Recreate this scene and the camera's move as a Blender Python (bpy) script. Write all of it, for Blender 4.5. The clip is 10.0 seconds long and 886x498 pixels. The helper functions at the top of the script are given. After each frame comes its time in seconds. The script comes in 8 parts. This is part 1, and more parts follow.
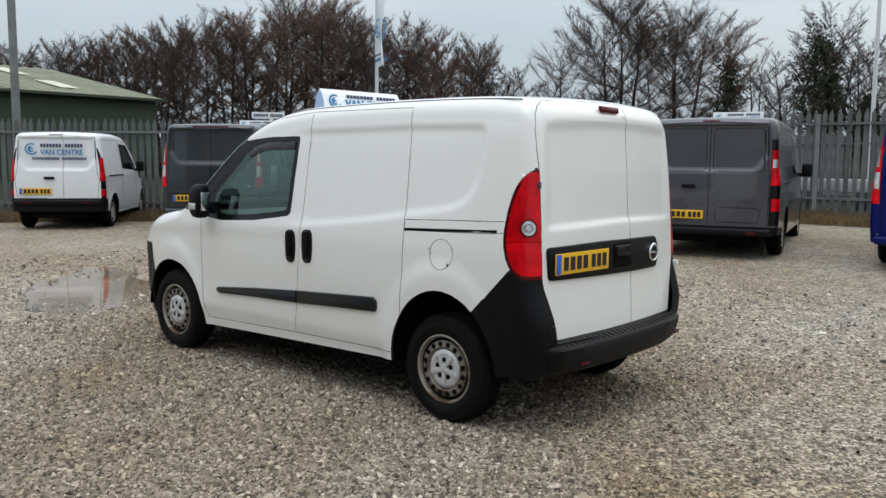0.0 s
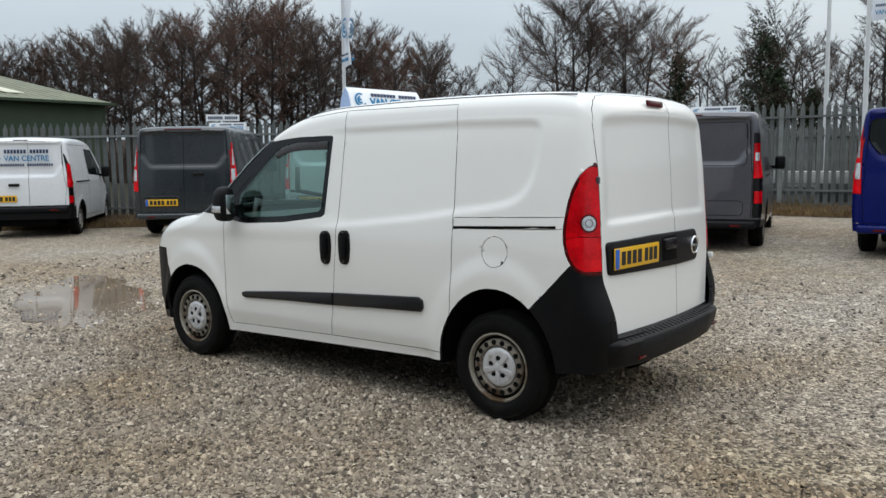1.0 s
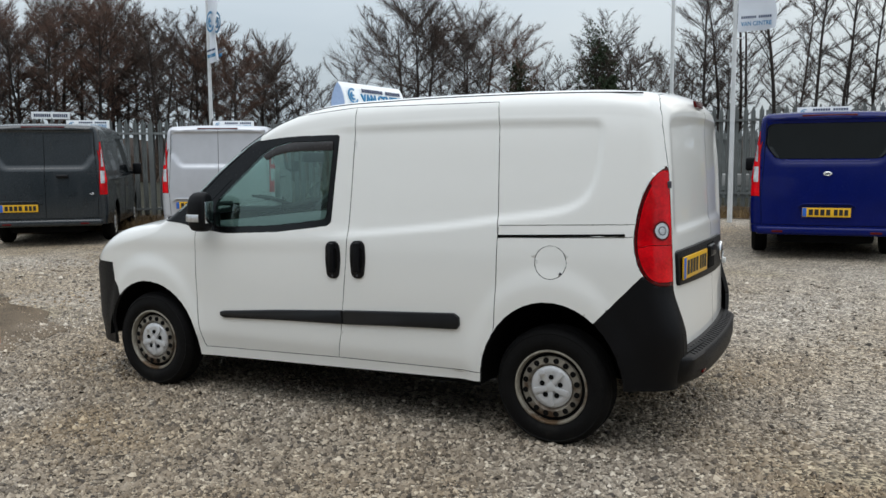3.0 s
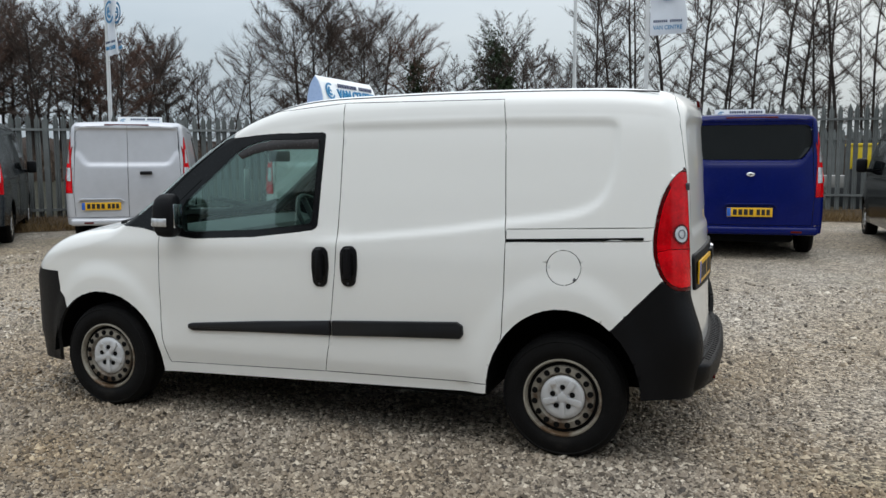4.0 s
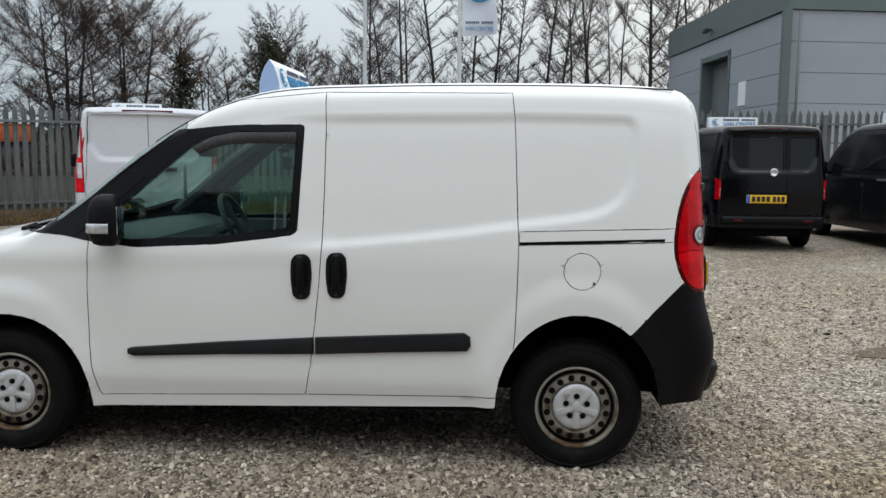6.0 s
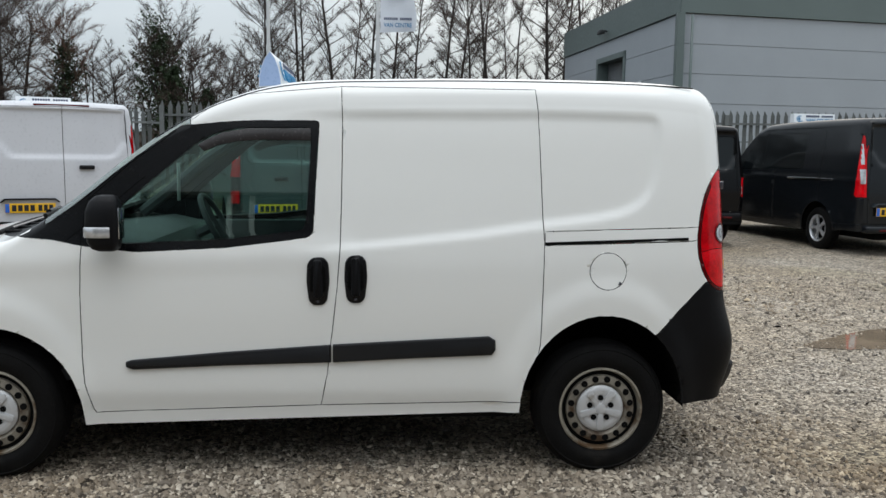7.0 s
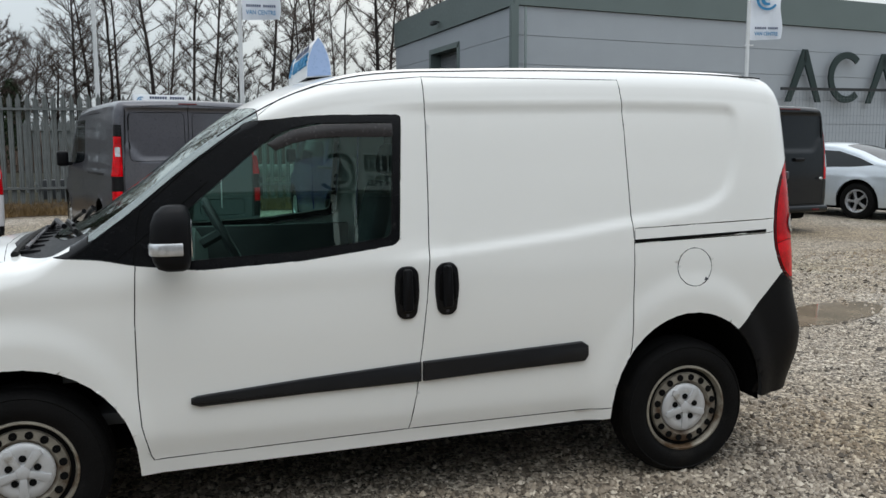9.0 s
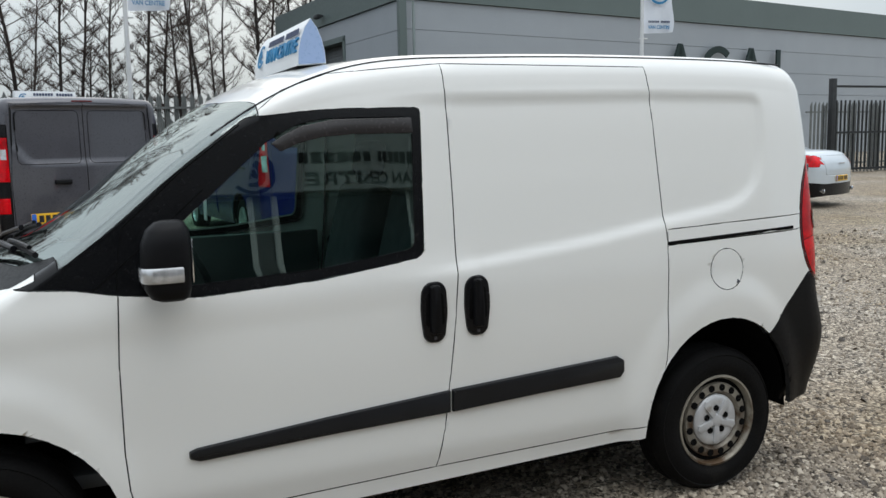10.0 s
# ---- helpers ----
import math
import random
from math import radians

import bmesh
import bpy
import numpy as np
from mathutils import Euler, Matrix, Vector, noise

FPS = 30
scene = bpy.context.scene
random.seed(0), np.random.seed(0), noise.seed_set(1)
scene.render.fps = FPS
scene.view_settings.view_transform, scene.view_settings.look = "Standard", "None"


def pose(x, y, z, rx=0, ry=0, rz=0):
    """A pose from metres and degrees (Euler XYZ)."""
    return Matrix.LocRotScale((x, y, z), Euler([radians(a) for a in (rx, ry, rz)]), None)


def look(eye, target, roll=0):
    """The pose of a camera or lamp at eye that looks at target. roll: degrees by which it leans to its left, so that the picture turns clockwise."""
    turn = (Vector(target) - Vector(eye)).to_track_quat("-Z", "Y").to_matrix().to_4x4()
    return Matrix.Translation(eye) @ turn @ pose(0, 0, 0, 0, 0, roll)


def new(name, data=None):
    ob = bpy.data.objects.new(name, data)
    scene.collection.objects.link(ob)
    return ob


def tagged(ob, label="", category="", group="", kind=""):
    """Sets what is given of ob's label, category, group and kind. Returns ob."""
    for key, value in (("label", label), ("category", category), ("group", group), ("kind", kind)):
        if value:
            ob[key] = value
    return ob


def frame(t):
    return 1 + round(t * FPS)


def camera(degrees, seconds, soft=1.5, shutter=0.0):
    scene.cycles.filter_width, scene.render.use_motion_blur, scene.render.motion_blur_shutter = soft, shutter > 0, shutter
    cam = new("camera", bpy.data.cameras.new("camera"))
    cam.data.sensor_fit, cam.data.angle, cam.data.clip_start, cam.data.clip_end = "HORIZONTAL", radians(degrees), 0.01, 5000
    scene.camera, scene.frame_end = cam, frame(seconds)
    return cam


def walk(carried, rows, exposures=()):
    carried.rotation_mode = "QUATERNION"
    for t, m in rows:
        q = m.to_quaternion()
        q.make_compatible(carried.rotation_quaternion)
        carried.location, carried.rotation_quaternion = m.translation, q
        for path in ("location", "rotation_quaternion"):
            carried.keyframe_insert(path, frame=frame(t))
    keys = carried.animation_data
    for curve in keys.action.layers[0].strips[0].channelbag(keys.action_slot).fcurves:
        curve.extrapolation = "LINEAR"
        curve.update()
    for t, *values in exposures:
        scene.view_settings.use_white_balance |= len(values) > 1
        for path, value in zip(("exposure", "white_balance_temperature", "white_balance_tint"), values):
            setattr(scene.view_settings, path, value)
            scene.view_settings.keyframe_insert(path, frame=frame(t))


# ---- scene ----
# World: x runs along the white van towards its nose, y towards its left side, the origin is under its rear axle.
from mathutils.bvhtree import BVHTree

cam = camera(54.7, 10.0)
METRES, EYE, TURN = 6.22, 1.493, -138.62
START = (-3.115, 4.369)
ROWS = [
    (0.0, 0.0, 0.0, 0.0, 0.04, -6.14, -0.39),
    (0.5, -0.0475, 0.0008, -0.002, -1.74, -6.09, 0.18),
    (1.0, -0.0908, 0.0103, -0.002, -3.44, -6.17, 0.64),
    (1.5, -0.1341, 0.0383, -0.0034, -5.9, -6.17, 0.63),
    (2.0, -0.1841, 0.0561, -0.0044, -10.34, -6.05, 0.24),
    (2.5, -0.2242, 0.0787, -0.0022, -12.2, -6.08, 0.34),
    (4.0, -0.3344, 0.179, 0.0003, -21.97, -6.2, 0.09),
    (4.5, -0.3613, 0.2207, -0.0043, -25.06, -6.32, -0.02),
    (5.0, -0.3877, 0.2545, -0.001, -28.2, -6.43, -0.08),
    (5.5, -0.4327, 0.2845, -0.0006, -33.01, -6.26, -0.31),
    (7.0, -0.5272, 0.4029, -0.0017, -45.11, -6.38, -0.73),
    (7.5, -0.5527, 0.4431, -0.0012, -47.34, -6.72, -0.29),
    (8.0, -0.5689, 0.4851, -0.0008, -50.7, -6.75, 0.12),
    (8.5, -0.5937, 0.5313, -0.0014, -54.95, -6.76, 0.02),
    (9.0, -0.6062, 0.5785, 0.001, -57.28, -6.94, 0.25),
    (9.5, -0.5915, 0.6306, 0.0026, -60.83, -7.07, 0.74),
    (10.0, -0.5862, 0.6896, 0.0027, -65.31, -7.34, 1.14),
]
walk(cam, [(t, pose(START[0], START[1], EYE, 0, 0, TURN) @ pose(METRES * x, METRES * y, METRES * z, 90 + pitch, roll, yaw)) for t, x, y, z, yaw, pitch, roll in ROWS])

# ---- world and light: an overcast winter day ----
world = bpy.data.worlds.new("overcast_sky")
scene.world = world
world.use_nodes = True
wn = world.node_tree.nodes
wl = world.node_tree.links
wbg = wn["Background"]
wsky = wn.new("ShaderNodeTexSky")
wsky.sky_type = "NISHITA"
wsky.sun_disc = False
wsky.sun_elevation = radians(28)
wsky.sun_rotation = radians(200)
wsky.dust_density = 4.0
wmix = wn.new("ShaderNodeMixRGB")
wmix.inputs["Fac"].default_value = 0.88
# cloud cover: soft grey-white with slow variation
wtc = wn.new("ShaderNodeTexCoord")
wmap = wn.new("ShaderNodeMapping")
wmap.inputs["Scale"].default_value = (1.0, 1.0, 3.0)
wno = wn.new("ShaderNodeTexNoise")
wno.inputs["Scale"].default_value = 2.2
wno.inputs["Detail"].default_value = 5
wra = wn.new("ShaderNodeValToRGB")
wra.color_ramp.elements[0].position, wra.color_ramp.elements[0].color = 0.3, (6.45, 7.2, 7.95, 1)
wra.color_ramp.elements[1].position, wra.color_ramp.elements[1].color = 0.7, (8.45, 8.9, 9.3, 1)
wl.new(wtc.outputs["Generated"], wmap.inputs["Vector"])
wl.new(wmap.outputs["Vector"], wno.inputs["Vector"])
wl.new(wno.outputs["Fac"], wra.inputs["Fac"])
wl.new(wsky.outputs["Color"], wmix.inputs["Color1"])
wl.new(wra.outputs["Color"], wmix.inputs["Color2"])
# an overcast dome: three times as bright overhead as at the horizon
wsep = wn.new("ShaderNodeSeparateXYZ")
wl.new(wtc.outputs["Generated"], wsep.inputs["Vector"])
wdome = wn.new("ShaderNodeMapRange")
wdome.inputs["From Min"].default_value, wdome.inputs["From Max"].default_value = 0.0, 1.0
wdome.inputs["To Min"].default_value, wdome.inputs["To Max"].default_value = 0.31, 1.22
wl.new(wsep.outputs["Z"], wdome.inputs["Value"])
wmul = wn.new("ShaderNodeVectorMath")
wmul.operation = "SCALE"
wl.new(wmix.outputs["Color"], wmul.inputs[0])
wl.new(wdome.outputs["Result"], wmul.inputs["Scale"])
# the cloud is bluer towards the horizon
wlow = wn.new("ShaderNodeMapRange")
wlow.inputs["From Min"].default_value, wlow.inputs["From Max"].default_value = 0.0, 0.5
wlow.inputs["To Min"].default_value, wlow.inputs["To Max"].default_value = 1.0, 0.0
wl.new(wsep.outputs["Z"], wlow.inputs["Value"])
wblue = wn.new("ShaderNodeMixRGB")
wblue.blend_type = "MULTIPLY"
wblue.inputs["Color2"].default_value = (0.92, 1.0, 1.04, 1)
wl.new(wlow.outputs["Result"], wblue.inputs["Fac"])
wl.new(wmul.outputs["Vector"], wblue.inputs["Color1"])
wl.new(wblue.outputs["Color"], wbg.inputs["Color"])
wbg.inputs["Strength"].default_value = 0.198

sun_data = bpy.data.lights.new("sun", "SUN")
sun_data.energy, sun_data.angle, sun_data.color = 0.7, radians(40), (1.0, 0.98, 0.95)
sun = new("sun", sun_data)
sun.matrix_world = look((0, 0, 30), (2.0, -9.0, 0))
scene.view_settings.exposure = 0.0

# ---- materials ----
def mat(name, base, rough=0.5, metal=0.0, vary=0.12, scale=6.0, bump=0.0, bump_scale=60.0, coat=0.0, dark=None, dark_at=0.62, ior=1.45, objrand=0.0, spec=0.5, rvar=0.15):
    """A procedural surface: base colour broken up at two scales, optional darker stains, optional fine relief."""
    m = bpy.data.materials.new(name)
    m.use_nodes = True
    n, l = m.node_tree.nodes, m.node_tree.links
    b = n["Principled BSDF"]
    b.inputs["Metallic"].default_value = metal
    b.inputs["IOR"].default_value = ior
    b.inputs["Specular IOR Level"].default_value = spec
    b.inputs["Coat Weight"].default_value = coat
    b.inputs["Coat Roughness"].default_value = 0.05
    tc = n.new("ShaderNodeTexCoord")
    big = n.new("ShaderNodeTexNoise")
    big.inputs["Scale"].default_value, big.inputs["Detail"].default_value = scale, 4
    fine = n.new("ShaderNodeTexNoise")
    fine.inputs["Scale"].default_value, fine.inputs["Detail"].default_value = scale * 14, 3
    l.new(tc.outputs["Object"], big.inputs["Vector"])
    l.new(tc.outputs["Object"], fine.inputs["Vector"])
    add = n.new("ShaderNodeMath")
    add.operation = "MULTIPLY_ADD"
    add.inputs[1].default_value = 0.35
    l.new(fine.outputs["Fac"], add.inputs[0])
    l.new(big.outputs["Fac"], add.inputs[2])
    rng = n.new("ShaderNodeMapRange")
    rng.inputs["From Min"].default_value, rng.inputs["From Max"].default_value = 0.45, 0.9
    rng.inputs["To Min"].default_value, rng.inputs["To Max"].default_value = 1 - vary, 1 + vary
    l.new(add.outputs[0], rng.inputs["Value"])
    col = n.new("ShaderNodeVectorMath")
    col.operation = "SCALE"
    col.inputs[0].default_value = base
    l.new(rng.outputs["Result"], col.inputs["Scale"])
    out = col.outputs["Vector"]
    if objrand:
        oi = n.new("ShaderNodeObjectInfo")
        r2 = n.new("ShaderNodeMapRange")
        r2.inputs["To Min"].default_value, r2.inputs["To Max"].default_value = 1 - objrand, 1 + objrand
        l.new(oi.outputs["Random"], r2.inputs["Value"])
        c2 = n.new("ShaderNodeVectorMath")
        c2.operation = "SCALE"
        l.new(out, c2.inputs[0])
        l.new(r2.outputs["Result"], c2.inputs["Scale"])
        out = c2.outputs["Vector"]
    if dark is not None:
        st = n.new("ShaderNodeTexNoise")
        st.inputs["Scale"].default_value, st.inputs["Detail"].default_value = scale * 0.6, 7
        st.inputs["Roughness"].default_value = 0.65
        l.new(tc.outputs["Object"], st.inputs["Vector"])
        sr = n.new("ShaderNodeMapRange")
        sr.inputs["From Min"].default_value, sr.inputs["From Max"].default_value = dark_at - 0.06, dark_at + 0.08
        l.new(st.outputs["Fac"], sr.inputs["Value"])
        mx = n.new("ShaderNodeMixRGB")
        mx.inputs["Color2"].default_value = (*dark, 1)
        l.new(sr.outputs["Result"], mx.inputs["Fac"])
        l.new(out, mx.inputs["Color1"])
        out = mx.outputs["Color"]
    l.new(out, b.inputs["Base Color"])
    rr = n.new("ShaderNodeMapRange")
    rr.inputs["From Min"].default_value, rr.inputs["From Max"].default_value = 0.3, 0.7
    rr.inputs["To Min"].default_value, rr.inputs["To Max"].default_value = max(0.02, rough * (1 - rvar)), min(1.0, rough * (1 + rvar))
    l.new(fine.outputs["Fac"], rr.inputs["Value"])
    l.new(rr.outputs["Result"], b.inputs["Roughness"])
    if bump:
        bt = n.new("ShaderNodeTexNoise")
        bt.inputs["Scale"].default_value, bt.inputs["Detail"].default_value = bump_scale, 3
        l.new(tc.outputs["Object"], bt.inputs["Vector"])
        bp = n.new("ShaderNodeBump")
        bp.inputs["Strength"].default_value, bp.inputs["Distance"].default_value = bump, 0.01
        l.new(bt.outputs["Fac"], bp.inputs["Height"])
        l.new(bp.outputs["Normal"], b.inputs["Normal"])
    return m


def glass(name, tint, rough=0.01, face=0.05, sheen=(0.80, 1.0, 0.93)):
    """Tinted window glass: a clear sheet with real gloss, its tint in the light that passes."""
    m = bpy.data.materials.new(name)
    m.use_nodes = True
    n, l = m.node_tree.nodes, m.node_tree.links
    n.remove(n["Principled BSDF"])
    tr = n.new("ShaderNodeBsdfTransparent")
    tr.inputs["Color"].default_value = (*tint, 1)
    gl = n.new("ShaderNodeBsdfGlossy")
    gl.inputs["Roughness"].default_value = rough
    gl.inputs["Color"].default_value = (*sheen, 1)
    lw = n.new("ShaderNodeLayerWeight")
    lw.inputs["Blend"].default_value = 0.5
    pw = n.new("ShaderNodeMath")
    pw.operation = "POWER"
    pw.inputs[1].default_value = 5.0
    fr = n.new("ShaderNodeMath")
    fr.operation = "MULTIPLY_ADD"
    fr.inputs[1].default_value, fr.inputs[2].default_value = 1 - face, face
    l.new(lw.outputs["Facing"], pw.inputs[0])
    l.new(pw.outputs["Value"], fr.inputs[0])
    mx = n.new("ShaderNodeMixShader")
    l.new(fr.outputs["Value"], mx.inputs["Fac"])
    l.new(tr.outputs["BSDF"], mx.inputs[1])
    l.new(gl.outputs["BSDF"], mx.inputs[2])
    l.new(mx.outputs["Shader"], n["Material Output"].inputs["Surface"])
    return m


WHITE = mat("white_van_paint", (0.80, 0.80, 0.772), 0.30, vary=0.004, scale=0.5, coat=0.85, rvar=0.0)
WHITE2 = mat("white_paint_parked", (0.72, 0.735, 0.75), 0.3, vary=0.03, scale=2, coat=0.5)
WHITE3 = mat("greyish_white_paint", (0.55, 0.555, 0.58), 0.3, vary=0.03, scale=2, coat=0.5)
SILVER = mat("silver_paint", (0.50, 0.51, 0.54), 0.36, metal=0.35, vary=0.04, coat=0.6)
GREY_D = mat("dark_grey_paint", (0.015, 0.0205, 0.025), 0.26, vary=0.1, coat=0.6, spec=0.45)
GREY_M = mat("mid_grey_paint", (0.066, 0.066, 0.078), 0.3, metal=0.2, vary=0.06, coat=0.7, spec=0.4)
BLUE = mat("deep_blue_paint", (0.0004, 0.005, 0.085), 0.25, vary=0.08, coat=0.1, spec=0.2)
BLACKP = mat("black_paint", (0.0025, 0.0025, 0.003), 0.10, vary=0.1, coat=0.0, spec=0.28)
GREY_K = mat("near_black_paint", (0.0075, 0.009, 0.011), 0.16, vary=0.1, coat=0.0, spec=0.40)
ICE = mat("pale_silver_paint", (0.55, 0.60, 0.64), 0.32, metal=0.2, vary=0.03, coat=0.8)
PLASTIC = mat("black_grained_plastic", (0.0036, 0.0038, 0.0048), 0.48, vary=0.15, scale=8, bump=0.12, bump_scale=500, spec=0.2)
PLASTIC_SM = mat("black_smooth_plastic", (0.004, 0.004, 0.005), 0.3, vary=0.15, scale=8, spec=0.3)
PILLAR = mat("beaded_black_pillar", (0.004, 0.0043, 0.0052), 0.22, vary=0.2, scale=6, bump=0.02, bump_scale=190, spec=0.36, rvar=0.3)
STRIP = mat("scuffed_black_strip", (0.008, 0.0085, 0.01), 0.4, vary=0.2, scale=7, dark=(0.10, 0.105, 0.11), dark_at=0.70, spec=0.4)
RUBBER = mat("black_rubber", (0.007, 0.007, 0.007), 0.75, spec=0.3, vary=0.2, scale=20, bump=0.1, bump_scale=200)
SMOKE = mat("smoked_brown_plastic", (0.030, 0.027, 0.027), 0.25, vary=0.1, spec=0.5)
TYRE = mat("dusty_tyre_rubber", (0.0034, 0.0032, 0.0032), 0.72, vary=0.3, scale=10, bump=0.2, bump_scale=150, dark=(0.011, 0.0098, 0.0085), dark_at=0.64, spec=0.18)
STEEL = mat("rusty_silver_steel", (0.30, 0.275, 0.225), 0.45, metal=0.3, vary=0.25, scale=12, dark=(0.10, 0.062, 0.034), dark_at=0.55)
STEEL_D = mat("dull_rusty_steel", (0.215, 0.195, 0.16), 0.5, metal=0.25, vary=0.3, scale=14, dark=(0.07, 0.042, 0.024), dark_at=0.54)
HUBCAP = mat("silver_hub_plastic", (0.54, 0.545, 0.55), 0.4, metal=0.3, vary=0.08, scale=14, dark=(0.22, 0.18, 0.13), dark_at=0.66)
ALLOY = mat("silver_alloy", (0.55, 0.56, 0.58), 0.3, metal=0.6, vary=0.06)
# also colours flat patches that stand in for the shade of hollows
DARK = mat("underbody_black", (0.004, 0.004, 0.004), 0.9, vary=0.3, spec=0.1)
# black laid on panel folds, so the shade in the gaps is painted
GAP = mat("shut_line_black", (0.012, 0.012, 0.012), 0.8, vary=0.1)
CHROME = mat("chrome", (0.75, 0.76, 0.78), 0.12, metal=1.0, vary=0.02)
RED = mat("red_lamp_plastic", (0.52, 0.0015, 0.006), 0.16, vary=0.55, scale=5, bump=0.30, bump_scale=13, coat=0.15, spec=0.22)
RED_D = mat("dark_red_lamp_plastic", (0.075, 0.001, 0.002), 0.2, vary=0.2, scale=12, coat=0.2, spec=0.25)
RED_L = mat("bright_red_lamp_plastic", (0.56, 0.003, 0.008), 0.16, vary=0.55, scale=6, coat=0.2, spec=0.25, bump=0.4, bump_scale=16)
CLEAR = mat("clear_lamp_plastic", (0.55, 0.56, 0.57), 0.14, metal=0.5, vary=0.25, scale=30, coat=1.0)
YELLOW = mat("yellow_number_plate", (0.75, 0.42, 0.015), 0.35, vary=0.04)
PBLUE = mat("blue_plate_band", (0.02, 0.12, 0.5), 0.4, vary=0.05)
INK = mat("black_ink", (0.012, 0.012, 0.014), 0.5, vary=0.1)
INK_B = mat("blue_sign_ink", (0.02, 0.19, 0.38), 0.5, vary=0.08)
INK_N = mat("navy_sign_ink", (0.02, 0.035, 0.09), 0.5, vary=0.08)
SIGNW = mat("white_sign_plastic", (0.80, 0.82, 0.83), 0.4, vary=0.03)
SIGNB = mat("blue_white_sign_end", (0.33, 0.44, 0.66), 0.3, vary=0.06, coat=0.4)
GLASS = glass("green_tinted_glass", (0.54, 0.80, 0.72), face=0.11)
SCREEN = glass("windscreen_glass", (0.66, 0.74, 0.72), face=0.20, sheen=(0.93, 1.0, 0.98))
PRIVACY = mat("dark_privacy_glass", (0.006, 0.008, 0.009), 0.06, vary=0.15, ior=1.45, spec=0.4)
TRIM = mat("grey_interior_plastic", (0.055, 0.058, 0.060), 0.6, vary=0.15, scale=5)
CLOTH = mat("dark_seat_cloth", (0.035, 0.037, 0.042), 0.95, vary=0.25, scale=12, bump=0.3, bump_scale=250)
LINER = mat("grey_load_panel", (0.10, 0.105, 0.105), 0.9, vary=0.05)

# ---- building helpers ----
def mesh_of(name, bm, material, smooth=True):
    me = bpy.data.meshes.new(name)
    bm.normal_update()
    bm.to_mesh(me)
    bm.free()
    if material is not None:
        for m in (material if isinstance(material, (list, tuple)) else [material]):
            me.materials.append(m)
    me.polygons.foreach_set("use_smooth", [smooth] * len(me.polygons))
    return me


def part(name, bm, material, parent=None, label="", smooth=True):
    """One mesh object; a part when it has a parent."""
    ob = new(name, mesh_of(name, bm, material, smooth))
    if parent is not None:
        ob.parent = parent
    if label:
        ob["label"] = label
    return ob


def thing(name, label, category, m=None, group="", kind=""):
    ob = new(name)
    ob.empty_display_size = 0.1
    if m is not None:
        ob.matrix_world = m
    return tagged(ob, label, category, group, kind)


def sharpen(bm, deg=35):
    c = math.cos(radians(deg))
    bm.normal_update()
    for e in bm.edges:
        lf = e.link_faces
        if len(lf) != 2 or lf[0].normal.dot(lf[1].normal) < c:
            e.smooth = False
    return bm


def box(x0, x1, y0, y1, z0, z1, bevel=0.0, seg=2, bm=None, m=None):
    """A box, rounded by bevel, added to bm."""
    b = bmesh.new()
    vs = [b.verts.new((x, y, z)) for x in (x0, x1) for y in (y0, y1) for z in (z0, z1)]
    for q in ((0, 1, 3, 2), (4, 6, 7, 5), (0, 4, 5, 1), (2, 3, 7, 6), (0, 2, 6, 4), (1, 5, 7, 3)):
        b.faces.new([vs[i] for i in q])
    if bevel:
        bmesh.ops.bevel(b, geom=b.edges[:] + b.verts[:], offset=bevel, segments=seg, profile=0.5, affect="EDGES")
    return merge(b, bm, m)


def merge(b, bm=None, m=None):
    if m is not None:
        bmesh.ops.transform(b, matrix=m, verts=b.verts)
    sharpen(b, 40)
    if bm is None:
        return b
    tmp = bpy.data.meshes.new("tmp")
    b.to_mesh(tmp)
    b.free()
    bm.from_mesh(tmp)
    bpy.data.meshes.remove(tmp)
    return bm


def lathe(profile, n=32, bm=None, m=None, closed=False):
    """profile: (radius, height) pairs turned round the z axis."""
    b = bmesh.new()
    rings = []
    for r, h in profile:
        rings.append([b.verts.new((r * math.cos(2 * math.pi * i / n), r * math.sin(2 * math.pi * i / n), h)) for i in range(n)])
    for a, c in zip(rings, rings[1:]):
        for i in range(n):
            b.faces.new((a[i], a[(i + 1) % n], c[(i + 1) % n], c[i]))
    if closed:
        b.faces.new(rings[0][::-1])
        b.faces.new(rings[-1])
    bmesh.ops.remove_doubles(b, verts=b.verts, dist=1e-6)
    bmesh.ops.recalc_face_normals(b, faces=b.faces)
    return merge(b, bm, m)


def prism(poly, d0, d1, axis="y", bevel=0.0, bm=None, m=None, seg=2):
    """A flat outline given thickness. axis y: outline in x, z; axis x: outline in y, z; axis z: outline in x, y."""
    b = bmesh.new()
    put = {"y": lambda p, d: (p[0], d, p[1]), "x": lambda p, d: (d, p[0], p[1]), "z": lambda p, d: (p[0], p[1], d)}[axis]
    lo = [b.verts.new(put(p, d0)) for p in poly]
    hi = [b.verts.new(put(p, d1)) for p in poly]
    b.faces.new(lo)
    top = b.faces.new(hi[::-1])
    n = len(poly)
    for i in range(n):
        b.faces.new((lo[i], hi[i], hi[(i + 1) % n], lo[(i + 1) % n]))
    bmesh.ops.recalc_face_normals(b, faces=b.faces)
    if bevel:
        bmesh.ops.bevel(b, geom=list(top.edges), offset=bevel, segments=seg, profile=0.5, affect="EDGES")
    return merge(b, bm, m)


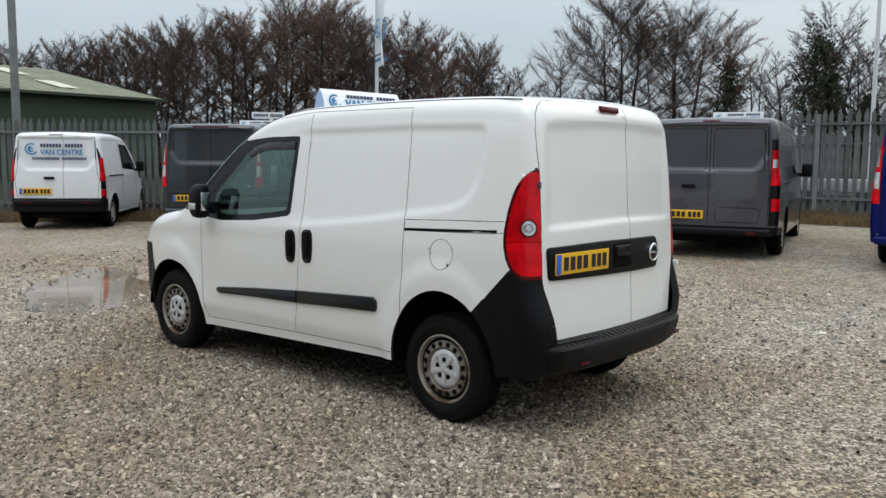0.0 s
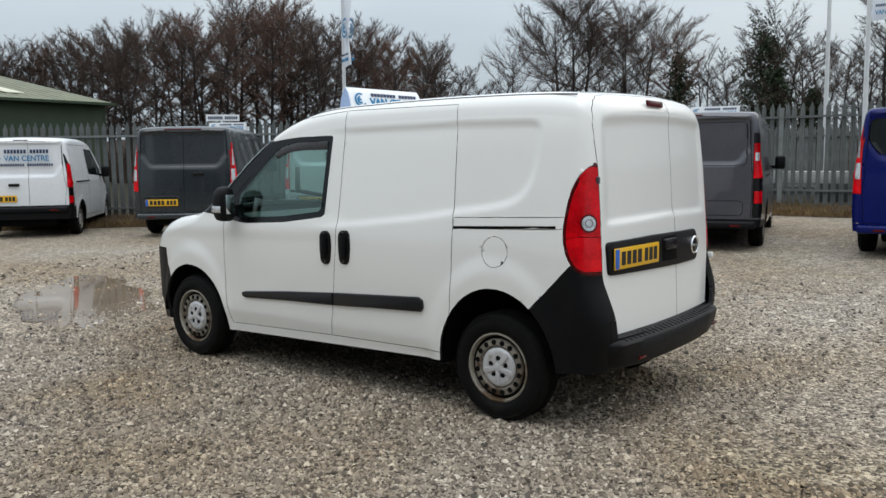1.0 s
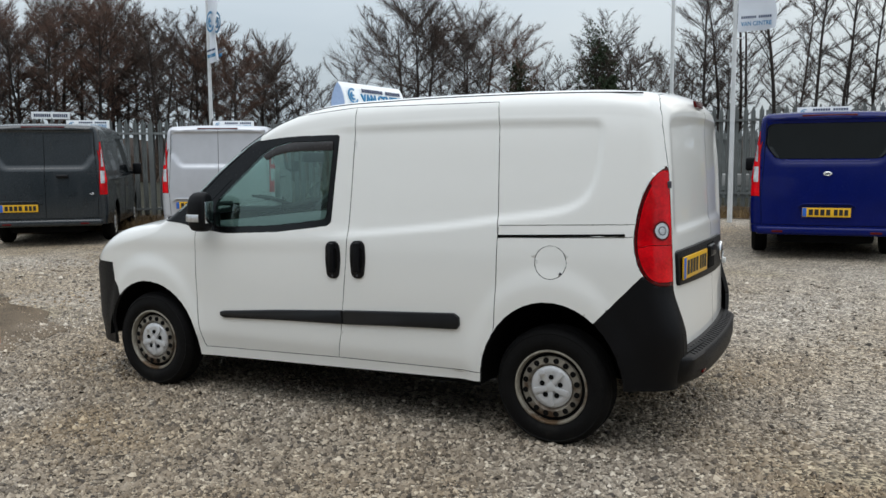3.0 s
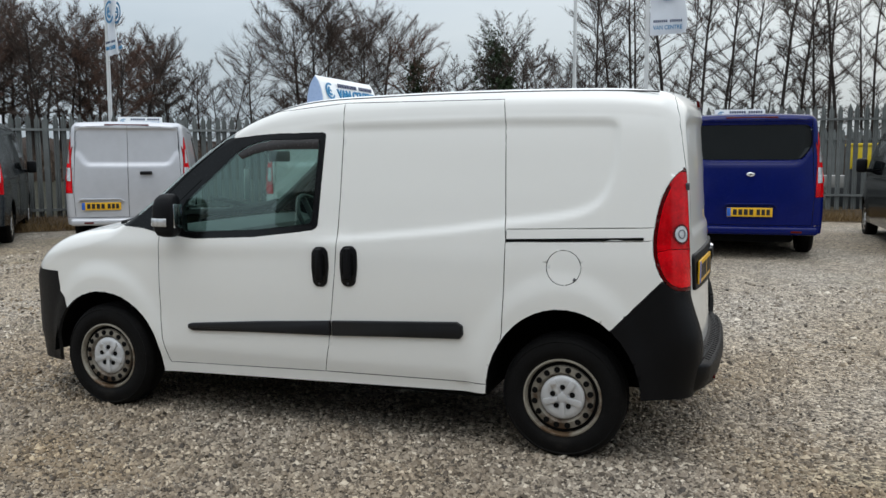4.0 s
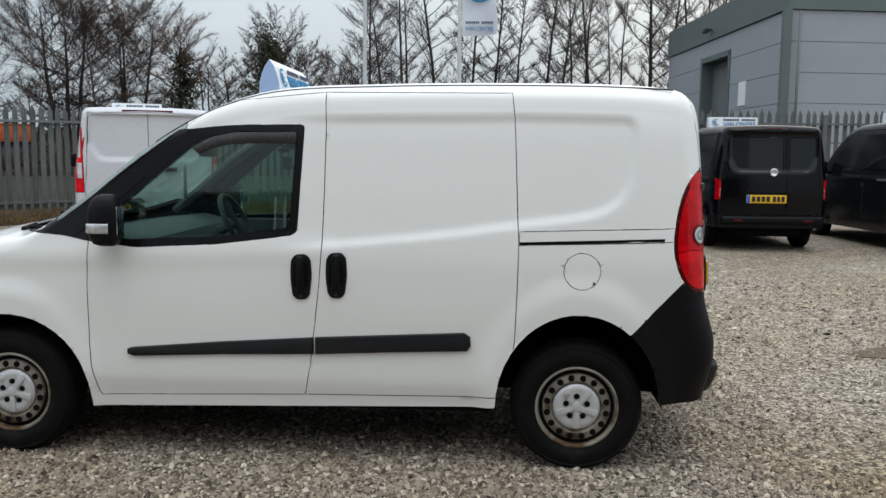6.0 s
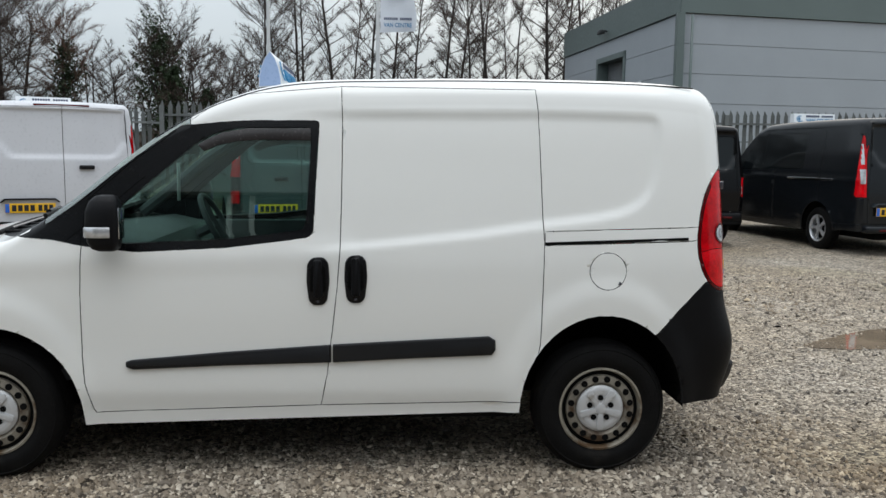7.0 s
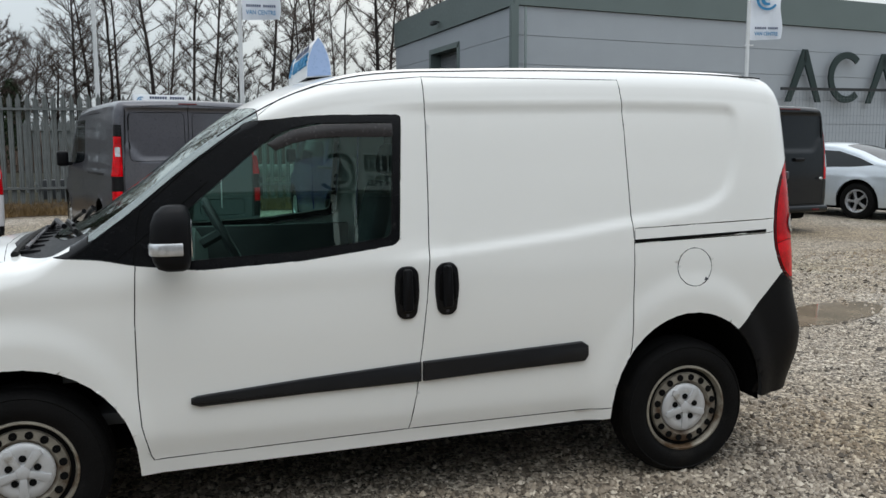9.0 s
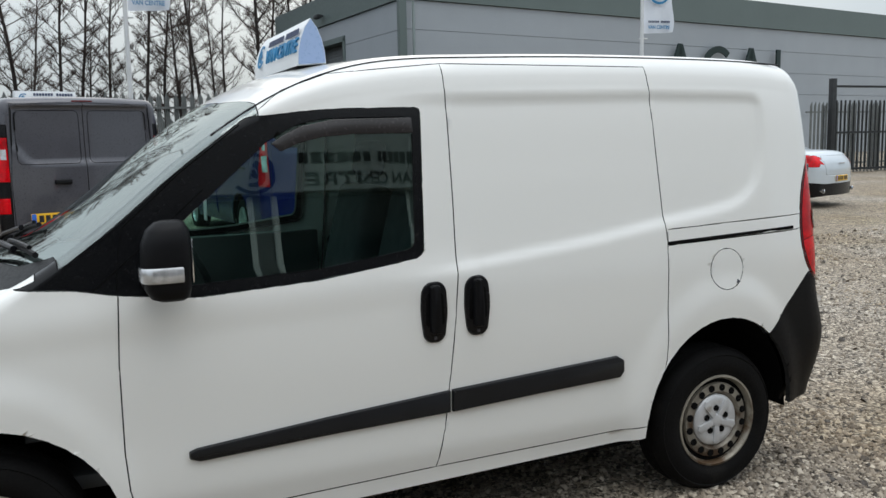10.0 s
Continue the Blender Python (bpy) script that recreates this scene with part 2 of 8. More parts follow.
def tube(points, r, n=8, bm=None, r1=None):
    """A round bar along points, tapering to r1."""
    b = bmesh.new()
    pts = [Vector(p) for p in points]
    rings = []
    for i, p in enumerate(pts):
        d = (pts[min(i + 1, len(pts) - 1)] - pts[max(i - 1, 0)]).normalized()
        u = d.orthogonal().normalized() if i == 0 else (u - d * u.dot(d)).normalized()
        v = d.cross(u)
        k = i / max(1, len(pts) - 1)
        rad = r + ((r1 if r1 is not None else r) - r) * k
        rings.append([b.verts.new(p + (u * math.cos(2 * math.pi * j / n) + v * math.sin(2 * math.pi * j / n)) * rad) for j in range(n)])
    for a, c in zip(rings, rings[1:]):
        for j in range(n):
            b.faces.new((a[j], a[(j + 1) % n], c[(j + 1) % n], c[j]))
    b.faces.new(rings[0][::-1])
    b.faces.new(rings[-1])
    return merge(b, bm)


def rounded(poly, r, n=4):
    """The outline with its corners rounded by r."""
    out = []
    k = len(poly)
    for i in range(k):
        p = Vector(poly[i])
        a, c = Vector(poly[i - 1]) - p, Vector(poly[(i + 1) % k]) - p
        d = min(r, a.length * 0.45, c.length * 0.45)
        s, e = p + a.normalized() * d, p + c.normalized() * d
        for j in range(n + 1):
            t = j / n
            q = s * (1 - t) ** 2 + p * 2 * t * (1 - t) + e * t ** 2
            out.append((q.x, q.y))
    return out


def interp(x, table):
    return float(np.interp(x, [a for a, _ in table], [b for _, b in table]))


def smooth(x, a, b):
    t = max(0.0, min(1.0, (x - a) / (b - a)))
    return t * t * (3 - 2 * t)


def inside(p, poly):
    x, y = p
    hit, j = False, len(poly) - 1
    for i in range(len(poly)):
        (xi, yi), (xj, yj) = poly[i], poly[j]
        if (yi > y) != (yj > y) and x < (xj - xi) * (y - yi) / (yj - yi) + xi:
            hit = not hit
        j = i
    return hit


class Spline:
    """A smooth curve through (x, value) points."""

    def __init__(self, pts):
        self.x = np.array([p[0] for p in pts], float)
        self.y = np.array([p[1] for p in pts], float)
        d = np.diff(self.y) / np.diff(self.x)
        m = np.concatenate(([d[0]], (d[:-1] + d[1:]) / 2, [d[-1]]))
        for i in range(len(d)):
            if d[i] == 0:
                m[i] = m[i + 1] = 0
            else:
                a, b = m[i] / d[i], m[i + 1] / d[i]
                if a < 0: m[i] = 0
                if b < 0: m[i + 1] = 0
                s = a * a + b * b
                if s > 9:
                    m[i], m[i + 1] = 3 / math.sqrt(s) * a * d[i], 3 / math.sqrt(s) * b * d[i]
        self.m = m

    def __call__(self, v):
        v = min(max(v, self.x[0]), self.x[-1])
        i = int(min(max(np.searchsorted(self.x, v) - 1, 0), len(self.x) - 2))
        h = self.x[i + 1] - self.x[i]
        t = (v - self.x[i]) / h
        return float((2 * t ** 3 - 3 * t * t + 1) * self.y[i] + (t ** 3 - 2 * t * t + t) * h * self.m[i] + (-2 * t ** 3 + 3 * t * t) * self.y[i + 1] + (t ** 3 - t * t) * h * self.m[i + 1])


class Shell:
    """A vehicle's skin: cross sections lofted from tail to nose, closed at both ends, then cut along outlines into panels."""

    def __init__(self, x0, x1, top, width, bottom, plan, step=0.04, corner=0.13, tail_r=0.10, nose_r=0.16, lean=None, bow=0.05, nose_bow=0.10, relief=None, side_n=30, top_n=12, crown=0.02, rear_relief=None, cap_n=18):
        self.bm = bm = bmesh.new()
        self.key = bm.faces.layers.int.new("panel")
        self.names = ["body"]
        self.x0, self.x1 = x0, x1
        lean = lean or (lambda z: 0.0)
        relief = relief or (lambda x, z: 0.0)
        xs = [(x0 + tail_r * (1 - math.cos(a)), tail_r * (1 - math.sin(a))) for a in np.linspace(0, math.pi / 2, 6)]
        n = int((x1 - nose_r - x0 - tail_r) / step)
        xs += [(x, 0.0) for x in np.linspace(x0 + tail_r, x1 - nose_r, n)[1:-1]]
        xs += [(x1 - nose_r * (1 - math.sin(a)), nose_r * (1 - math.cos(a))) for a in np.linspace(0, math.pi / 2, 7)]
        rows = []
        for x, dip in xs:
            zt, zb = top(x), bottom(x)
            zt -= dip * (0.8 if x < (x0 + x1) / 2 else 0.6)
            cr = crown(x) if callable(crown) else crown
            r = min(corner(x) if callable(corner) else corner, (zt - zb) * 0.45)
            zs = zt - cr - r
            half = []
            for i in range(side_n + 1):
                half.append((1.0, zb + (zs - zb) * i / side_n))
            yc = width(zs)
            for a in np.linspace(0, math.pi / 2, 7)[1:]:
                half.append((1 - r / yc * (1 - math.cos(a)), zs + r * math.sin(a)))
            k0 = half[-1][0]
            for i in range(1, top_n + 1):
                k = k0 * (1 - i / top_n)
                half.append((k, zt - cr * (k / k0) ** 2))
            left = []
            for k, z in half:
                w = width(min(z, zs)) * plan(x, z) - dip
                y = k * w
                if k > 0.999:
                    y += relief(x, z)
                left.append([x, y, z])
            rows.append(left + [[p[0], -p[1], p[2]] for p in left[-2::-1]])
        m = len(rows[0])
        half = m // 2

        def moved(p):
            x, y, z = p
            wr = 1 - smooth(x, x0 + 0.02, x0 + 0.55)
            wf = smooth(x, x1 - 0.6, x1)
            x += lean(z) * wr + bow * (y / 0.85) ** 2 * wr - nose_bow * (y / 0.85) ** 2 * wf
            if rear_relief is not None and x < x0 + 0.3:
                x += rear_relief(y, z)
            return (x, y, z)

        vs = [[bm.verts.new(moved(p)) for p in row] for row in rows]
        for a, b in zip(vs, vs[1:]):
            for j in range(m - 1):
                bm.faces.new((a[j], b[j], b[j + 1], a[j + 1]))
        for row, vrow, flip in ((rows[0], vs[0], False), (rows[-1], vs[-1], True)):
            prev, nn = None, cap_n
            for j in range(half):
                L, R = row[j], row[m - 1 - j]
                line = [vrow[j]] + [bm.verts.new(moved([L[0], L[1] + (R[1] - L[1]) * i / nn, L[2]])) for i in range(1, nn)] + [vrow[m - 1 - j]]
                if prev:
                    for i in range(nn):
                        q = (prev[i], line[i], line[i + 1], prev[i + 1])
                        bm.faces.new(q[::-1] if flip else q)
                prev = line
            for i in range(nn):
                tri = [prev[i], vrow[half], prev[i + 1]]
                try:
                    bm.faces.new(tri[::-1] if flip else tri)
                except ValueError:
                    pass
        bmesh.ops.remove_doubles(bm, verts=bm.verts, dist=1e-5)
        bmesh.ops.recalc_face_normals(bm, faces=bm.faces)
        bm.normal_update()

    def cut(self, poly, name, view, sign=1, over=None, zmin=0.0, ymin=0.0):
        """Cuts the skin along an outline and gives the faces inside it to the panel. view: side (x, z), rear (y, z), top (x, y), front (y, z)."""
        bm = self.bm
        ia, ib, ic = {"side": (0, 2, 1), "rear": (1, 2, 0), "front": (1, 2, 0), "top": (0, 1, 2)}[view]
        tests = {"side": lambda f: f.normal.y * sign > 0.25 and f.calc_center_median().y * sign >= ymin, "rear": lambda f: f.normal.x < -0.2 and f.calc_center_median().x < self.x0 + 0.6, "front": lambda f: f.normal.x > 0.2 and f.calc_center_median().x > self.x1 - 0.7, "top": lambda f: f.normal.z > 0.25 and f.calc_center_median().z > zmin}
        ok = tests[view]
        a0, a1 = min(p[0] for p in poly) - 0.1, max(p[0] for p in poly) + 0.1
        b0, b1 = min(p[1] for p in poly) - 0.1, max(p[1] for p in poly) + 0.1

        def near(f):
            c = f.calc_center_median()
            return a0 < c[ia] < a1 and b0 < c[ib] < b1 and ok(f)

        def span(f):
            va = [v.co[ia] for v in f.verts]
            vb = [v.co[ib] for v in f.verts]
            return min(va), max(va), min(vb), max(vb)

        cand = {f: span(f) for f in bm.faces if near(f)}
        k = len(poly)
        for i in range(k):
            p, q = poly[i], poly[(i + 1) % k]
            lo = (min(p[0], q[0]) - 1e-4, min(p[1], q[1]) - 1e-4)
            hi = (max(p[0], q[0]) + 1e-4, max(p[1], q[1]) + 1e-4)
            pick = [f for f, (u0, u1, w0, w1) in cand.items() if u0 <= hi[0] and u1 >= lo[0] and w0 <= hi[1] and w1 >= lo[1] and f.is_valid]
            if not pick:
                continue
            no = [0, 0, 0]
            no[ia], no[ib] = -(q[1] - p[1]), q[0] - p[0]
            if abs(no[ia]) + abs(no[ib]) < 1e-7:
                continue
            co = [0, 0, 0]
            co[ia], co[ib] = p
            nv, cv = Vector(no).normalized(), Vector(co)
            side = {}

            def dist(v):
                if v not in side:
                    side[v] = (v.co - cv).dot(nv)
                return side[v]

            for e in {e for f in pick for e in f.edges}:
                v1, v2 = e.verts
                d1, d2 = dist(v1), dist(v2)
                if abs(d1) > 2e-4 and abs(d2) > 2e-4 and d1 * d2 < 0:
                    _, nvert = bmesh.utils.edge_split(e, v1, d1 / (d1 - d2))
                    side[nvert] = 0.0
            for f in pick:
                on = [v for v in f.verts if abs(dist(v)) <= 2e-4]
                if len(on) > 2:
                    on = [on[0], max(on[1:], key=lambda v: (v.co - on[0].co).length)]
                if len(on) == 2 and bm.edges.get(on) is None:
                    key = f[self.key]
                    try:
                        g, _ = bmesh.utils.face_split(f, on[0], on[1])
                        g[self.key] = key
                        g.normal = f.normal
                        cand[g] = span(g)
                    except ValueError:
                        pass
                cand[f] = span(f)
        bm.normal_update()
        if name not in self.names:
            self.names.append(name)
        idx = self.names.index(name)
        allowed = None if over is None else {self.names.index(o) for o in over}
        for f in cand:
            if f.is_valid and ok(f):
                c = f.calc_center_median()
                if inside((c[ia], c[ib]), poly) and (allowed is None or f[self.key] in allowed):
                    f[self.key] = idx

    def panels(self, gap=0.0022, depth=0.02, proud=None, skip=()):
        """The panels as separate meshes, drawn back a little from each other along the shut lines and folded inwards
        there; the folds' second material paints in the gaps' shade.
        """
        bm, key, out = self.bm, self.key, {}
        bmesh.ops.dissolve_degenerate(bm, dist=0.001, edges=bm.edges)
        proud = proud or {}
        bm.normal_update()
        groups = {}
        for f in bm.faces:
            groups.setdefault(self.names[f[key]], []).append(f)
        for name, faces in groups.items():
            if name in skip:
                continue
            b = bmesh.new()
            idx = faces[0][key]
            vm, lift = {}, proud.get(name, 0.0)
            edge = {}
            for f in faces:
                for v in f.verts:
                    if v not in vm:
                        border = any(g[key] != idx for g in v.link_faces)
                        co = v.co.copy()
                        if border:
                            pull = Vector()
                            for g in v.link_faces:
                                if g[key] == idx:
                                    d = g.calc_center_median() - v.co
                                    pull += d.normalized() * g.calc_area() if d.length > 1e-9 else Vector()
                            if pull.length > 1e-12:
                                co += pull.normalized() * gap
                        vm[v] = b.verts.new(co + v.normal * lift)
            made = []
            for f in faces:
                try:
                    made.append(b.faces.new([vm[v] for v in f.verts]))
                except ValueError:
                    pass
            inner = {}
            for f in faces:
                for lp in f.loops:
                    e = lp.edge
                    if any(g[key] != idx for g in e.link_faces):
                        v1, v2 = lp.vert, lp.link_loop_next.vert
                        for v in (v1, v2):
                            if v not in inner:
                                nrm = -v.normal if abs(v.co.y) > 0.6 and v.normal.y * v.co.y < -0.05 else v.normal
                                inner[v] = b.verts.new(vm[v].co - nrm * (depth + lift))
                        try:
                            b.faces.new((vm[v2], vm[v1], inner[v1], inner[v2])).material_index = 1
                            be = b.edges.get((vm[v1], vm[v2]))
                            if be:
                                be.smooth = False
                        except ValueError:
                            pass
            b.normal_update()
            out[name] = b
        return out

# ---- the yard ----
def gravel_material():
    m = bpy.data.materials.new("pale_gravel_ground")
    m.use_nodes = True
    n, l = m.node_tree.nodes, m.node_tree.links
    b = n["Principled BSDF"]
    tc = n.new("ShaderNodeTexCoord")
    vor = n.new("ShaderNodeTexVoronoi")
    vor.inputs["Scale"].default_value = 58
    l.new(tc.outputs["Object"], vor.inputs["Vector"])
    ramp = n.new("ShaderNodeValToRGB")
    for e, (p, c) in zip(ramp.color_ramp.elements, ((0.0, (0.045, 0.036, 0.027, 1)), (1.0, (0.62, 0.555, 0.46, 1)))):
        e.position, e.color = p, c
    mid = ramp.color_ramp.elements.new(0.5)
    mid.color = (0.262, 0.222, 0.174, 1)
    sep = n.new("ShaderNodeSeparateColor")
    l.new(vor.outputs["Color"], sep.inputs["Color"])
    l.new(sep.outputs["Red"], ramp.inputs["Fac"])
    big = n.new("ShaderNodeTexNoise")
    big.inputs["Scale"].default_value, big.inputs["Detail"].default_value = 0.35, 5
    l.new(tc.outputs["Object"], big.inputs["Vector"])
    br = n.new("ShaderNodeMapRange")
    br.inputs["From Min"].default_value, br.inputs["From Max"].default_value = 0.35, 0.65
    l.new(big.outputs["Fac"], br.inputs["Value"])
    tint = n.new("ShaderNodeMixRGB")
    tint.blend_type = "MULTIPLY"
    tint.inputs["Color2"].default_value = (0.80, 0.71, 0.57, 1)
    l.new(br.outputs["Result"], tint.inputs["Fac"])
    l.new(ramp.outputs["Color"], tint.inputs["Color1"])
    # clumps of coarser stone, and moss in slow patches
    clump = n.new("ShaderNodeTexNoise")
    clump.inputs["Scale"].default_value, clump.inputs["Detail"].default_value, clump.inputs["Roughness"].default_value = 7.0, 8, 0.75
    l.new(tc.outputs["Object"], clump.inputs["Vector"])
    cr = n.new("ShaderNodeMapRange")
    cr.inputs["From Min"].default_value, cr.inputs["From Max"].default_value = 0.32, 0.68
    cr.inputs["To Min"].default_value, cr.inputs["To Max"].default_value = 0.55, 1.40
    l.new(clump.outputs["Fac"], cr.inputs["Value"])
    cs = n.new("ShaderNodeVectorMath")
    cs.operation = "SCALE"
    l.new(tint.outputs["Color"], cs.inputs[0])
    l.new(cr.outputs["Result"], cs.inputs["Scale"])
    mossn = n.new("ShaderNodeTexNoise")
    mossn.inputs["Scale"].default_value, mossn.inputs["Detail"].default_value = 0.55, 6
    l.new(tc.outputs["Object"], mossn.inputs["Vector"])
    mr = n.new("ShaderNodeMapRange")
    mr.inputs["From Min"].default_value, mr.inputs["From Max"].default_value = 0.55, 0.75
    mr.inputs["To Max"].default_value = 0.55
    l.new(mossn.outputs["Fac"], mr.inputs["Value"])
    moss = n.new("ShaderNodeMixRGB")
    moss.blend_type = "MULTIPLY"
    moss.inputs["Color2"].default_value = (0.72, 0.70, 0.42, 1)
    l.new(mr.outputs["Result"], moss.inputs["Fac"])
    l.new(cs.outputs["Vector"], moss.inputs["Color1"])
    l.new(moss.outputs["Color"], b.inputs["Base Color"])
    bump = n.new("ShaderNodeBump")
    bump.inputs["Strength"].default_value, bump.inputs["Distance"].default_value = 1.0, 0.012
    bump.invert = True
    l.new(vor.outputs["Distance"], bump.inputs["Height"])
    l.new(bump.outputs["Normal"], b.inputs["Normal"])
    b.inputs["Roughness"].default_value = 0.75
    return m


def rise(y):
    """Height of the yard, tilted up towards the fence so the parked vans fit the camera's view."""
    return 0.0125 * min(max(-y - 2.6, 0.0), 9.0)


GRAVEL = gravel_material()
gb = bmesh.new()
rows = [[gb.verts.new((x, y, rise(y))) for x in (-700, -20, 20, 700)] for y in (-700, -11.6, -2.6, 700)]
for r0, r1 in zip(rows, rows[1:]):
    for i in range(3):
        gb.faces.new((r0[i], r0[i + 1], r1[i + 1], r1[i]))
ground = part("ground", gb, GRAVEL)
tagged(ground, "pale wet gravel yard with shallow puddles", "ground", kind="structure")

# ---- the white van ----
def van_top(x, s=Spline([(-0.64, 1.80), (-0.5, 1.825), (-0.3, 1.84), (0.4, 1.85), (1.0, 1.84), (1.4, 1.82), (1.7, 1.768), (1.9, 1.678), (2.1, 1.545), (2.4, 1.305), (2.66, 1.140), (2.80, 1.115), (3.0, 1.085), (3.2, 1.025), (3.4, 0.92), (3.5, 0.835), (3.6, 0.75)])):
    return s(x)


def van_width(z, s=Spline([(0.2, 0.815), (0.3, 0.832), (0.42, 0.845), (0.6, 0.851), (0.8, 0.858), (0.95, 0.857), (1.08, 0.846), (1.2, 0.830), (1.4, 0.802), (1.6, 0.772), (1.7, 0.750), (1.85, 0.70)])):
    return s(z)


def van_plan(x, z, s=Spline([(-0.7, 0.972), (-0.25, 1.0), (2.2, 1.0), (2.6, 0.99), (2.9, 0.97), (3.1, 0.94), (3.3, 0.88), (3.45, 0.79), (3.6, 0.66)])):
    # the tail draws in towards its foot
    return s(x) * (1 - 0.05 * smooth(-x, 0.35, 0.62) * (1 - smooth(z, 0.34, 0.66)))


def van_crown(x, s=Spline([(-0.7, 0.02), (1.4, 0.02), (1.75, 0.05), (2.05, 0.062), (2.6, 0.062), (2.85, 0.050), (3.6, 0.06)])):
    return s(x)


def van_corner(x, s=Spline([(-0.7, 0.12), (1.4, 0.12), (1.8, 0.075), (2.05, 0.045), (2.6, 0.045), (2.9, 0.09), (3.6, 0.12)])):
    return s(x)


def van_bottom(x):
    return interp(x, [(-0.7, 0.34), (-0.3, 0.33), (0.3, 0.30), (2.3, 0.25), (2.9, 0.24), (3.6, 0.22)])


FIELD_EDGE = [(1.9, 1.02), (1.3, 1.05), (0.8, 1.10), (0.6, 1.122), (0.267, 1.172), (0.05, 1.200), (-0.06, 1.222), (-0.12, 1.246), (-0.17, 1.280), (-0.21, 1.328), (-0.238, 1.39), (-0.256, 1.47), (-0.264, 1.55), (-0.264, 1.61), (-0.25, 1.642), (-0.22, 1.655), (0.28, 1.662), (0.63, 1.655), (1.3, 1.648), (1.9, 1.64)]


def edge_distance(x, z, poly):
    """How far inside an outline a point lies (negative outside)."""
    best = 9.0
    for (ax, az), (bx, bz) in zip(poly, poly[1:] + poly[:1]):
        ux, uz = bx - ax, bz - az
        k = max(0.0, min(1.0, ((x - ax) * ux + (z - az) * uz) / (ux * ux + uz * uz)))
        best = min(best, math.hypot(x - ax - k * ux, z - az - k * uz))
    return best if inside((x, z), poly) else -best


def van_relief(x, z):
    """Pressings of the side: sunken upper panels, a shoulder line, arch flares."""
    d = 0.0
    # sunken upper panels behind the front door, with a round rear lower corner
    if -0.36 < x < 1.55:
        gapd = edge_distance(x, z, FIELD_EDGE)
        d -= 0.0125 * smooth(gapd, -0.022, 0.022) * (1 - smooth(x, 1.05, 1.5))
    # shoulder of the front door and the fall below it
    if x > 1.15:
        line = 1.10 - 0.035 * (x - 1.15)
        d += 0.006 * (1 - smooth(abs(z - line + 0.06), 0.0, 0.10))
    # flares over the arches
    for cx, top, wide in ((0.0, 0.76, 0.52), (2.755, 0.70, 0.50)):
        r = math.hypot((x - cx) / wide, (z - 0.30) / (top + 0.20 - 0.30))
        d += 0.016 * (1 - smooth(r, 0.80, 1.0))
    # pinch towards the sill
    d -= 0.012 * (1 - smooth(z, 0.30, 0.42)) * smooth(x, 0.4, 0.5)
    return d


def van_rear_relief(y, z):
    """The doors' sunken upper field and the ledge above the number plate."""
    low = 1.115 - 0.02 * abs(y)
    k = smooth(z, low, low + 0.045) * (1 - smooth(z, 1.655 - 0.05 * y * y, 1.70 - 0.05 * y * y)) * (1 - smooth(abs(y), 0.635, 0.675))
    return 0.014 * k


def arch(cx, a, b, flare=0.0, n=22, zc=0.305, zlow=0.15):
    pts = [(cx + a * math.cos(t), zc + b * math.sin(t)) for t in np.linspace(0, math.pi, n)]
    return [(cx + a + flare, zlow)] + pts + [(cx - a - flare * 0.6, zlow)]


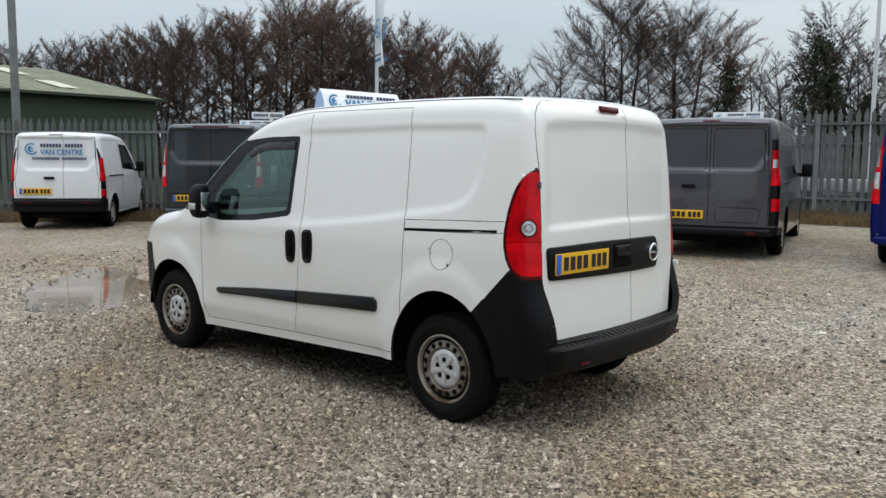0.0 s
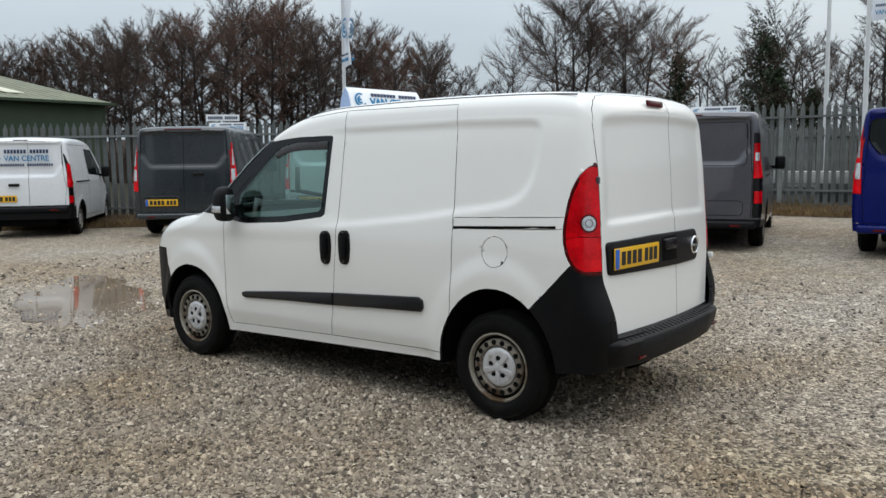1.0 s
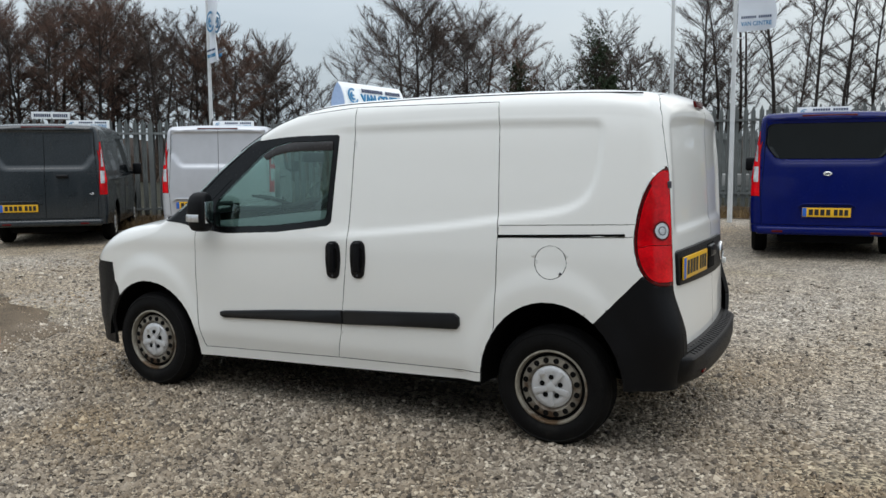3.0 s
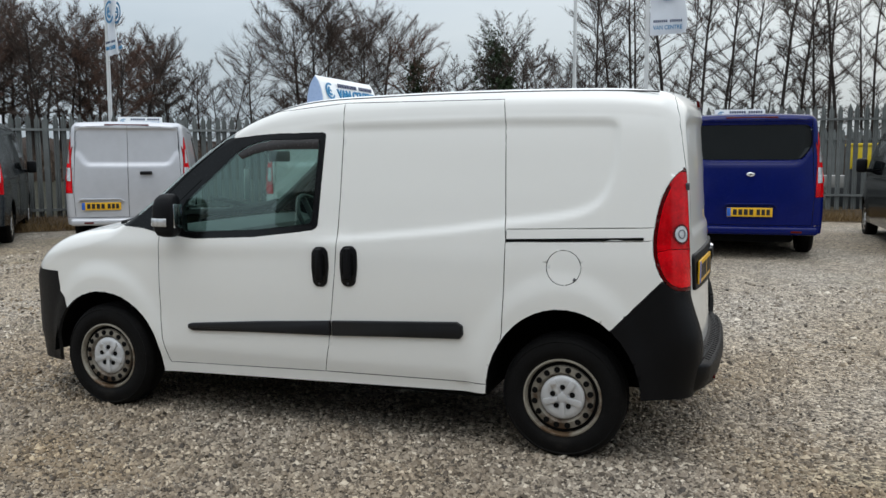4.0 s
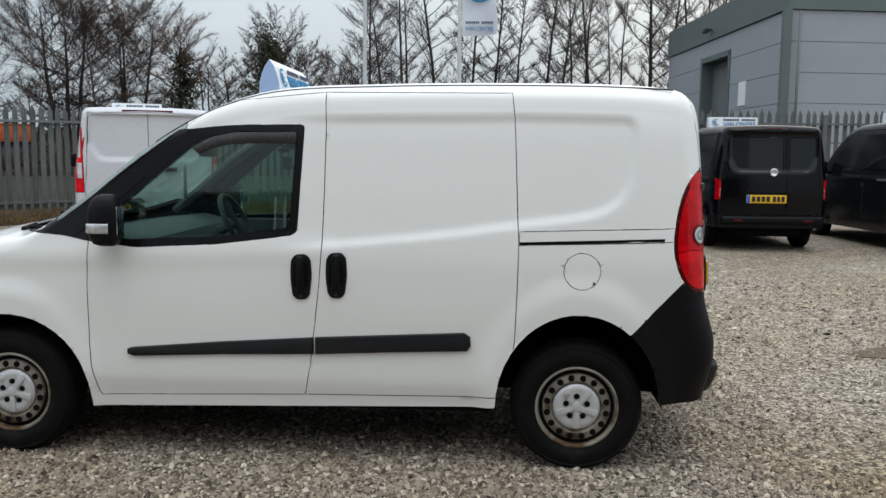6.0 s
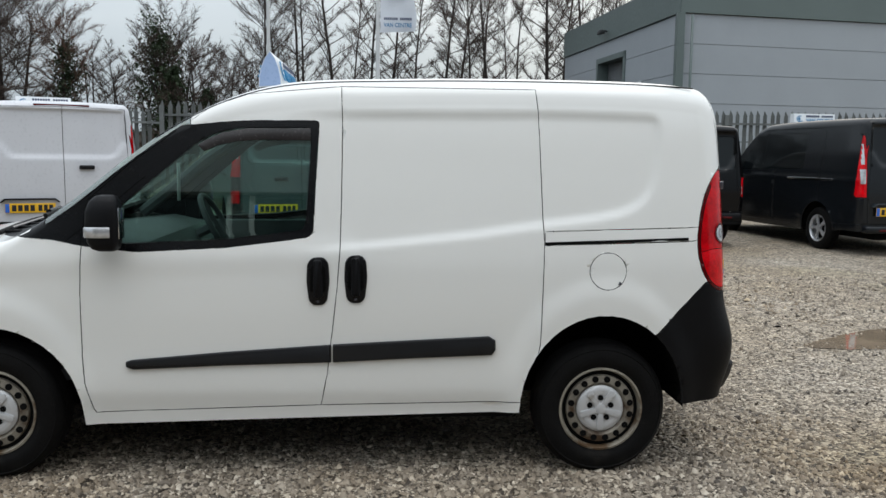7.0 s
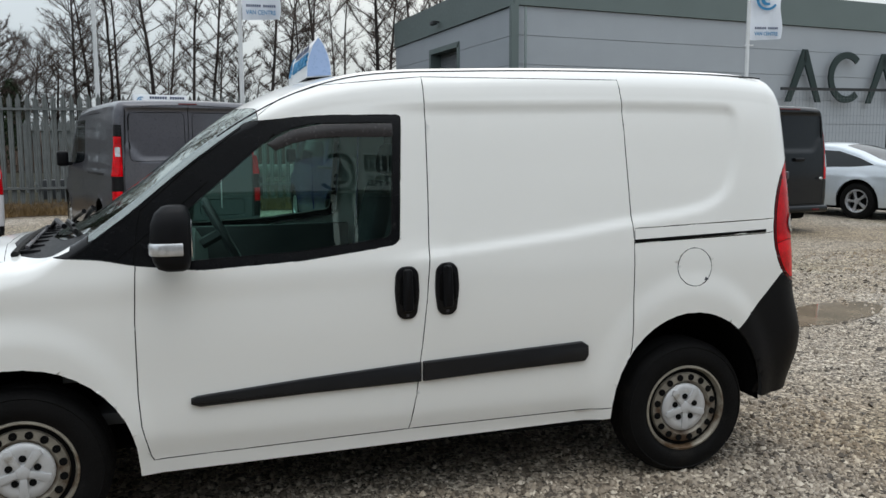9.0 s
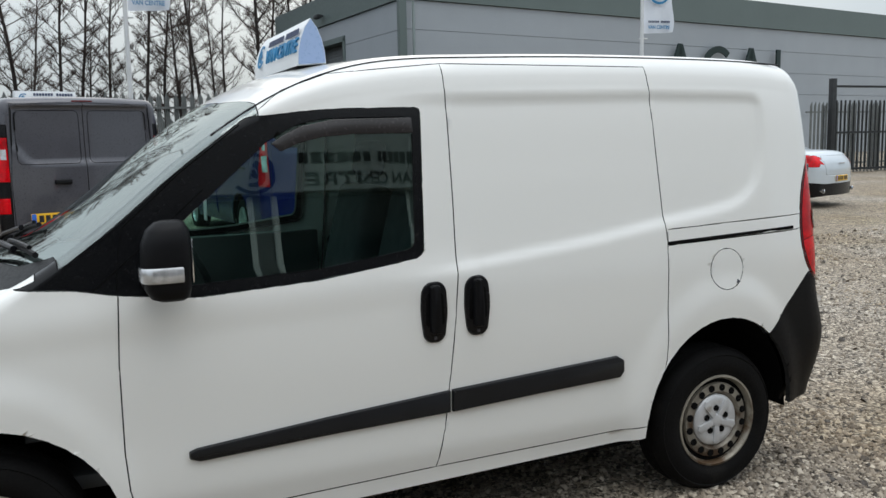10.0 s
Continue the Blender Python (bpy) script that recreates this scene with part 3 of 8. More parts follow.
def build_wheel(name, cap=True, spokes=0, r_tyre=0.312, r_rim=0.192, width=0.19, rim_mat=None):
    """A road wheel that faces +y, its centre at the origin: tyre, rim, disc, cap."""
    turn = Matrix.Rotation(-math.pi / 2, 4, "X")
    w = thing(name, "steel road wheel", "wheel")
    h = width / 2
    prof = [(r_rim, -h + 0.01), (r_rim + 0.03, -h), (r_tyre - 0.045, -h - 0.004), (r_tyre - 0.018, -h + 0.018), (r_tyre, -h + 0.05)]
    for i in range(5):
        y = -h + 0.05 + (width - 0.10) * (i + 0.5) / 5
        prof += [(r_tyre, y - 0.010), (r_tyre - 0.007, y - 0.006), (r_tyre - 0.007, y + 0.002), (r_tyre, y + 0.006)]
    prof += [(r_tyre, h - 0.05), (r_tyre - 0.010, h - 0.026), (r_tyre - 0.022, h - 0.010), (r_tyre - 0.030, h - 0.001), (r_tyre - 0.034, h - 0.004), (r_tyre - 0.060, h + 0.004), (r_rim + 0.030, h + 0.004), (r_rim + 0.022, h - 0.001), (r_rim + 0.006, h - 0.006), (r_rim, h - 0.016)]
    part("tyre", lathe(prof, 56, m=turn), TYRE, w)
    rim = [(r_rim + 0.006, h - 0.014), (r_rim + 0.004, h - 0.004), (r_rim - 0.004, h - 0.002), (r_rim - 0.010, h - 0.012), (r_rim - 0.014, h - 0.030), (r_rim - 0.022, h - 0.034)]
    if not spokes:
        part("rim", lathe(rim, 56, m=turn), rim_mat or STEEL, w)
        # a flat black ring whose colour stands in for the groove's shade
        part("rim_groove", lathe([(r_rim - 0.013, h - 0.029), (r_rim - 0.031, h - 0.0285), (r_rim - 0.033, h - 0.034)], 56, m=turn), DARK, w, "dark ring for the shaded rim groove")
        disc = [(r_rim - 0.020, h - 0.032), (r_rim - 0.030, h - 0.031), (r_rim - 0.034, h - 0.015), (r_rim - 0.066, h - 0.010), (r_rim - 0.074, h - 0.022), (0.10, h - 0.034), (0.02, h - 0.034)]
        part("wheel_disc", lathe(disc, 56, m=turn), rim_mat or STEEL_D, w, "rust-flecked steel wheel disc")
        # vent holes are not cut: black discs paint their shade on the wheel
        for i in range(16):
            holes = bmesh.new()
            a = 2 * math.pi * (i + 0.5) / 16
            rr = r_rim - 0.051
            lathe([(0.0005, h - 0.0090), (0.0150, h - 0.0090), (0.0165, h - 0.020)], 10, bm=holes, m=turn @ Matrix.Translation((rr * math.cos(a), rr * math.sin(a), 0)) @ Matrix.Diagonal((1, 1, 1, 1)))
            part("vent_hole", holes, DARK, w, "round dark disc for a shaded vent hole")
        if cap:
            capb = lathe([(0.110, h - 0.036), (0.111, h - 0.022), (0.104, h - 0.014), (0.080, h - 0.010), (0.064, h - 0.014), (0.030, h - 0.016), (0.026, h - 0.006), (0.020, h - 0.003), (0.0005, h - 0.003)], 48, m=turn)
            part("hub_cap", capb, HUBCAP, w, "silver plastic hub cap")
            arms = bmesh.new()
            for i in range(5):
                a = 2 * math.pi * i / 5 + math.pi / 2
                m = turn @ Matrix.Rotation(a, 4, "Z")
                prism([(0.022, -0.012), (0.095, -0.017), (0.104, 0.0), (0.095, 0.017), (0.022, 0.012)], h - 0.014, h - 0.0045, "z", 0.003, arms, m)
            part("cap_star", arms, HUBCAP, w)
            # black discs on the cap give the bolt recesses their shade by colour
            for i in range(5):
                bolts = bmesh.new()
                a = 2 * math.pi * (i + 0.5) / 5 + math.pi / 2
                lathe([(0.0005, h - 0.0095), (0.0125, h - 0.0095), (0.0145, h - 0.018)], 12, bm=bolts, m=turn @ Matrix.Translation((0.052 * math.cos(a), 0.052 * math.sin(a), 0)))
                part("bolt_recess", bolts, DARK, w, "dark disc for a shaded bolt recess")
    else:
        part("rim", lathe(rim + [(r_rim - 0.024, -h * 0.5)], 48, m=turn), ALLOY, w)
        sp = bmesh.new()
        for i in range(spokes):
            for da in (-0.09, 0.09):
                a = 2 * math.pi * i / spokes + da
                prism([(0.03, -0.012), (r_rim - 0.012, -0.010), (r_rim - 0.012, 0.010), (0.03, 0.012)], h - 0.045, h - 0.018, "z", 0.004, sp, turn @ Matrix.Rotation(a, 4, "Z"))
        lathe([(0.052, h - 0.05), (0.050, h - 0.016), (0.0005, h - 0.014)], 24, bm=sp, m=turn)
        part("spokes", sp, ALLOY, w)
        part("brake_disc", lathe([(0.0005, h - 0.07), (r_rim - 0.045, h - 0.07), (r_rim - 0.045, h - 0.085)], 32, m=turn), DARK, w, "dark brake disc")
    return w


def adopt(w, parent, m, name="wheel"):
    """Turns a wheel thing into a part of a vehicle: the tyre becomes the part, the rest its pieces."""
    kids = list(w.children)
    tyre = [k for k in kids if k.name.startswith("tyre")][0]
    made = new(name, tyre.data)
    made.parent = parent
    made.matrix_local = m
    made["label"] = w["label"]
    for k in kids:
        if k is not tyre:
            c = new(k.name.split(".")[0], k.data)
            c.parent = made
            if "label" in k:
                c["label"] = k["label"]
    return made


def drop_thing(w):
    for k in list(w.children):
        bpy.data.objects.remove(k)
    bpy.data.objects.remove(w)


def bars(parent, name, x0, x1, z0, z1, n, material, depth, put, seed=1, fill=0.72):
    """Writing shown as plain bars of its size: n upright strokes between x0 and x1. put maps (u, v, d) to a place."""
    rnd = random.Random(seed)
    bm = bmesh.new()
    w = (x1 - x0) / n
    for i in range(n):
        a = x0 + i * w + w * (1 - fill) / 2
        b = a + w * fill
        vs = [bm.verts.new(put(u, v, d)) for u in (a, b) for v in (z0, z1) for d in (0.0, depth)]
        for q in ((0, 1, 3, 2), (4, 6, 7, 5), (0, 4, 5, 1), (2, 3, 7, 6), (0, 2, 6, 4), (1, 5, 7, 3)):
            bm.faces.new([vs[k] for k in q])
    bmesh.ops.recalc_face_normals(bm, faces=bm.faces)
    return part(name, bm, material, parent, smooth=False)


def number_plate(parent, y0, y1, z0, z1, x, blue=True, tilt=0.0):
    """A yellow rear plate that faces -x, its characters as plain dark bars."""
    b = box(x - 0.006, x + 0.004, y0, y1, z0, z1, 0.003)
    p = part("number_plate", b, YELLOW, parent, "yellow rear number plate")
    h = z1 - z0
    w = y1 - y0
    lead = w * 0.10 if blue else w * 0.04
    if blue:
        part("plate_band", box(x - 0.0075, x - 0.004, y1 - w * 0.09, y1 - 0.003, z0 + 0.004, z1 - 0.004, 0.001), PBLUE, p, "blue band")
    put = lambda u, v, d: (x - 0.0055 - d, -u, v)
    bars(p, "character_bars", -(y1 - lead - w * 0.02), -(y1 - lead - w * 0.50), z0 + h * 0.18, z1 - h * 0.18, 4, INK, 0.002, put)
    bars(p, "character_bars", -(y0 + w * 0.36), -(y0 + w * 0.04), z0 + h * 0.18, z1 - h * 0.18, 3, INK, 0.002, put)
    return p


def build_white_van():
    van = thing("panel_van", "white small panel van with black bumpers standing on gravel", "van")
    sh = Shell(-0.63, 3.57, van_top, van_width, van_bottom, van_plan, step=0.0232, corner=van_corner, crown=van_crown, tail_r=0.10, nose_r=0.20, bow=0.06, nose_bow=0.06,
               lean=lambda z: interp(z, [(0.3, -0.02), (0.6, -0.015), (0.95, 0.0), (1.4, 0.025), (1.65, 0.045), (1.85, 0.075)]), relief=van_relief, side_n=84, cap_n=44, rear_relief=van_rear_relief)
    for s in (1, -1):
        C = lambda poly, name, over=None: sh.cut(poly, name + ("" if s > 0 else "|r"), "side", s, over)
        C([(1.296, 0.3360), (1.290, 0.36), (1.266, 0.48), (1.240, 0.70), (1.222, 0.86), (1.208, 1.04), (1.202, 1.30), (1.200, 1.60), (1.203, 1.70), (1.206, 1.775), (1.62, 1.735), (1.78, 1.68), (1.89, 1.595), (2.11, 1.435), (2.31, 1.26), (2.335, 1.2), (2.330, 1.06), (2.340, 0.85), (2.340, 0.57), (2.332, 0.45), (2.305, 0.33), (2.295, 0.308)], "front_door")
        C([(0.35, 0.349), (0.30, 0.62), (0.292, 0.85), (0.288, 1.08), (0.293, 1.167), (0.305, 1.45), (0.314, 1.66), (0.328, 1.775), (1.206, 1.775), (1.203, 1.70), (1.200, 1.60), (1.202, 1.30), (1.208, 1.04), (1.222, 0.86), (1.240, 0.70), (1.266, 0.48), (1.290, 0.36), (1.296, 0.3360)], "sliding_door", ["body"])
        # dark surround of the side window with the pillar, then the pane
        C(rounded([(2.63, 1.100), (2.45, 1.086), (2.333, 1.062), (2.10, 1.036), (1.72, 1.056), (1.352, 1.102), (1.328, 1.124), (1.303, 1.620), (1.60, 1.616), (1.72, 1.608), (1.81, 1.598), (1.91, 1.59), (2.12, 1.435), (2.32, 1.26), (2.46, 1.165), (2.60, 1.10)], 0.02, 3), "window_surround")
        C(rounded([(2.175, 1.072), (1.72, 1.092), (1.362, 1.136), (1.337, 1.588), (1.66, 1.583), (1.76, 1.560), (1.84, 1.515), (2.18, 1.225)], 0.035, 4), "side_window", ["window_surround" + ("" if s > 0 else "|r"), "front_door" + ("" if s > 0 else "|r")])
        C([(-0.7, 0.2), (-0.33, 0.2), (-0.33, 0.40), (-0.30, 0.52), (-0.25, 0.60), (-0.20, 0.64), (-0.2485, 0.678), (-0.36, 0.797), (-0.468, 0.911), (-0.70, 0.9)], "rear_bumper")
        C([(3.062, 0.645), (3.18, 0.725), (3.30, 0.80), (3.42, 0.85), (3.9, 0.88), (3.9, 0.1), (3.0, 0.1), (3.0, 0.4)], "front_bumper")
        C(rounded([(-0.75, 1.440), (-0.565, 1.438), (-0.530, 1.422), (-0.500, 1.390), (-0.468, 1.338), (-0.445, 1.27), (-0.430, 1.19), (-0.421, 1.10), (-0.427, 1.02), (-0.450, 0.950), (-0.478, 0.903), (-0.535, 0.862), (-0.75, 0.86)], 0.03, 3), "tail_lamp")
        lens_out = rounded([(-0.75, 1.420), (-0.565, 1.418), (-0.535, 1.404), (-0.510, 1.376), (-0.481, 1.330), (-0.459, 1.265), (-0.444, 1.19), (-0.435, 1.10), (-0.441, 1.024), (-0.463, 0.958), (-0.488, 0.915), (-0.535, 0.880), (-0.75, 0.88)], 0.03, 3)
        C(arch(0.0, 0.385, 0.45), "arch")
        C(arch(2.755, 0.405, 0.395, 0.03), "arch")
        C([(-0.005 + 0.084 * math.cos(a), 0.958 + 0.084 * math.sin(a)) for a in np.linspace(0, 2 * math.pi, 33)[:-1]], "fuel_flap")
        C([(0.286, 1.136), (0.286, 1.073), (-0.395, 1.096), (-0.43, 1.102), (-0.43, 1.160)], "rail_cover", ["body"])
        C(rounded([(3.44, 0.90), (3.25, 1.03), (3.05, 1.12), (3.3, 1.15), (3.7, 1.0), (3.7, 0.86)], 0.02, 2), "headlamp", ["body"])
    # rear doors, cut on the rear face
    edge = [(0.715, 1.40), (0.72, 1.1), (0.722, 0.86), (0.70, 0.76), (0.668, 0.58), (0.656, 0.522)]
    sp = -0.125
    crest = [(0.45, 1.803), (0.60, 1.790), (0.66, 1.762), (0.695, 1.715), (0.712, 1.64)]
    left = [(0.716, 1.55)] + edge + [(sp, 0.508), (sp, 1.808)] + crest
    right = [(sp, 0.508)] + [(-y, z) for y, z in edge[::-1]] + [(-0.716, 1.55)] + [(-y, z) for y, z in crest[::-1]] + [(sp, 1.808)]
    sh.cut(left, "rear_door", "rear")
    sh.cut(right, "rear_door|r", "rear")
    sh.cut([(-0.9, 0.2), (-0.9, 0.62), (0.9, 0.62), (0.9, 0.2)], "bumper_backing", "rear", over=["body"])
    sh.cut([(-0.9, 0.2), (-0.9, 0.88), (0.0, 0.88), (0.0, 0.2)], "rear_bumper|r", "rear", over=["body"])
    sh.cut([(0.0, 0.2), (0.0, 0.88), (0.9, 0.88), (0.9, 0.2)], "rear_bumper", "rear", over=["body"])
    sh.cut([(-0.79, 0.86), (-0.785, 1.0), (-0.775, 1.15), (-0.752, 1.3), (-0.733, 1.438), (-0.722, 1.438), (-0.722, 0.86)], "tail_lamp|r", "rear", over=["body", "rear_bumper", "rear_bumper|r", "bumper_backing"])
    sh.cut([(0.722, 0.86), (0.722, 1.438), (0.733, 1.438), (0.752, 1.3), (0.775, 1.15), (0.785, 1.0), (0.79, 0.86)], "tail_lamp", "rear", over=["body", "rear_bumper"])
    # the lamps' red lenses inside their dark rims
    for s, tag in ((1, ""), (-1, "|r")):
        sh.cut(lens_out, "lamp_lens" + tag, "side", s, ["tail_lamp" + tag])
        sh.cut([(s * 0.70, 0.88), (s * 0.70, 1.42), (s * 0.79, 1.42), (s * 0.79, 0.88)], "lamp_lens" + tag, "rear", 1, ["tail_lamp" + tag])
        low_part = [(-0.75, 1.05), (-0.50, 1.062), (-0.38, 1.030), (-0.38, 0.84), (-0.75, 0.84)]
        sh.cut(low_part, "lower_lens" + tag, "side", s, ["lamp_lens" + tag])
        sh.cut([(s * 0.70, 0.84), (s * 0.70, 1.05), (s * 0.80, 1.056), (s * 0.80, 0.84)], "lower_lens" + tag, "rear", 1, ["lamp_lens" + tag])
    # windscreen and bonnet
    sh.cut([(1.86, -0.90), (1.875, -0.65), (1.92, -0.35), (1.93, 0.0), (1.92, 0.35), (1.875, 0.65), (1.86, 0.90), (2.48, 0.90), (2.50, 0.74), (2.61, 0.55), (2.68, 0.30), (2.69, 0.0), (2.68, -0.30), (2.61, -0.55), (2.50, -0.74), (2.48, -0.90)], "windscreen", "top", over=["body", "front_door", "front_door|r"], zmin=1.06)
    sh.cut([(2.44, -0.80), (2.61, -0.55), (2.68, -0.30), (2.69, 0.0), (2.68, 0.30), (2.61, 0.55), (2.44, 0.80), (2.62, 0.775), (2.75, 0.62), (2.83, 0.3), (2.845, 0.0), (2.83, -0.3), (2.75, -0.62), (2.62, -0.775)], "cowl", "top", over=["body"], zmin=1.03)
    sh.cut([(2.80, 0.68), (2.86, 0.3), (2.87, 0.0), (2.86, -0.3), (2.80, -0.68), (3.1, -0.64), (3.36, -0.52), (3.46, 0.0), (3.36, 0.52), (3.1, 0.64)], "bonnet", "top", over=["body"], zmin=0.7)
    sh.cut([(-0.8, 0.10), (-0.8, 0.80), (0.8, 0.80), (0.8, 0.10)], "front_bumper", "front", over=["body"])
    # what is left between glass and pillar belongs to the pillar
    for f in sh.bm.faces:
        c = f.calc_center_median()
        if 1.94 < c.x < 2.56 and abs(c.y) > 0.58 and c.z > 1.11 and c.z > van_top(c.x) - van_crown(c.x) - van_corner(c.x) - 0.06 and sh.names[f[sh.key]].split("|")[0] in ("body", "front_door"):
            f[sh.key] = sh.names.index("window_surround" if c.y > 0 else "window_surround|r")
    P = sh.panels(skip=("arch", "arch|r"))
    # the bumper's corners flare out towards the step
    for key in ("rear_bumper", "rear_bumper|r", "bumper_backing"):
        for v in P[key].verts:
            w = (1 - smooth(v.co.z, 0.60, 0.86)) * (1 - smooth(v.co.x, -0.60, -0.38))
            v.co.x -= 0.046 * w * smooth(v.co.z, 0.30, 0.56)
            v.co.y *= 1 + 0.006 * w
    look_of = {"side_window": GLASS, "windscreen": SCREEN, "window_surround": PILLAR, "cowl": PLASTIC, "rear_bumper": PLASTIC, "bumper_backing": PLASTIC, "front_bumper": PLASTIC, "tail_lamp": RED_D, "lamp_lens": RED, "lower_lens": RED_L, "headlamp": CLEAR}
    labels = {"side_window": "green-tinted side glass", "window_surround": "black window surround", "rear_bumper": "black grained plastic bumper", "front_bumper": "black grained plastic bumper", "tail_lamp": "tall red tail lamp", "rear_door": "white rear door", "fuel_flap": "round white fuel flap"}
    made = {}
    for name, b in P.items():
        base = name.split("|")[0]
        made[name] = part(base, b, look_of.get(base, WHITE), van, labels.get(base, ""))
        made[name].data.materials.append(GAP)
        if base in ("side_window", "windscreen"):
            made[name].visible_shadow = False
    for tag in ("", "|r"):
        for k in ("lamp_lens", "lower_lens"):
            if k + tag in made:
                made[k + tag].parent = made["tail_lamp" + tag]
    return van, made


van, van_made = build_white_van()

WHEEL = build_wheel("wheel")
for x in (0.0, 2.755):
    adopt(WHEEL, van, pose(x, 0.735, 0.306))
    adopt(WHEEL, van, pose(x, -0.735, 0.306, 0, 0, 180))
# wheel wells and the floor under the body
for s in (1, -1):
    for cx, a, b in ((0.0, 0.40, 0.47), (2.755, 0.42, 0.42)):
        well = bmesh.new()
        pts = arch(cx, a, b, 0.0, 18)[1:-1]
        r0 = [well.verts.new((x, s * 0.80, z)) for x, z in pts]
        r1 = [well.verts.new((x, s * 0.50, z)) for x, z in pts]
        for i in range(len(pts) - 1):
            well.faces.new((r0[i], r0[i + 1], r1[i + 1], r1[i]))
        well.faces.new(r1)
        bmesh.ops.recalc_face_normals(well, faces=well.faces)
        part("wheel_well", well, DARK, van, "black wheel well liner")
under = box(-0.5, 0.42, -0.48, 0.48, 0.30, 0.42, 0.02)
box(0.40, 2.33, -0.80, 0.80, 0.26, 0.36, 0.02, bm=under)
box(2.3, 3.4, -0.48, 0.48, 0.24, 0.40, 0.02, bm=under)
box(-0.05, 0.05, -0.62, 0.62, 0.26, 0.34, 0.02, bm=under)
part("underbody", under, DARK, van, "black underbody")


def side_y(x, z):
    return van_width(z) * van_plan(x, z) + van_relief(x, z)


def side_slab(poly, lift, sink, bevel, material, name, parent, label="", s=1, seg=2):
    """A moulding that lies on the van's side: an outline in x, z that follows the skin."""
    b = bmesh.new()
    lo = [b.verts.new((x, s * (side_y(x, z) - sink), z)) for x, z in poly]
    hi = [b.verts.new((x, s * (side_y(x, z) + lift), z)) for x, z in poly]
    top = b.faces.new(hi)
    b.faces.new(lo[::-1])
    n = len(poly)
    for i in range(n):
        b.faces.new((lo[i], lo[(i + 1) % n], hi[(i + 1) % n], hi[i]))
    bmesh.ops.recalc_face_normals(b, faces=b.faces)
    bmesh.ops.bevel(b, geom=list(top.edges), offset=bevel, segments=seg, profile=0.5, affect="EDGES")
    bmesh.ops.recalc_face_normals(b, faces=b.faces)
    return part(name, merge(b), material, parent, label)


def sampled(pts, n=8):
    out = []
    for (x0, z0), (x1, z1) in zip(pts, pts[1:]):
        out += [(x0 + (x1 - x0) * i / n, z0 + (z1 - z0) * i / n) for i in range(n)]
    return out + [pts[-1]]


def text_mesh(body, size, depth=0.002):
    cu = bpy.data.curves.new("words", "FONT")
    cu.body, cu.size, cu.extrude, cu.align_x, cu.align_y = body, size, depth, "CENTER", "CENTER"
    cu.resolution_u = 3
    cu.offset = 0.016
    ob = bpy.data.objects.new("words", cu)
    me = bpy.data.meshes.new_from_object(ob)
    bpy.data.objects.remove(ob)
    bpy.data.curves.remove(cu)
    return me


VAN_WORDS = text_mesh("VAN CENTRE", 1.0, 0.004)
VAN_WORDS.materials.append(INK_B)
VW = max(v.co.x for v in VAN_WORDS.vertices) - min(v.co.x for v in VAN_WORDS.vertices)
VH = max(v.co.y for v in VAN_WORDS.vertices) - min(v.co.y for v in VAN_WORDS.vertices)


def words(parent, m, width, height=None):
    """The words VAN CENTRE, width wide, in the plane of m (x along the line, y up)."""
    k = width / VW
    ob = new("lettering", VAN_WORDS)
    ob.parent = parent
    ob.matrix_local = m @ Matrix.Diagonal((k, height / VH if height else k, 1, 1))
    ob["label"] = "blue sign lettering"
    return ob


def swoosh(parent, m, r):
    """The trader's round mark as a plain shape: an open ring with two curved bars."""
    b = bmesh.new()
    for r0, r1, a0, a1 in ((0.78, 1.0, 60, 330), (0.30, 0.55, 100, 300), (0.05, 0.20, -40, 200)):
        n = 20
        pts = [(r * r1 * math.cos(radians(a0 + (a1 - a0) * i / n)), r * r1 * math.sin(radians(a0 + (a1 - a0) * i / n)) * 0.9) for i in range(n + 1)]
        pts += [(r * r0 * math.cos(radians(a1 + (a0 - a1) * i / n)) + 0.1 * r * (1 - r0), r * r0 * math.sin(radians(a1 + (a0 - a1) * i / n)) * 0.9) for i in range(n + 1)]
        prism(pts, 0.0, 0.003, "z", bm=b)
    ob = part("round_mark", b, INK_B, parent, "blue round mark", smooth=False)
    ob.matrix_local = m
    return ob


def name_bars(parent, m, width, height, n=13, material=None):
    b = bmesh.new()
    for i in range(n):
        if i == n * 8 // 15:
            continue
        x = -width / 2 + width * (i + 0.12) / n
        box(x, x + width / n * 0.74, -height / 2, height / 2, 0, 0.003, bm=b)
    ob = part("name_bars", b, material or INK_N, parent, "dark writing as bars", smooth=False)
    ob.matrix_local = m
    return ob


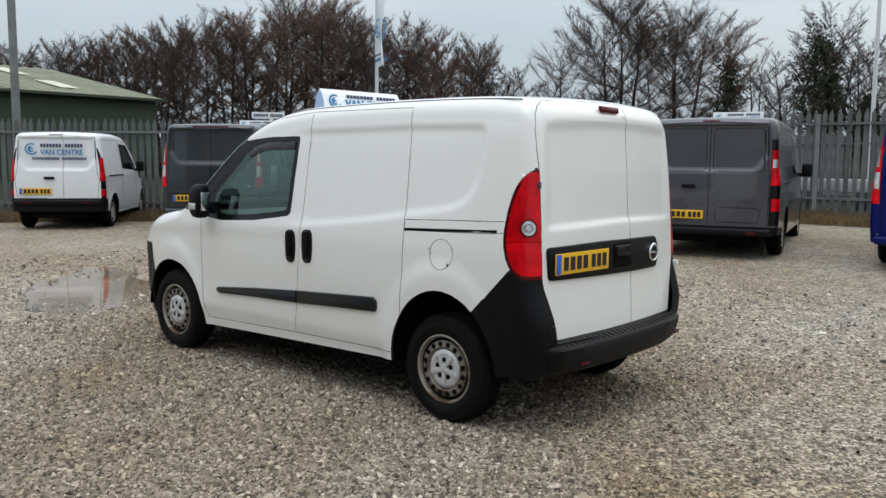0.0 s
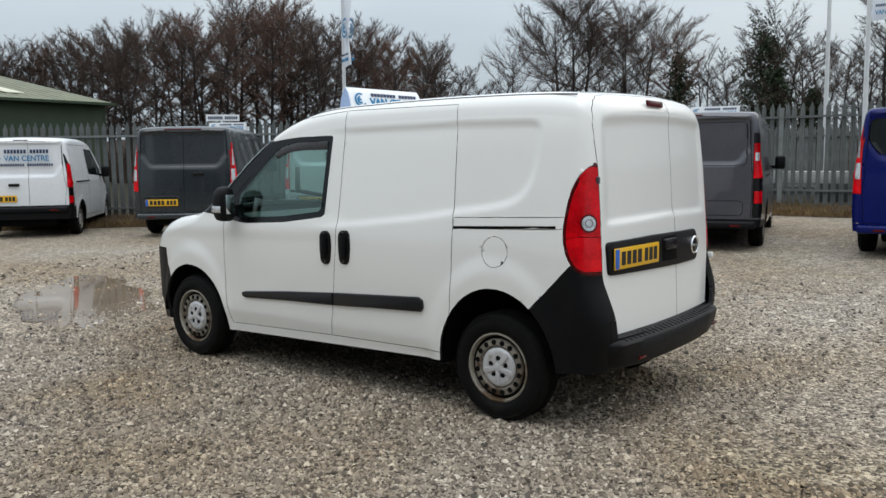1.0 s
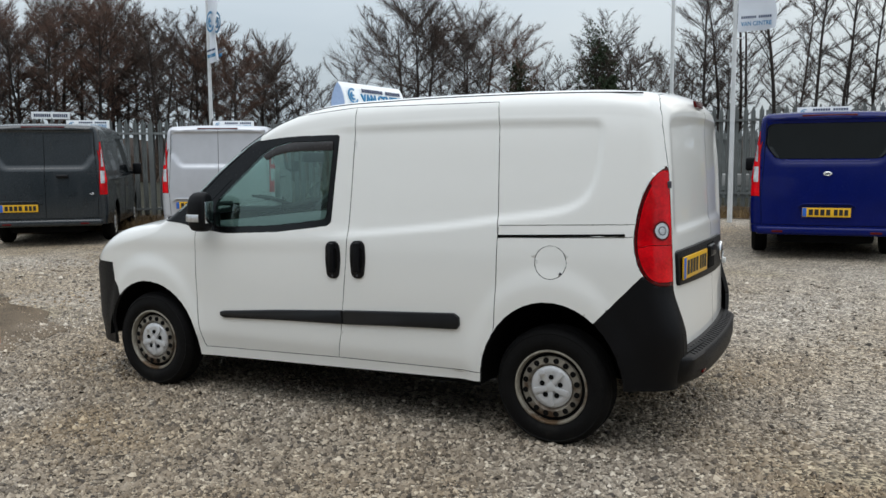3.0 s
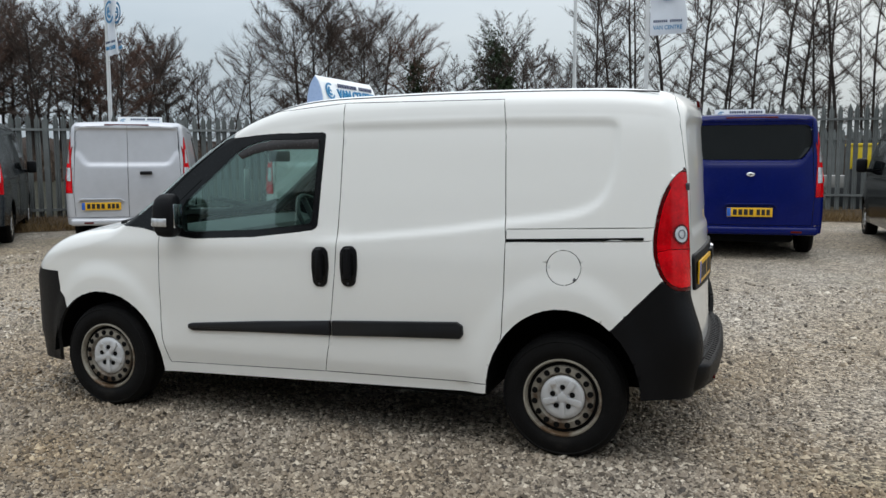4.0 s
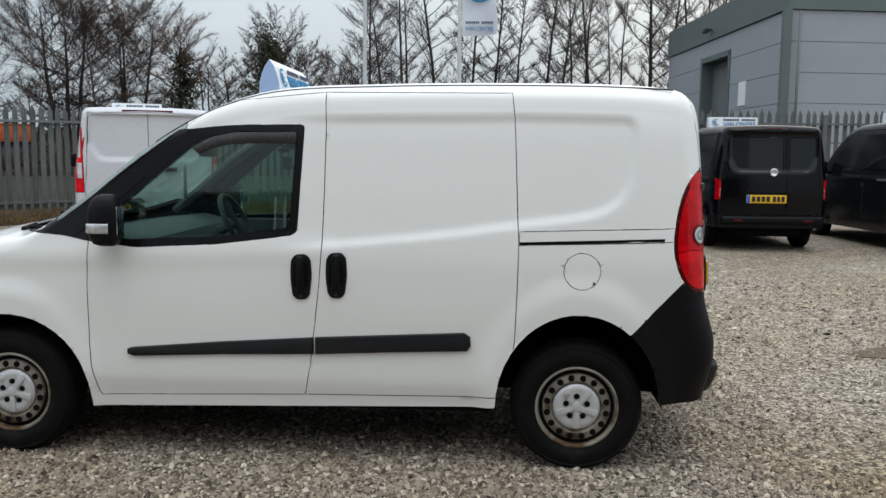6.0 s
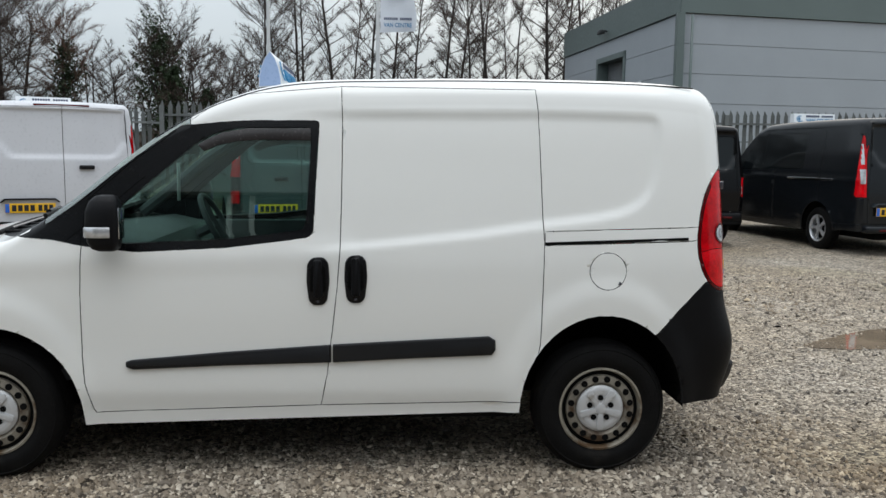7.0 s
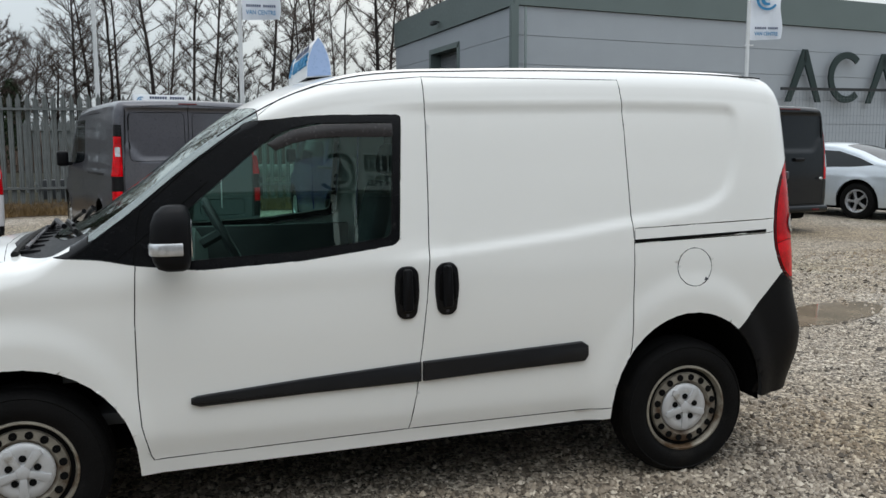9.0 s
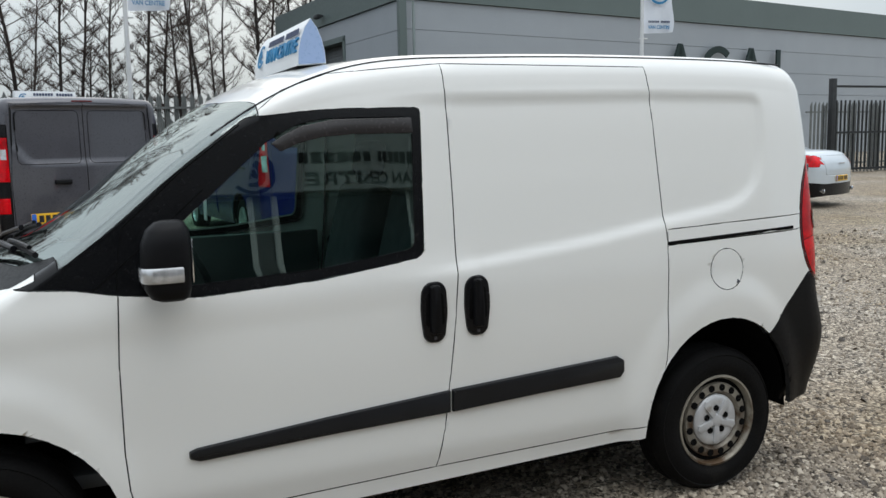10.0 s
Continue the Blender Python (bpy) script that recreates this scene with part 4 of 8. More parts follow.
# rub strips on both doors
for s in (1, -1):
    side_slab(rounded(sampled([(2.152, 0.545), (2.128, 0.553), (1.70, 0.590), (1.247, 0.621)], 4) + sampled([(1.247, 0.540), (1.70, 0.528), (2.12, 0.510), (2.152, 0.522)], 4), 0.004, 2), 0.016, 0.003, 0.008, STRIP, "rub_strip", van, "scuffed black rub strip", s)
    side_slab(rounded(sampled([(1.240, 0.622), (0.90, 0.640), (0.535, 0.659), (0.505, 0.640)], 4) + sampled([(0.503, 0.596), (0.520, 0.572), (0.90, 0.557), (1.240, 0.540)], 4), 0.004, 2), 0.018, 0.003, 0.009, STRIP, "rub_strip", van, "scuffed black rub strip", s)
    # door handles: an upright black cup with a grip across it
    for cx, cz in ((1.304, 0.910), (1.137, 0.919)):
        hx = 0.052
        out = [(cx + hx * 0.92, cz + 0.080), (cx + hx * 0.5, cz + 0.106), (cx - hx * 0.45, cz + 0.108), (cx - hx * 0.88, cz + 0.084), (cx - hx, cz + 0.0), (cx - hx * 0.78, cz - 0.088), (cx - hx * 0.4, cz - 0.108), (cx + hx * 0.4, cz - 0.108), (cx + hx * 0.80, cz - 0.088), (cx + hx, cz)]
        plate = side_slab(rounded(out, 0.03, 3), 0.010, 0.004, 0.007, PLASTIC_SM, "door_handle", van, "black cup door handle", s)
        # the cup isn't hollowed: a black patch holds the shade inside it
        side_slab(rounded([(cx + hx * 0.62, cz + 0.07), (cx - hx * 0.62, cz + 0.07), (cx - hx * 0.7, cz - 0.05), (cx + hx * 0.7, cz - 0.05)], 0.02, 3), 0.0115, 0.0, 0.001, DARK, "handle_cup", plate, "dark hollow", s)
        side_slab(rounded([(cx + 0.020, cz + 0.098), (cx - 0.016, cz + 0.098), (cx - 0.020, cz + 0.0), (cx - 0.022, cz - 0.074), (cx + 0.020, cz - 0.074), (cx + 0.022, cz + 0.0)], 0.012, 3), 0.032, 0.0, 0.010, PLASTIC, "handle_grip", plate, "", s)
        if s > 0:
            side_slab(rounded([(cx + 0.006, cz - 0.085), (cx - 0.006, cz - 0.085), (cx - 0.006, cz - 0.096), (cx + 0.006, cz - 0.096)], 0.003, 2), 0.0125, 0.0, 0.001, GREY_M, "lock", plate, "", s)
    # the slot of the sliding door's rail: a black strip on the skin paints its shade
    side_slab(sampled([(0.284, 1.088), (-0.378, 1.113)], 8) + sampled([(-0.378, 1.100), (0.284, 1.074)], 8), 0.0015, 0.01, 0.0005, DARK, "rail_slot", van, "black strip for the shaded rail slot", s)
    # little notch in the fuel flap
    if s > 0:
        side_slab(rounded([(-0.058, 0.914), (-0.072, 0.900), (-0.050, 0.896)], 0.003, 2), 0.003, 0.002, 0.001, GREY_M, "flap_notch", van, "", s)
    # visor strip over the side window
    side_slab(rounded(sampled([(1.340, 1.585), (1.62, 1.581), (1.73, 1.560), (1.80, 1.528), (1.835, 1.505)], 4) + sampled([(1.805, 1.478), (1.74, 1.506), (1.66, 1.524), (1.56, 1.531), (1.340, 1.532)], 4), 0.006, 2), 0.008, -0.003, 0.002, SMOKE, "wind_deflector", van, "smoked wind deflector", s)
    # dark moulding along the roof edge
    tr = bmesh.new()
    pts = []
    for x in np.linspace(-0.42, 2.02, 40):
        zt = van_top(x)
        r = van_corner(x)
        zs = zt - van_crown(x) - r
        pts.append((x, s * (van_width(zs) * van_plan(x, zs) - r * 0.50), zs + r * 0.87 - 0.001))
    tube(pts, 0.004, 6, tr)
    part("roof_moulding", tr, PLASTIC_SM, van, "thin dark roof moulding")
    # door mirror
    mir = bmesh.new()
    secs = []
    for k, (z, hw, fx, bx) in enumerate(((1.052, 0.040, 2.22, 2.150), (1.062, 0.070, 2.245, 2.135), (1.09, 0.084, 2.262, 2.128), (1.16, 0.090, 2.270, 2.124), (1.22, 0.088, 2.266, 2.124), (1.262, 0.074, 2.250, 2.128), (1.284, 0.050, 2.226, 2.140), (1.290, 0.020, 2.205, 2.155))):
        cy = s * 0.955
        hw *= 0.68
        ring = []
        for a in np.linspace(0, 2 * math.pi, 21)[:-1]:
            c, sn = math.cos(a), math.sin(a)
            ex = (fx + bx) / 2 + (fx - bx) / 2 * math.copysign(abs(c) ** 0.6, c)
            ey = cy + hw * math.copysign(abs(sn) ** 0.65, sn)
            ring.append(mir.verts.new((ex, ey, z)))
        secs.append(ring)
    for a, c in zip(secs, secs[1:]):
        for i in range(20):
            mir.faces.new((a[i], a[(i + 1) % 20], c[(i + 1) % 20], c[i]))
    mir.faces.new(secs[0][::-1])
    mir.faces.new(secs[-1])
    bmesh.ops.recalc_face_normals(mir, faces=mir.faces)
    mo = part("door_mirror", mir, PLASTIC, van, "black door mirror with clear indicator")
    part("mirror_arm", prism([(s * 0.80, 1.062), (s * 0.80, 1.168), (s * 0.92, 1.150), (s * 0.92, 1.098)], 2.175, 2.262, "x", 0.012), PLASTIC, mo)
    lampb = bmesh.new()
    rows = []
    for z in (1.112, 1.119, 1.150, 1.157):
        k = 0.0075 if 1.113 < z < 1.156 else 0.004
        ring = []
        for a in np.linspace(-0.15 * math.pi, 0.62 * math.pi, 16):
            c, sn = math.cos(a), math.sin(a)
            ring.append(lampb.verts.new((2.197 + (0.071 + k) * math.copysign(abs(c) ** 0.6, c), s * 0.955 + s * (0.0585 + k) * math.copysign(abs(sn) ** 0.65, sn), z)))
        rows.append(ring)
    for a, c in zip(rows, rows[1:]):
        for i in range(15):
            lampb.faces.new((a[i], a[i + 1], c[i + 1], c[i]))
    bmesh.ops.recalc_face_normals(lampb, faces=lampb.faces)
    part("mirror_indicator", lampb, CLEAR, mo, "clear indicator lens")
    part("mirror_glass", box(2.1225, 2.1265, min(s * 0.918, s * 0.990), max(s * 0.918, s * 0.990), 1.105, 1.235, 0.001), CHROME, mo, "mirror glass")

def rear_x(y, z):
    """Where the rear doors' skin lies."""
    lean = interp(z, [(0.3, -0.02), (0.6, -0.015), (0.95, 0.0), (1.4, 0.025), (1.65, 0.045), (1.85, 0.075)])
    return -0.63 + lean + 0.06 * (y / 0.85) ** 2


def rear_slab(poly, lift, sink, bevel, material, name, parent, label="", seg=2):
    """A moulding on the rear doors: a flat outline, cut into narrow strips and laid on the curved skin."""
    b = bmesh.new()
    lo = [b.verts.new((sink, y, z)) for y, z in poly]
    hi = [b.verts.new((-lift, y, z)) for y, z in poly]
    top = b.faces.new(hi)
    b.faces.new(lo[::-1])
    n = len(poly)
    for i in range(n):
        b.faces.new((lo[i], lo[(i + 1) % n], hi[(i + 1) % n], hi[i]))
    bmesh.ops.recalc_face_normals(b, faces=b.faces)
    bmesh.ops.bevel(b, geom=list(top.edges), offset=bevel, segments=seg, profile=0.5, affect="EDGES")
    y0, y1 = min(p[0] for p in poly), max(p[0] for p in poly)
    for y in np.linspace(y0, y1, max(2, int((y1 - y0) / 0.06)))[1:-1]:
        bmesh.ops.bisect_plane(b, geom=b.verts[:] + b.edges[:] + b.faces[:], plane_co=(0, y, 0), plane_no=(0, 1, 0))
    for v in b.verts:
        v.co.x += rear_x(v.co.y, v.co.z)
    bmesh.ops.recalc_face_normals(b, faces=b.faces)
    return part(name, merge(b), material, parent, label)


# black panel with the number plate, handle and round badge
panel = rear_slab(rounded([(0.690, 1.024), (0.680, 0.850), (-0.125, 0.832), (-0.44, 0.830), (-0.485, 0.925), (-0.44, 1.020), (0.2, 1.030)], 0.03, 4), 0.016, 0.004, 0.008, PLASTIC, "plate_panel", van, "black plastic number plate panel")
px = rear_x(0.40, 0.95) - 0.019
plate = number_plate(panel, 0.165, 0.648, 0.877, 0.990, px + 0.001)
plate.matrix_local = Matrix.Translation((px, 0.41, 0)) @ Matrix.Rotation(-0.06, 4, "Z") @ Matrix.Translation((-px, -0.41, 0))
# black slab over the panel, painted in place of the recess's shade
rear_slab(rounded([(0.10, 1.008), (0.10, 0.872), (-0.10, 0.868), (-0.10, 1.008)], 0.01, 2), 0.018, 0.0, 0.001, DARK, "handle_recess", panel, "dark patch for the shaded handle recess")
rear_slab(rounded([(0.085, 0.998), (0.085, 0.935), (-0.08, 0.933), (-0.08, 0.998)], 0.012, 3), 0.034, 0.0, 0.010, PLASTIC_SM, "rear_handle", panel)
badge = lathe([(0.056, 0.0), (0.056, 0.008), (0.050, 0.014), (0.044, 0.010), (0.0005, 0.010)], 32, m=pose(rear_x(-0.385, 0.925) - 0.016, -0.385, 0.925, 0, -90, 0))
part("round_badge", badge, CHROME, panel, "chrome ring badge")
part("badge_face", lathe([(0.0005, 0.0115), (0.040, 0.0115), (0.042, 0.010)], 28, m=pose(rear_x(-0.385, 0.925) - 0.016, -0.385, 0.925, 0, -90, 0)), PLASTIC_SM, panel, "dark badge face")
part("badge_bar", box(rear_x(-0.385, 0.925) - 0.030, rear_x(-0.385, 0.925) - 0.02, -0.425, -0.345, 0.919, 0.931, 0.003), CHROME, panel)
# high brake lamp, hinges, latch on the door's edge
rear_slab(rounded([(0.165, 1.783), (0.158, 1.747), (-0.030, 1.743), (-0.036, 1.779)], 0.012, 3), 0.010, 0.004, 0.006, RED_D, "high_brake_lamp", van, "dark red high brake lamp")
for s in (1,):
    for z in (1.35, 0.79):
        part("door_hinge", box(-0.572, -0.552, min(s * 0.715, s * 0.732), max(s * 0.715, s * 0.732), z - 0.018, z + 0.018, 0.005), GREY_M, van, "dark hinge")
part("door_catch", box(-0.615, -0.575, -0.785, -0.75, 0.805, 0.84, 0.006), WHITE, van)

# the rear bumper's step and beam
beam = bmesh.new()
prof = [(0.03, 0.545), (-0.020, 0.516), (-0.068, 0.500), (-0.082, 0.486), (-0.086, 0.425), (-0.074, 0.372), (-0.050, 0.350), (0.02, 0.335), (0.08, 0.345)]
path = []
for a in np.linspace(-1, 1, 41):
    y = a * 0.838
    c = abs(a)
    edge = 1 - (max(0.0, c - 0.78) / 0.22) ** 2.2
    path.append((y, c, edge))
rings = []
for y, c, e in path:
    x0 = rear_x(y * 0.98, 0.5) + 0.135 * (max(0.0, c - 0.80) / 0.20) ** 2
    rings.append([beam.verts.new((x0 + d * (0.20 + 0.80 * max(e, 0.0)) + 0.05 * max(0.0, (0.50 - z) / 0.16) * smooth(c, 0.5, 1.0) + (0.02 if c > 0.97 else 0), y * (1 - 0.055 * smooth(-z, -0.56, -0.34) * c), z)) for d, z in prof])
for a, c in zip(rings, rings[1:]):
    for i in range(len(prof) - 1):
        beam.faces.new((a[i], a[i + 1], c[i + 1], c[i]))
beam.faces.new(rings[0])
beam.faces.new(rings[-1][::-1])
bmesh.ops.recalc_face_normals(beam, faces=beam.faces)
bumper = part("bumper_step", sharpen(beam, 42), PLASTIC, van, "black bumper step with ribbed top")
for y, back in ((0.45, 0.078), (-0.64, 0.064)):
    part("reflector", box(rear_x(y, 0.4) - back, rear_x(y, 0.4) - 0.040, y - 0.06, y + 0.06, 0.386, 0.404, 0.004), RED_D, bumper, "small red reflector")
for i in range(26):
    y = -0.60 + 1.2 * i / 25
    x = rear_x(y, 0.55)
    part("step_rib", prism([(x - 0.066, 0.500), (x - 0.066, 0.504), (x - 0.012, 0.521), (x - 0.012, 0.517)], y - 0.008, y + 0.008, "y"), PLASTIC, bumper)
part("towing_arm", tube([(-0.30, 0.30, 0.30), (-0.42, 0.55, 0.34), (-0.42, 0.74, 0.40)], 0.03, 8), DARK, van, "black exhaust bracket")

# tail lamp innards: darker bands, a clear round reversing lens
for s in (1, -1):
    lamp_t = van_made["tail_lamp" if s > 0 else "tail_lamp|r"]

    lens_t = van_made["lamp_lens" if s > 0 else "lamp_lens|r"]
    tree = BVHTree.FromPolygons([v.co[:] for v in lens_t.data.vertices], [p.vertices[:] for p in lens_t.data.polygons])

    def on_lamp(y, z):
        """The lamp's skin seen from behind and outside, and its normal."""
        way = Vector((0.62, -s * 0.78, 0))
        hit, nrm, _, _ = tree.ray_cast(Vector((-0.52, s * y, z)) - way * 2, way)
        return hit, nrm

    c0, ndir = on_lamp(0.755, 1.130)
    q = ndir.to_track_quat("Z", "X").to_matrix()

    def round_lens(name, material, label, r_in, r_out, off, n=28):
        """A round piece pressed on to the lamp's curved skin."""
        b = bmesh.new()
        rings = []
        for r in np.linspace(r_in, r_out, 4):
            ring = []
            for a in np.linspace(0, 2 * math.pi, n + 1)[:-1]:
                p = c0 + q @ Vector((r * math.cos(a), r * math.sin(a), 0))
                hit, nrm, _, _ = tree.ray_cast(p + ndir * 0.1, -ndir)
                ring.append(b.verts.new((hit if hit is not None else p) + ndir * off))
            rings.append(ring)
        for i0, i1 in zip(rings, rings[1:]):
            for i in range(n):
                b.faces.new((i0[i], i0[(i + 1) % n], i1[(i + 1) % n], i1[i]))
        if r_in < 0.01:
            b.faces.new(rings[0][::-1])
        bmesh.ops.recalc_face_normals(b, faces=b.faces)
        part(name, b, material, lamp_t, label)

    round_lens("reversing_lens", CLEAR, "clear round reversing lens", 0.004, 0.038, 0.004)
    round_lens("lens_ring", GREY_M, "grey inner ring", 0.017, 0.022, 0.006)
    round_lens("lens_surround", RED_D, "dark red ring", 0.038, 0.047, 0.005)

# the sign on the roof
sign = thing("roof_sign", "white wedge roof sign with blue lettering on the van's roof", "sign")
ogive = [(1.572 + (x - 1.63) * 0.61, 1.80 + (z - 1.80) * 0.85) for x, z in [(1.540, 1.800), (1.545, 1.85), (1.562, 1.905), (1.590, 1.955), (1.630, 1.995), (1.670, 1.955), (1.698, 1.905), (1.716, 1.85), (1.720, 1.790)]]
part("sign_body", prism(ogive, -0.40, 0.370, "y"), SIGNW, sign, smooth=False)
for y in (0.371, -0.403):
    part("sign_end", prism([(1.572 + (x - 1.572) * 0.94, 1.88 + (z - 1.88) * 0.96) for x, z in ogive], y, y + 0.003 if y > 0 else y + 0.002, "y"), SIGNB, sign, "pale blue end", smooth=False)
part("sign_base", box(1.522, 1.622, -0.36, 0.34, 1.770, 1.806, 0.004), PLASTIC, sign, "dark magnetic base")
for face in (0, 1):
    p0, p1 = ((1.518, 1.813), (1.549, 1.933)) if face == 0 else ((1.626, 1.813), (1.595, 1.933))
    up = Vector((p1[0] - p0[0], 0, p1[1] - p0[1])).normalized()
    xdir = Vector((0, -1, 0)) if face == 0 else Vector((0, 1, 0))
    nrm = xdir.cross(up)
    # the wedge face bulges, so the print stands a little proud of its chord
    base = Vector((p0[0], 0, p0[1])) + nrm * 0.0105
    frame3 = Matrix((xdir, up, nrm)).transposed().to_4x4()
    at = lambda u, v: Matrix.Translation(base + xdir * u + up * v) @ frame3
    words(sign, at(0.095, 0.052), 0.53, 0.058)
    name_bars(sign, at(0.095, 0.107), 0.50, 0.023, 15)
    swoosh(sign, at(-0.27, 0.066), 0.056)

# cowl, wipers
def screen_z(x, y):
    """Height of the glass and bonnet skin away from the rounded edge."""
    return van_top(x) - van_crown(x) * (y / (van_width(van_top(x) - 0.1) - van_corner(x))) ** 2


for y0, y1 in ((0.02, 0.66), (-0.62, 0.02)):
    arm = tube([(2.735, y0, screen_z(2.735, y0) + 0.012), (2.70, y0 + 0.06, screen_z(2.70, y0) + 0.050), (2.62, (y0 + y1) / 2 + 0.1, screen_z(2.62, (y0 + y1) / 2 + 0.1) + 0.040)], 0.011, 8)
    lathe([(0.024, -0.02), (0.024, 0.022), (0.016, 0.030), (0.0005, 0.030)], 14, bm=arm, m=pose(2.735, y0, screen_z(2.735, y0)))
    wiper = part("wiper", arm, PLASTIC_SM, van, "black wiper arm with its blade")
    pts = [(2.665 - 0.115 * k, y0 + 0.02 + (y1 - y0 - 0.02) * k) for k in np.linspace(0, 1, 7)]
    blade = tube([(x, y, screen_z(x, y) + 0.022) for x, y in pts], 0.010, 6)
    part("wiper_blade", blade, RUBBER, wiper)
    part("blade_carrier", tube([(x, y, screen_z(x, y) + 0.036) for x, y in pts[1:6]], 0.008, 6), PLASTIC_SM, wiper)
# the drain tray under the wipers: ribs, linkage and a drain hose
tray = part("cowl_tray", tube([(2.775, y, screen_z(2.775, y) + 0.006) for y in np.linspace(-0.62, 0.62, 15)], 0.014, 8), RUBBER, van, "black rubber cowl seal")
for i in range(12):
    y = -0.58 + 0.105 * i
    part("cowl_rib", box(2.690, 2.765, y - 0.006, y + 0.006, screen_z(2.73, y) - 0.01, screen_z(2.73, y) + 0.010, 0.003), PLASTIC, tray)
part("wiper_linkage", tube([(2.745, -0.58, screen_z(2.745, 0.58) + 0.016), (2.750, 0.0, screen_z(2.75, 0.0) + 0.018), (2.740, 0.56, screen_z(2.74, 0.56) + 0.018)], 0.008, 6), GREY_M, tray, "grey steel linkage")
# seams of the black pillar: door edge, mirror triangle, window frame
for s in (1, -1):
    for line in ([(2.334, 1.068), (2.318, 1.20), (2.304, 1.262)], [(2.304, 1.262), (2.12, 1.425), (1.93, 1.566)], [(2.40, 1.078), (2.27, 1.185), (2.06, 1.365)]):
        up = sampled(line, 4)
        side_slab([(x, z + 0.0035) for x, z in up] + [(x + 0.003, z - 0.0035) for x, z in up[::-1]], 0.0012, 0.002, 0.0004, DARK, "pillar_seam", van, "dark seam in the pillar", s)

# inside the cab
cab = part("cab_trim", box(0.60, 2.55, -0.70, 0.70, 0.42, 0.47, 0.01), TRIM, van, "dark cab floor")
part("bulkhead", box(1.02, 1.06, -0.72, 0.72, 0.45, 1.70, 0.01), LINER, cab, "grey load bulkhead")
dash = prism([(2.62, 0.60), (2.62, 1.06), (2.30, 1.09), (2.12, 1.05), (2.06, 0.95), (2.14, 0.70), (2.25, 0.6)], -0.72, 0.72, "y", 0.02)
part("dashboard", dash, TRIM, cab, "dark dashboard")
for y in (0.37, -0.37):
    seat = box(1.25, 1.78, y - 0.25, y + 0.25, 0.58, 0.76, 0.05, 3)
    part("seat_cushion", seat, CLOTH, cab)
    part("seat_back", box(-0.07, 0.07, y - 0.25, y + 0.25, 0.0, 0.62, 0.05, 3, m=Matrix.Translation((1.27, 0, 0.70)) @ Matrix.Rotation(-0.25, 4, "Y")), CLOTH, cab)
    part("headrest", box(-0.05, 0.05, y - 0.13, y + 0.13, 0.0, 0.17, 0.04, 3, m=Matrix.Translation((1.12, 0, 1.34)) @ Matrix.Rotation(-0.2, 4, "Y")), CLOTH, cab)
for s in (1, -1):
    part("door_card", box(1.26, 2.28, min(s * 0.765, s * 0.795), max(s * 0.765, s * 0.795), 0.46, 1.055, 0.012), TRIM, cab, "dark door lining")
    part("pillar_trim", tube([(1.82, s * 0.655, 1.615), (2.10, s * 0.685, 1.425), (2.34, s * 0.710, 1.225), (2.50, s * 0.725, 1.10)], 0.036, 8), TRIM, cab, "dark pillar lining")
    part("header_trim", tube([(1.08, s * 0.665, 1.66), (1.50, s * 0.665, 1.655), (1.82, s * 0.655, 1.615)], 0.035, 8), TRIM, cab)
part("roof_liner", box(1.06, 1.80, -0.62, 0.62, 1.665, 1.685, 0.008), LINER, cab, "grey roof lining")
ring = bmesh.new()
m = Matrix.Translation((1.98, -0.37, 1.06)) @ Matrix.Rotation(radians(-62), 4, "Y")
tube([m @ Vector((0.185 * math.cos(a), 0.185 * math.sin(a), 0)) for a in np.linspace(0, 2 * math.pi, 33)], 0.016, 8, ring)
tube([m @ Vector((-0.17, 0, -0.01)), m @ Vector((0.17, 0, -0.01))], 0.02, 6, ring)
tube([m @ Vector((0, 0, -0.01)), m @ Vector((0, 0.0, -0.30))], 0.03, 6, ring)
part("steering_wheel", ring, TRIM, cab, "dark steering wheel")
part("rear_view_mirror", box(2.02, 2.045, -0.12, 0.12, 1.46, 1.53, 0.01), TRIM, cab)
part("hanging_tag", box(2.000, 2.004, 0.42, 0.47, 1.24, 1.42, 0.001), SIGNW, cab, "white hanging tag")

# ---- parked vehicles along the fence ----
SMALL_WHEEL = build_wheel("wheel")
ALLOY_WHEEL = build_wheel("wheel", spokes=5)
for w, lab in ((WHEEL, "silver steel wheel with plastic cap"), (SMALL_WHEEL, "silver steel wheel"), (ALLOY_WHEEL, "silver alloy wheel")):
    w["label"] = lab
    for k in list(w.children):
        k.hide_render = False


def roof_board(m, label, width=0.72):
    """A wedge-shaped board across a van's roof, lettered towards the rear and the front."""
    b = thing("roof_sign", label, "sign", m, group="roof signs")
    part("sign_body", prism([(-0.075, 0.0), (-0.05, 0.17), (0.05, 0.17), (0.075, 0.0)], -width / 2, width / 2, "y"), SIGNW, b, smooth=False)
    tilt = math.atan2(0.025, 0.17)
    fr = Matrix.Translation((-0.0655, 0, 0.082)) @ Matrix.Rotation(tilt, 4, "Y") @ Matrix(((0, 0, -1, 0), (-1, 0, 0, 0), (0, 1, 0, 0), (0, 0, 0, 1)))
    words(b, fr @ Matrix.Translation((width * 0.12, -0.030, 0)), width * 0.66, 0.065)
    name_bars(b, fr @ Matrix.Translation((width * 0.12, 0.045, 0)), width * 0.66, 0.034, 14)
    swoosh(b, fr @ Matrix.Translation((-width * 0.36, 0.0, 0)), 0.062)
    return b


def slab_rear(poly, x, lift, material, name, parent, label="", bevel=0.006):
    return part(name, prism(poly, x, x - lift, "x", bevel), material, parent, label)


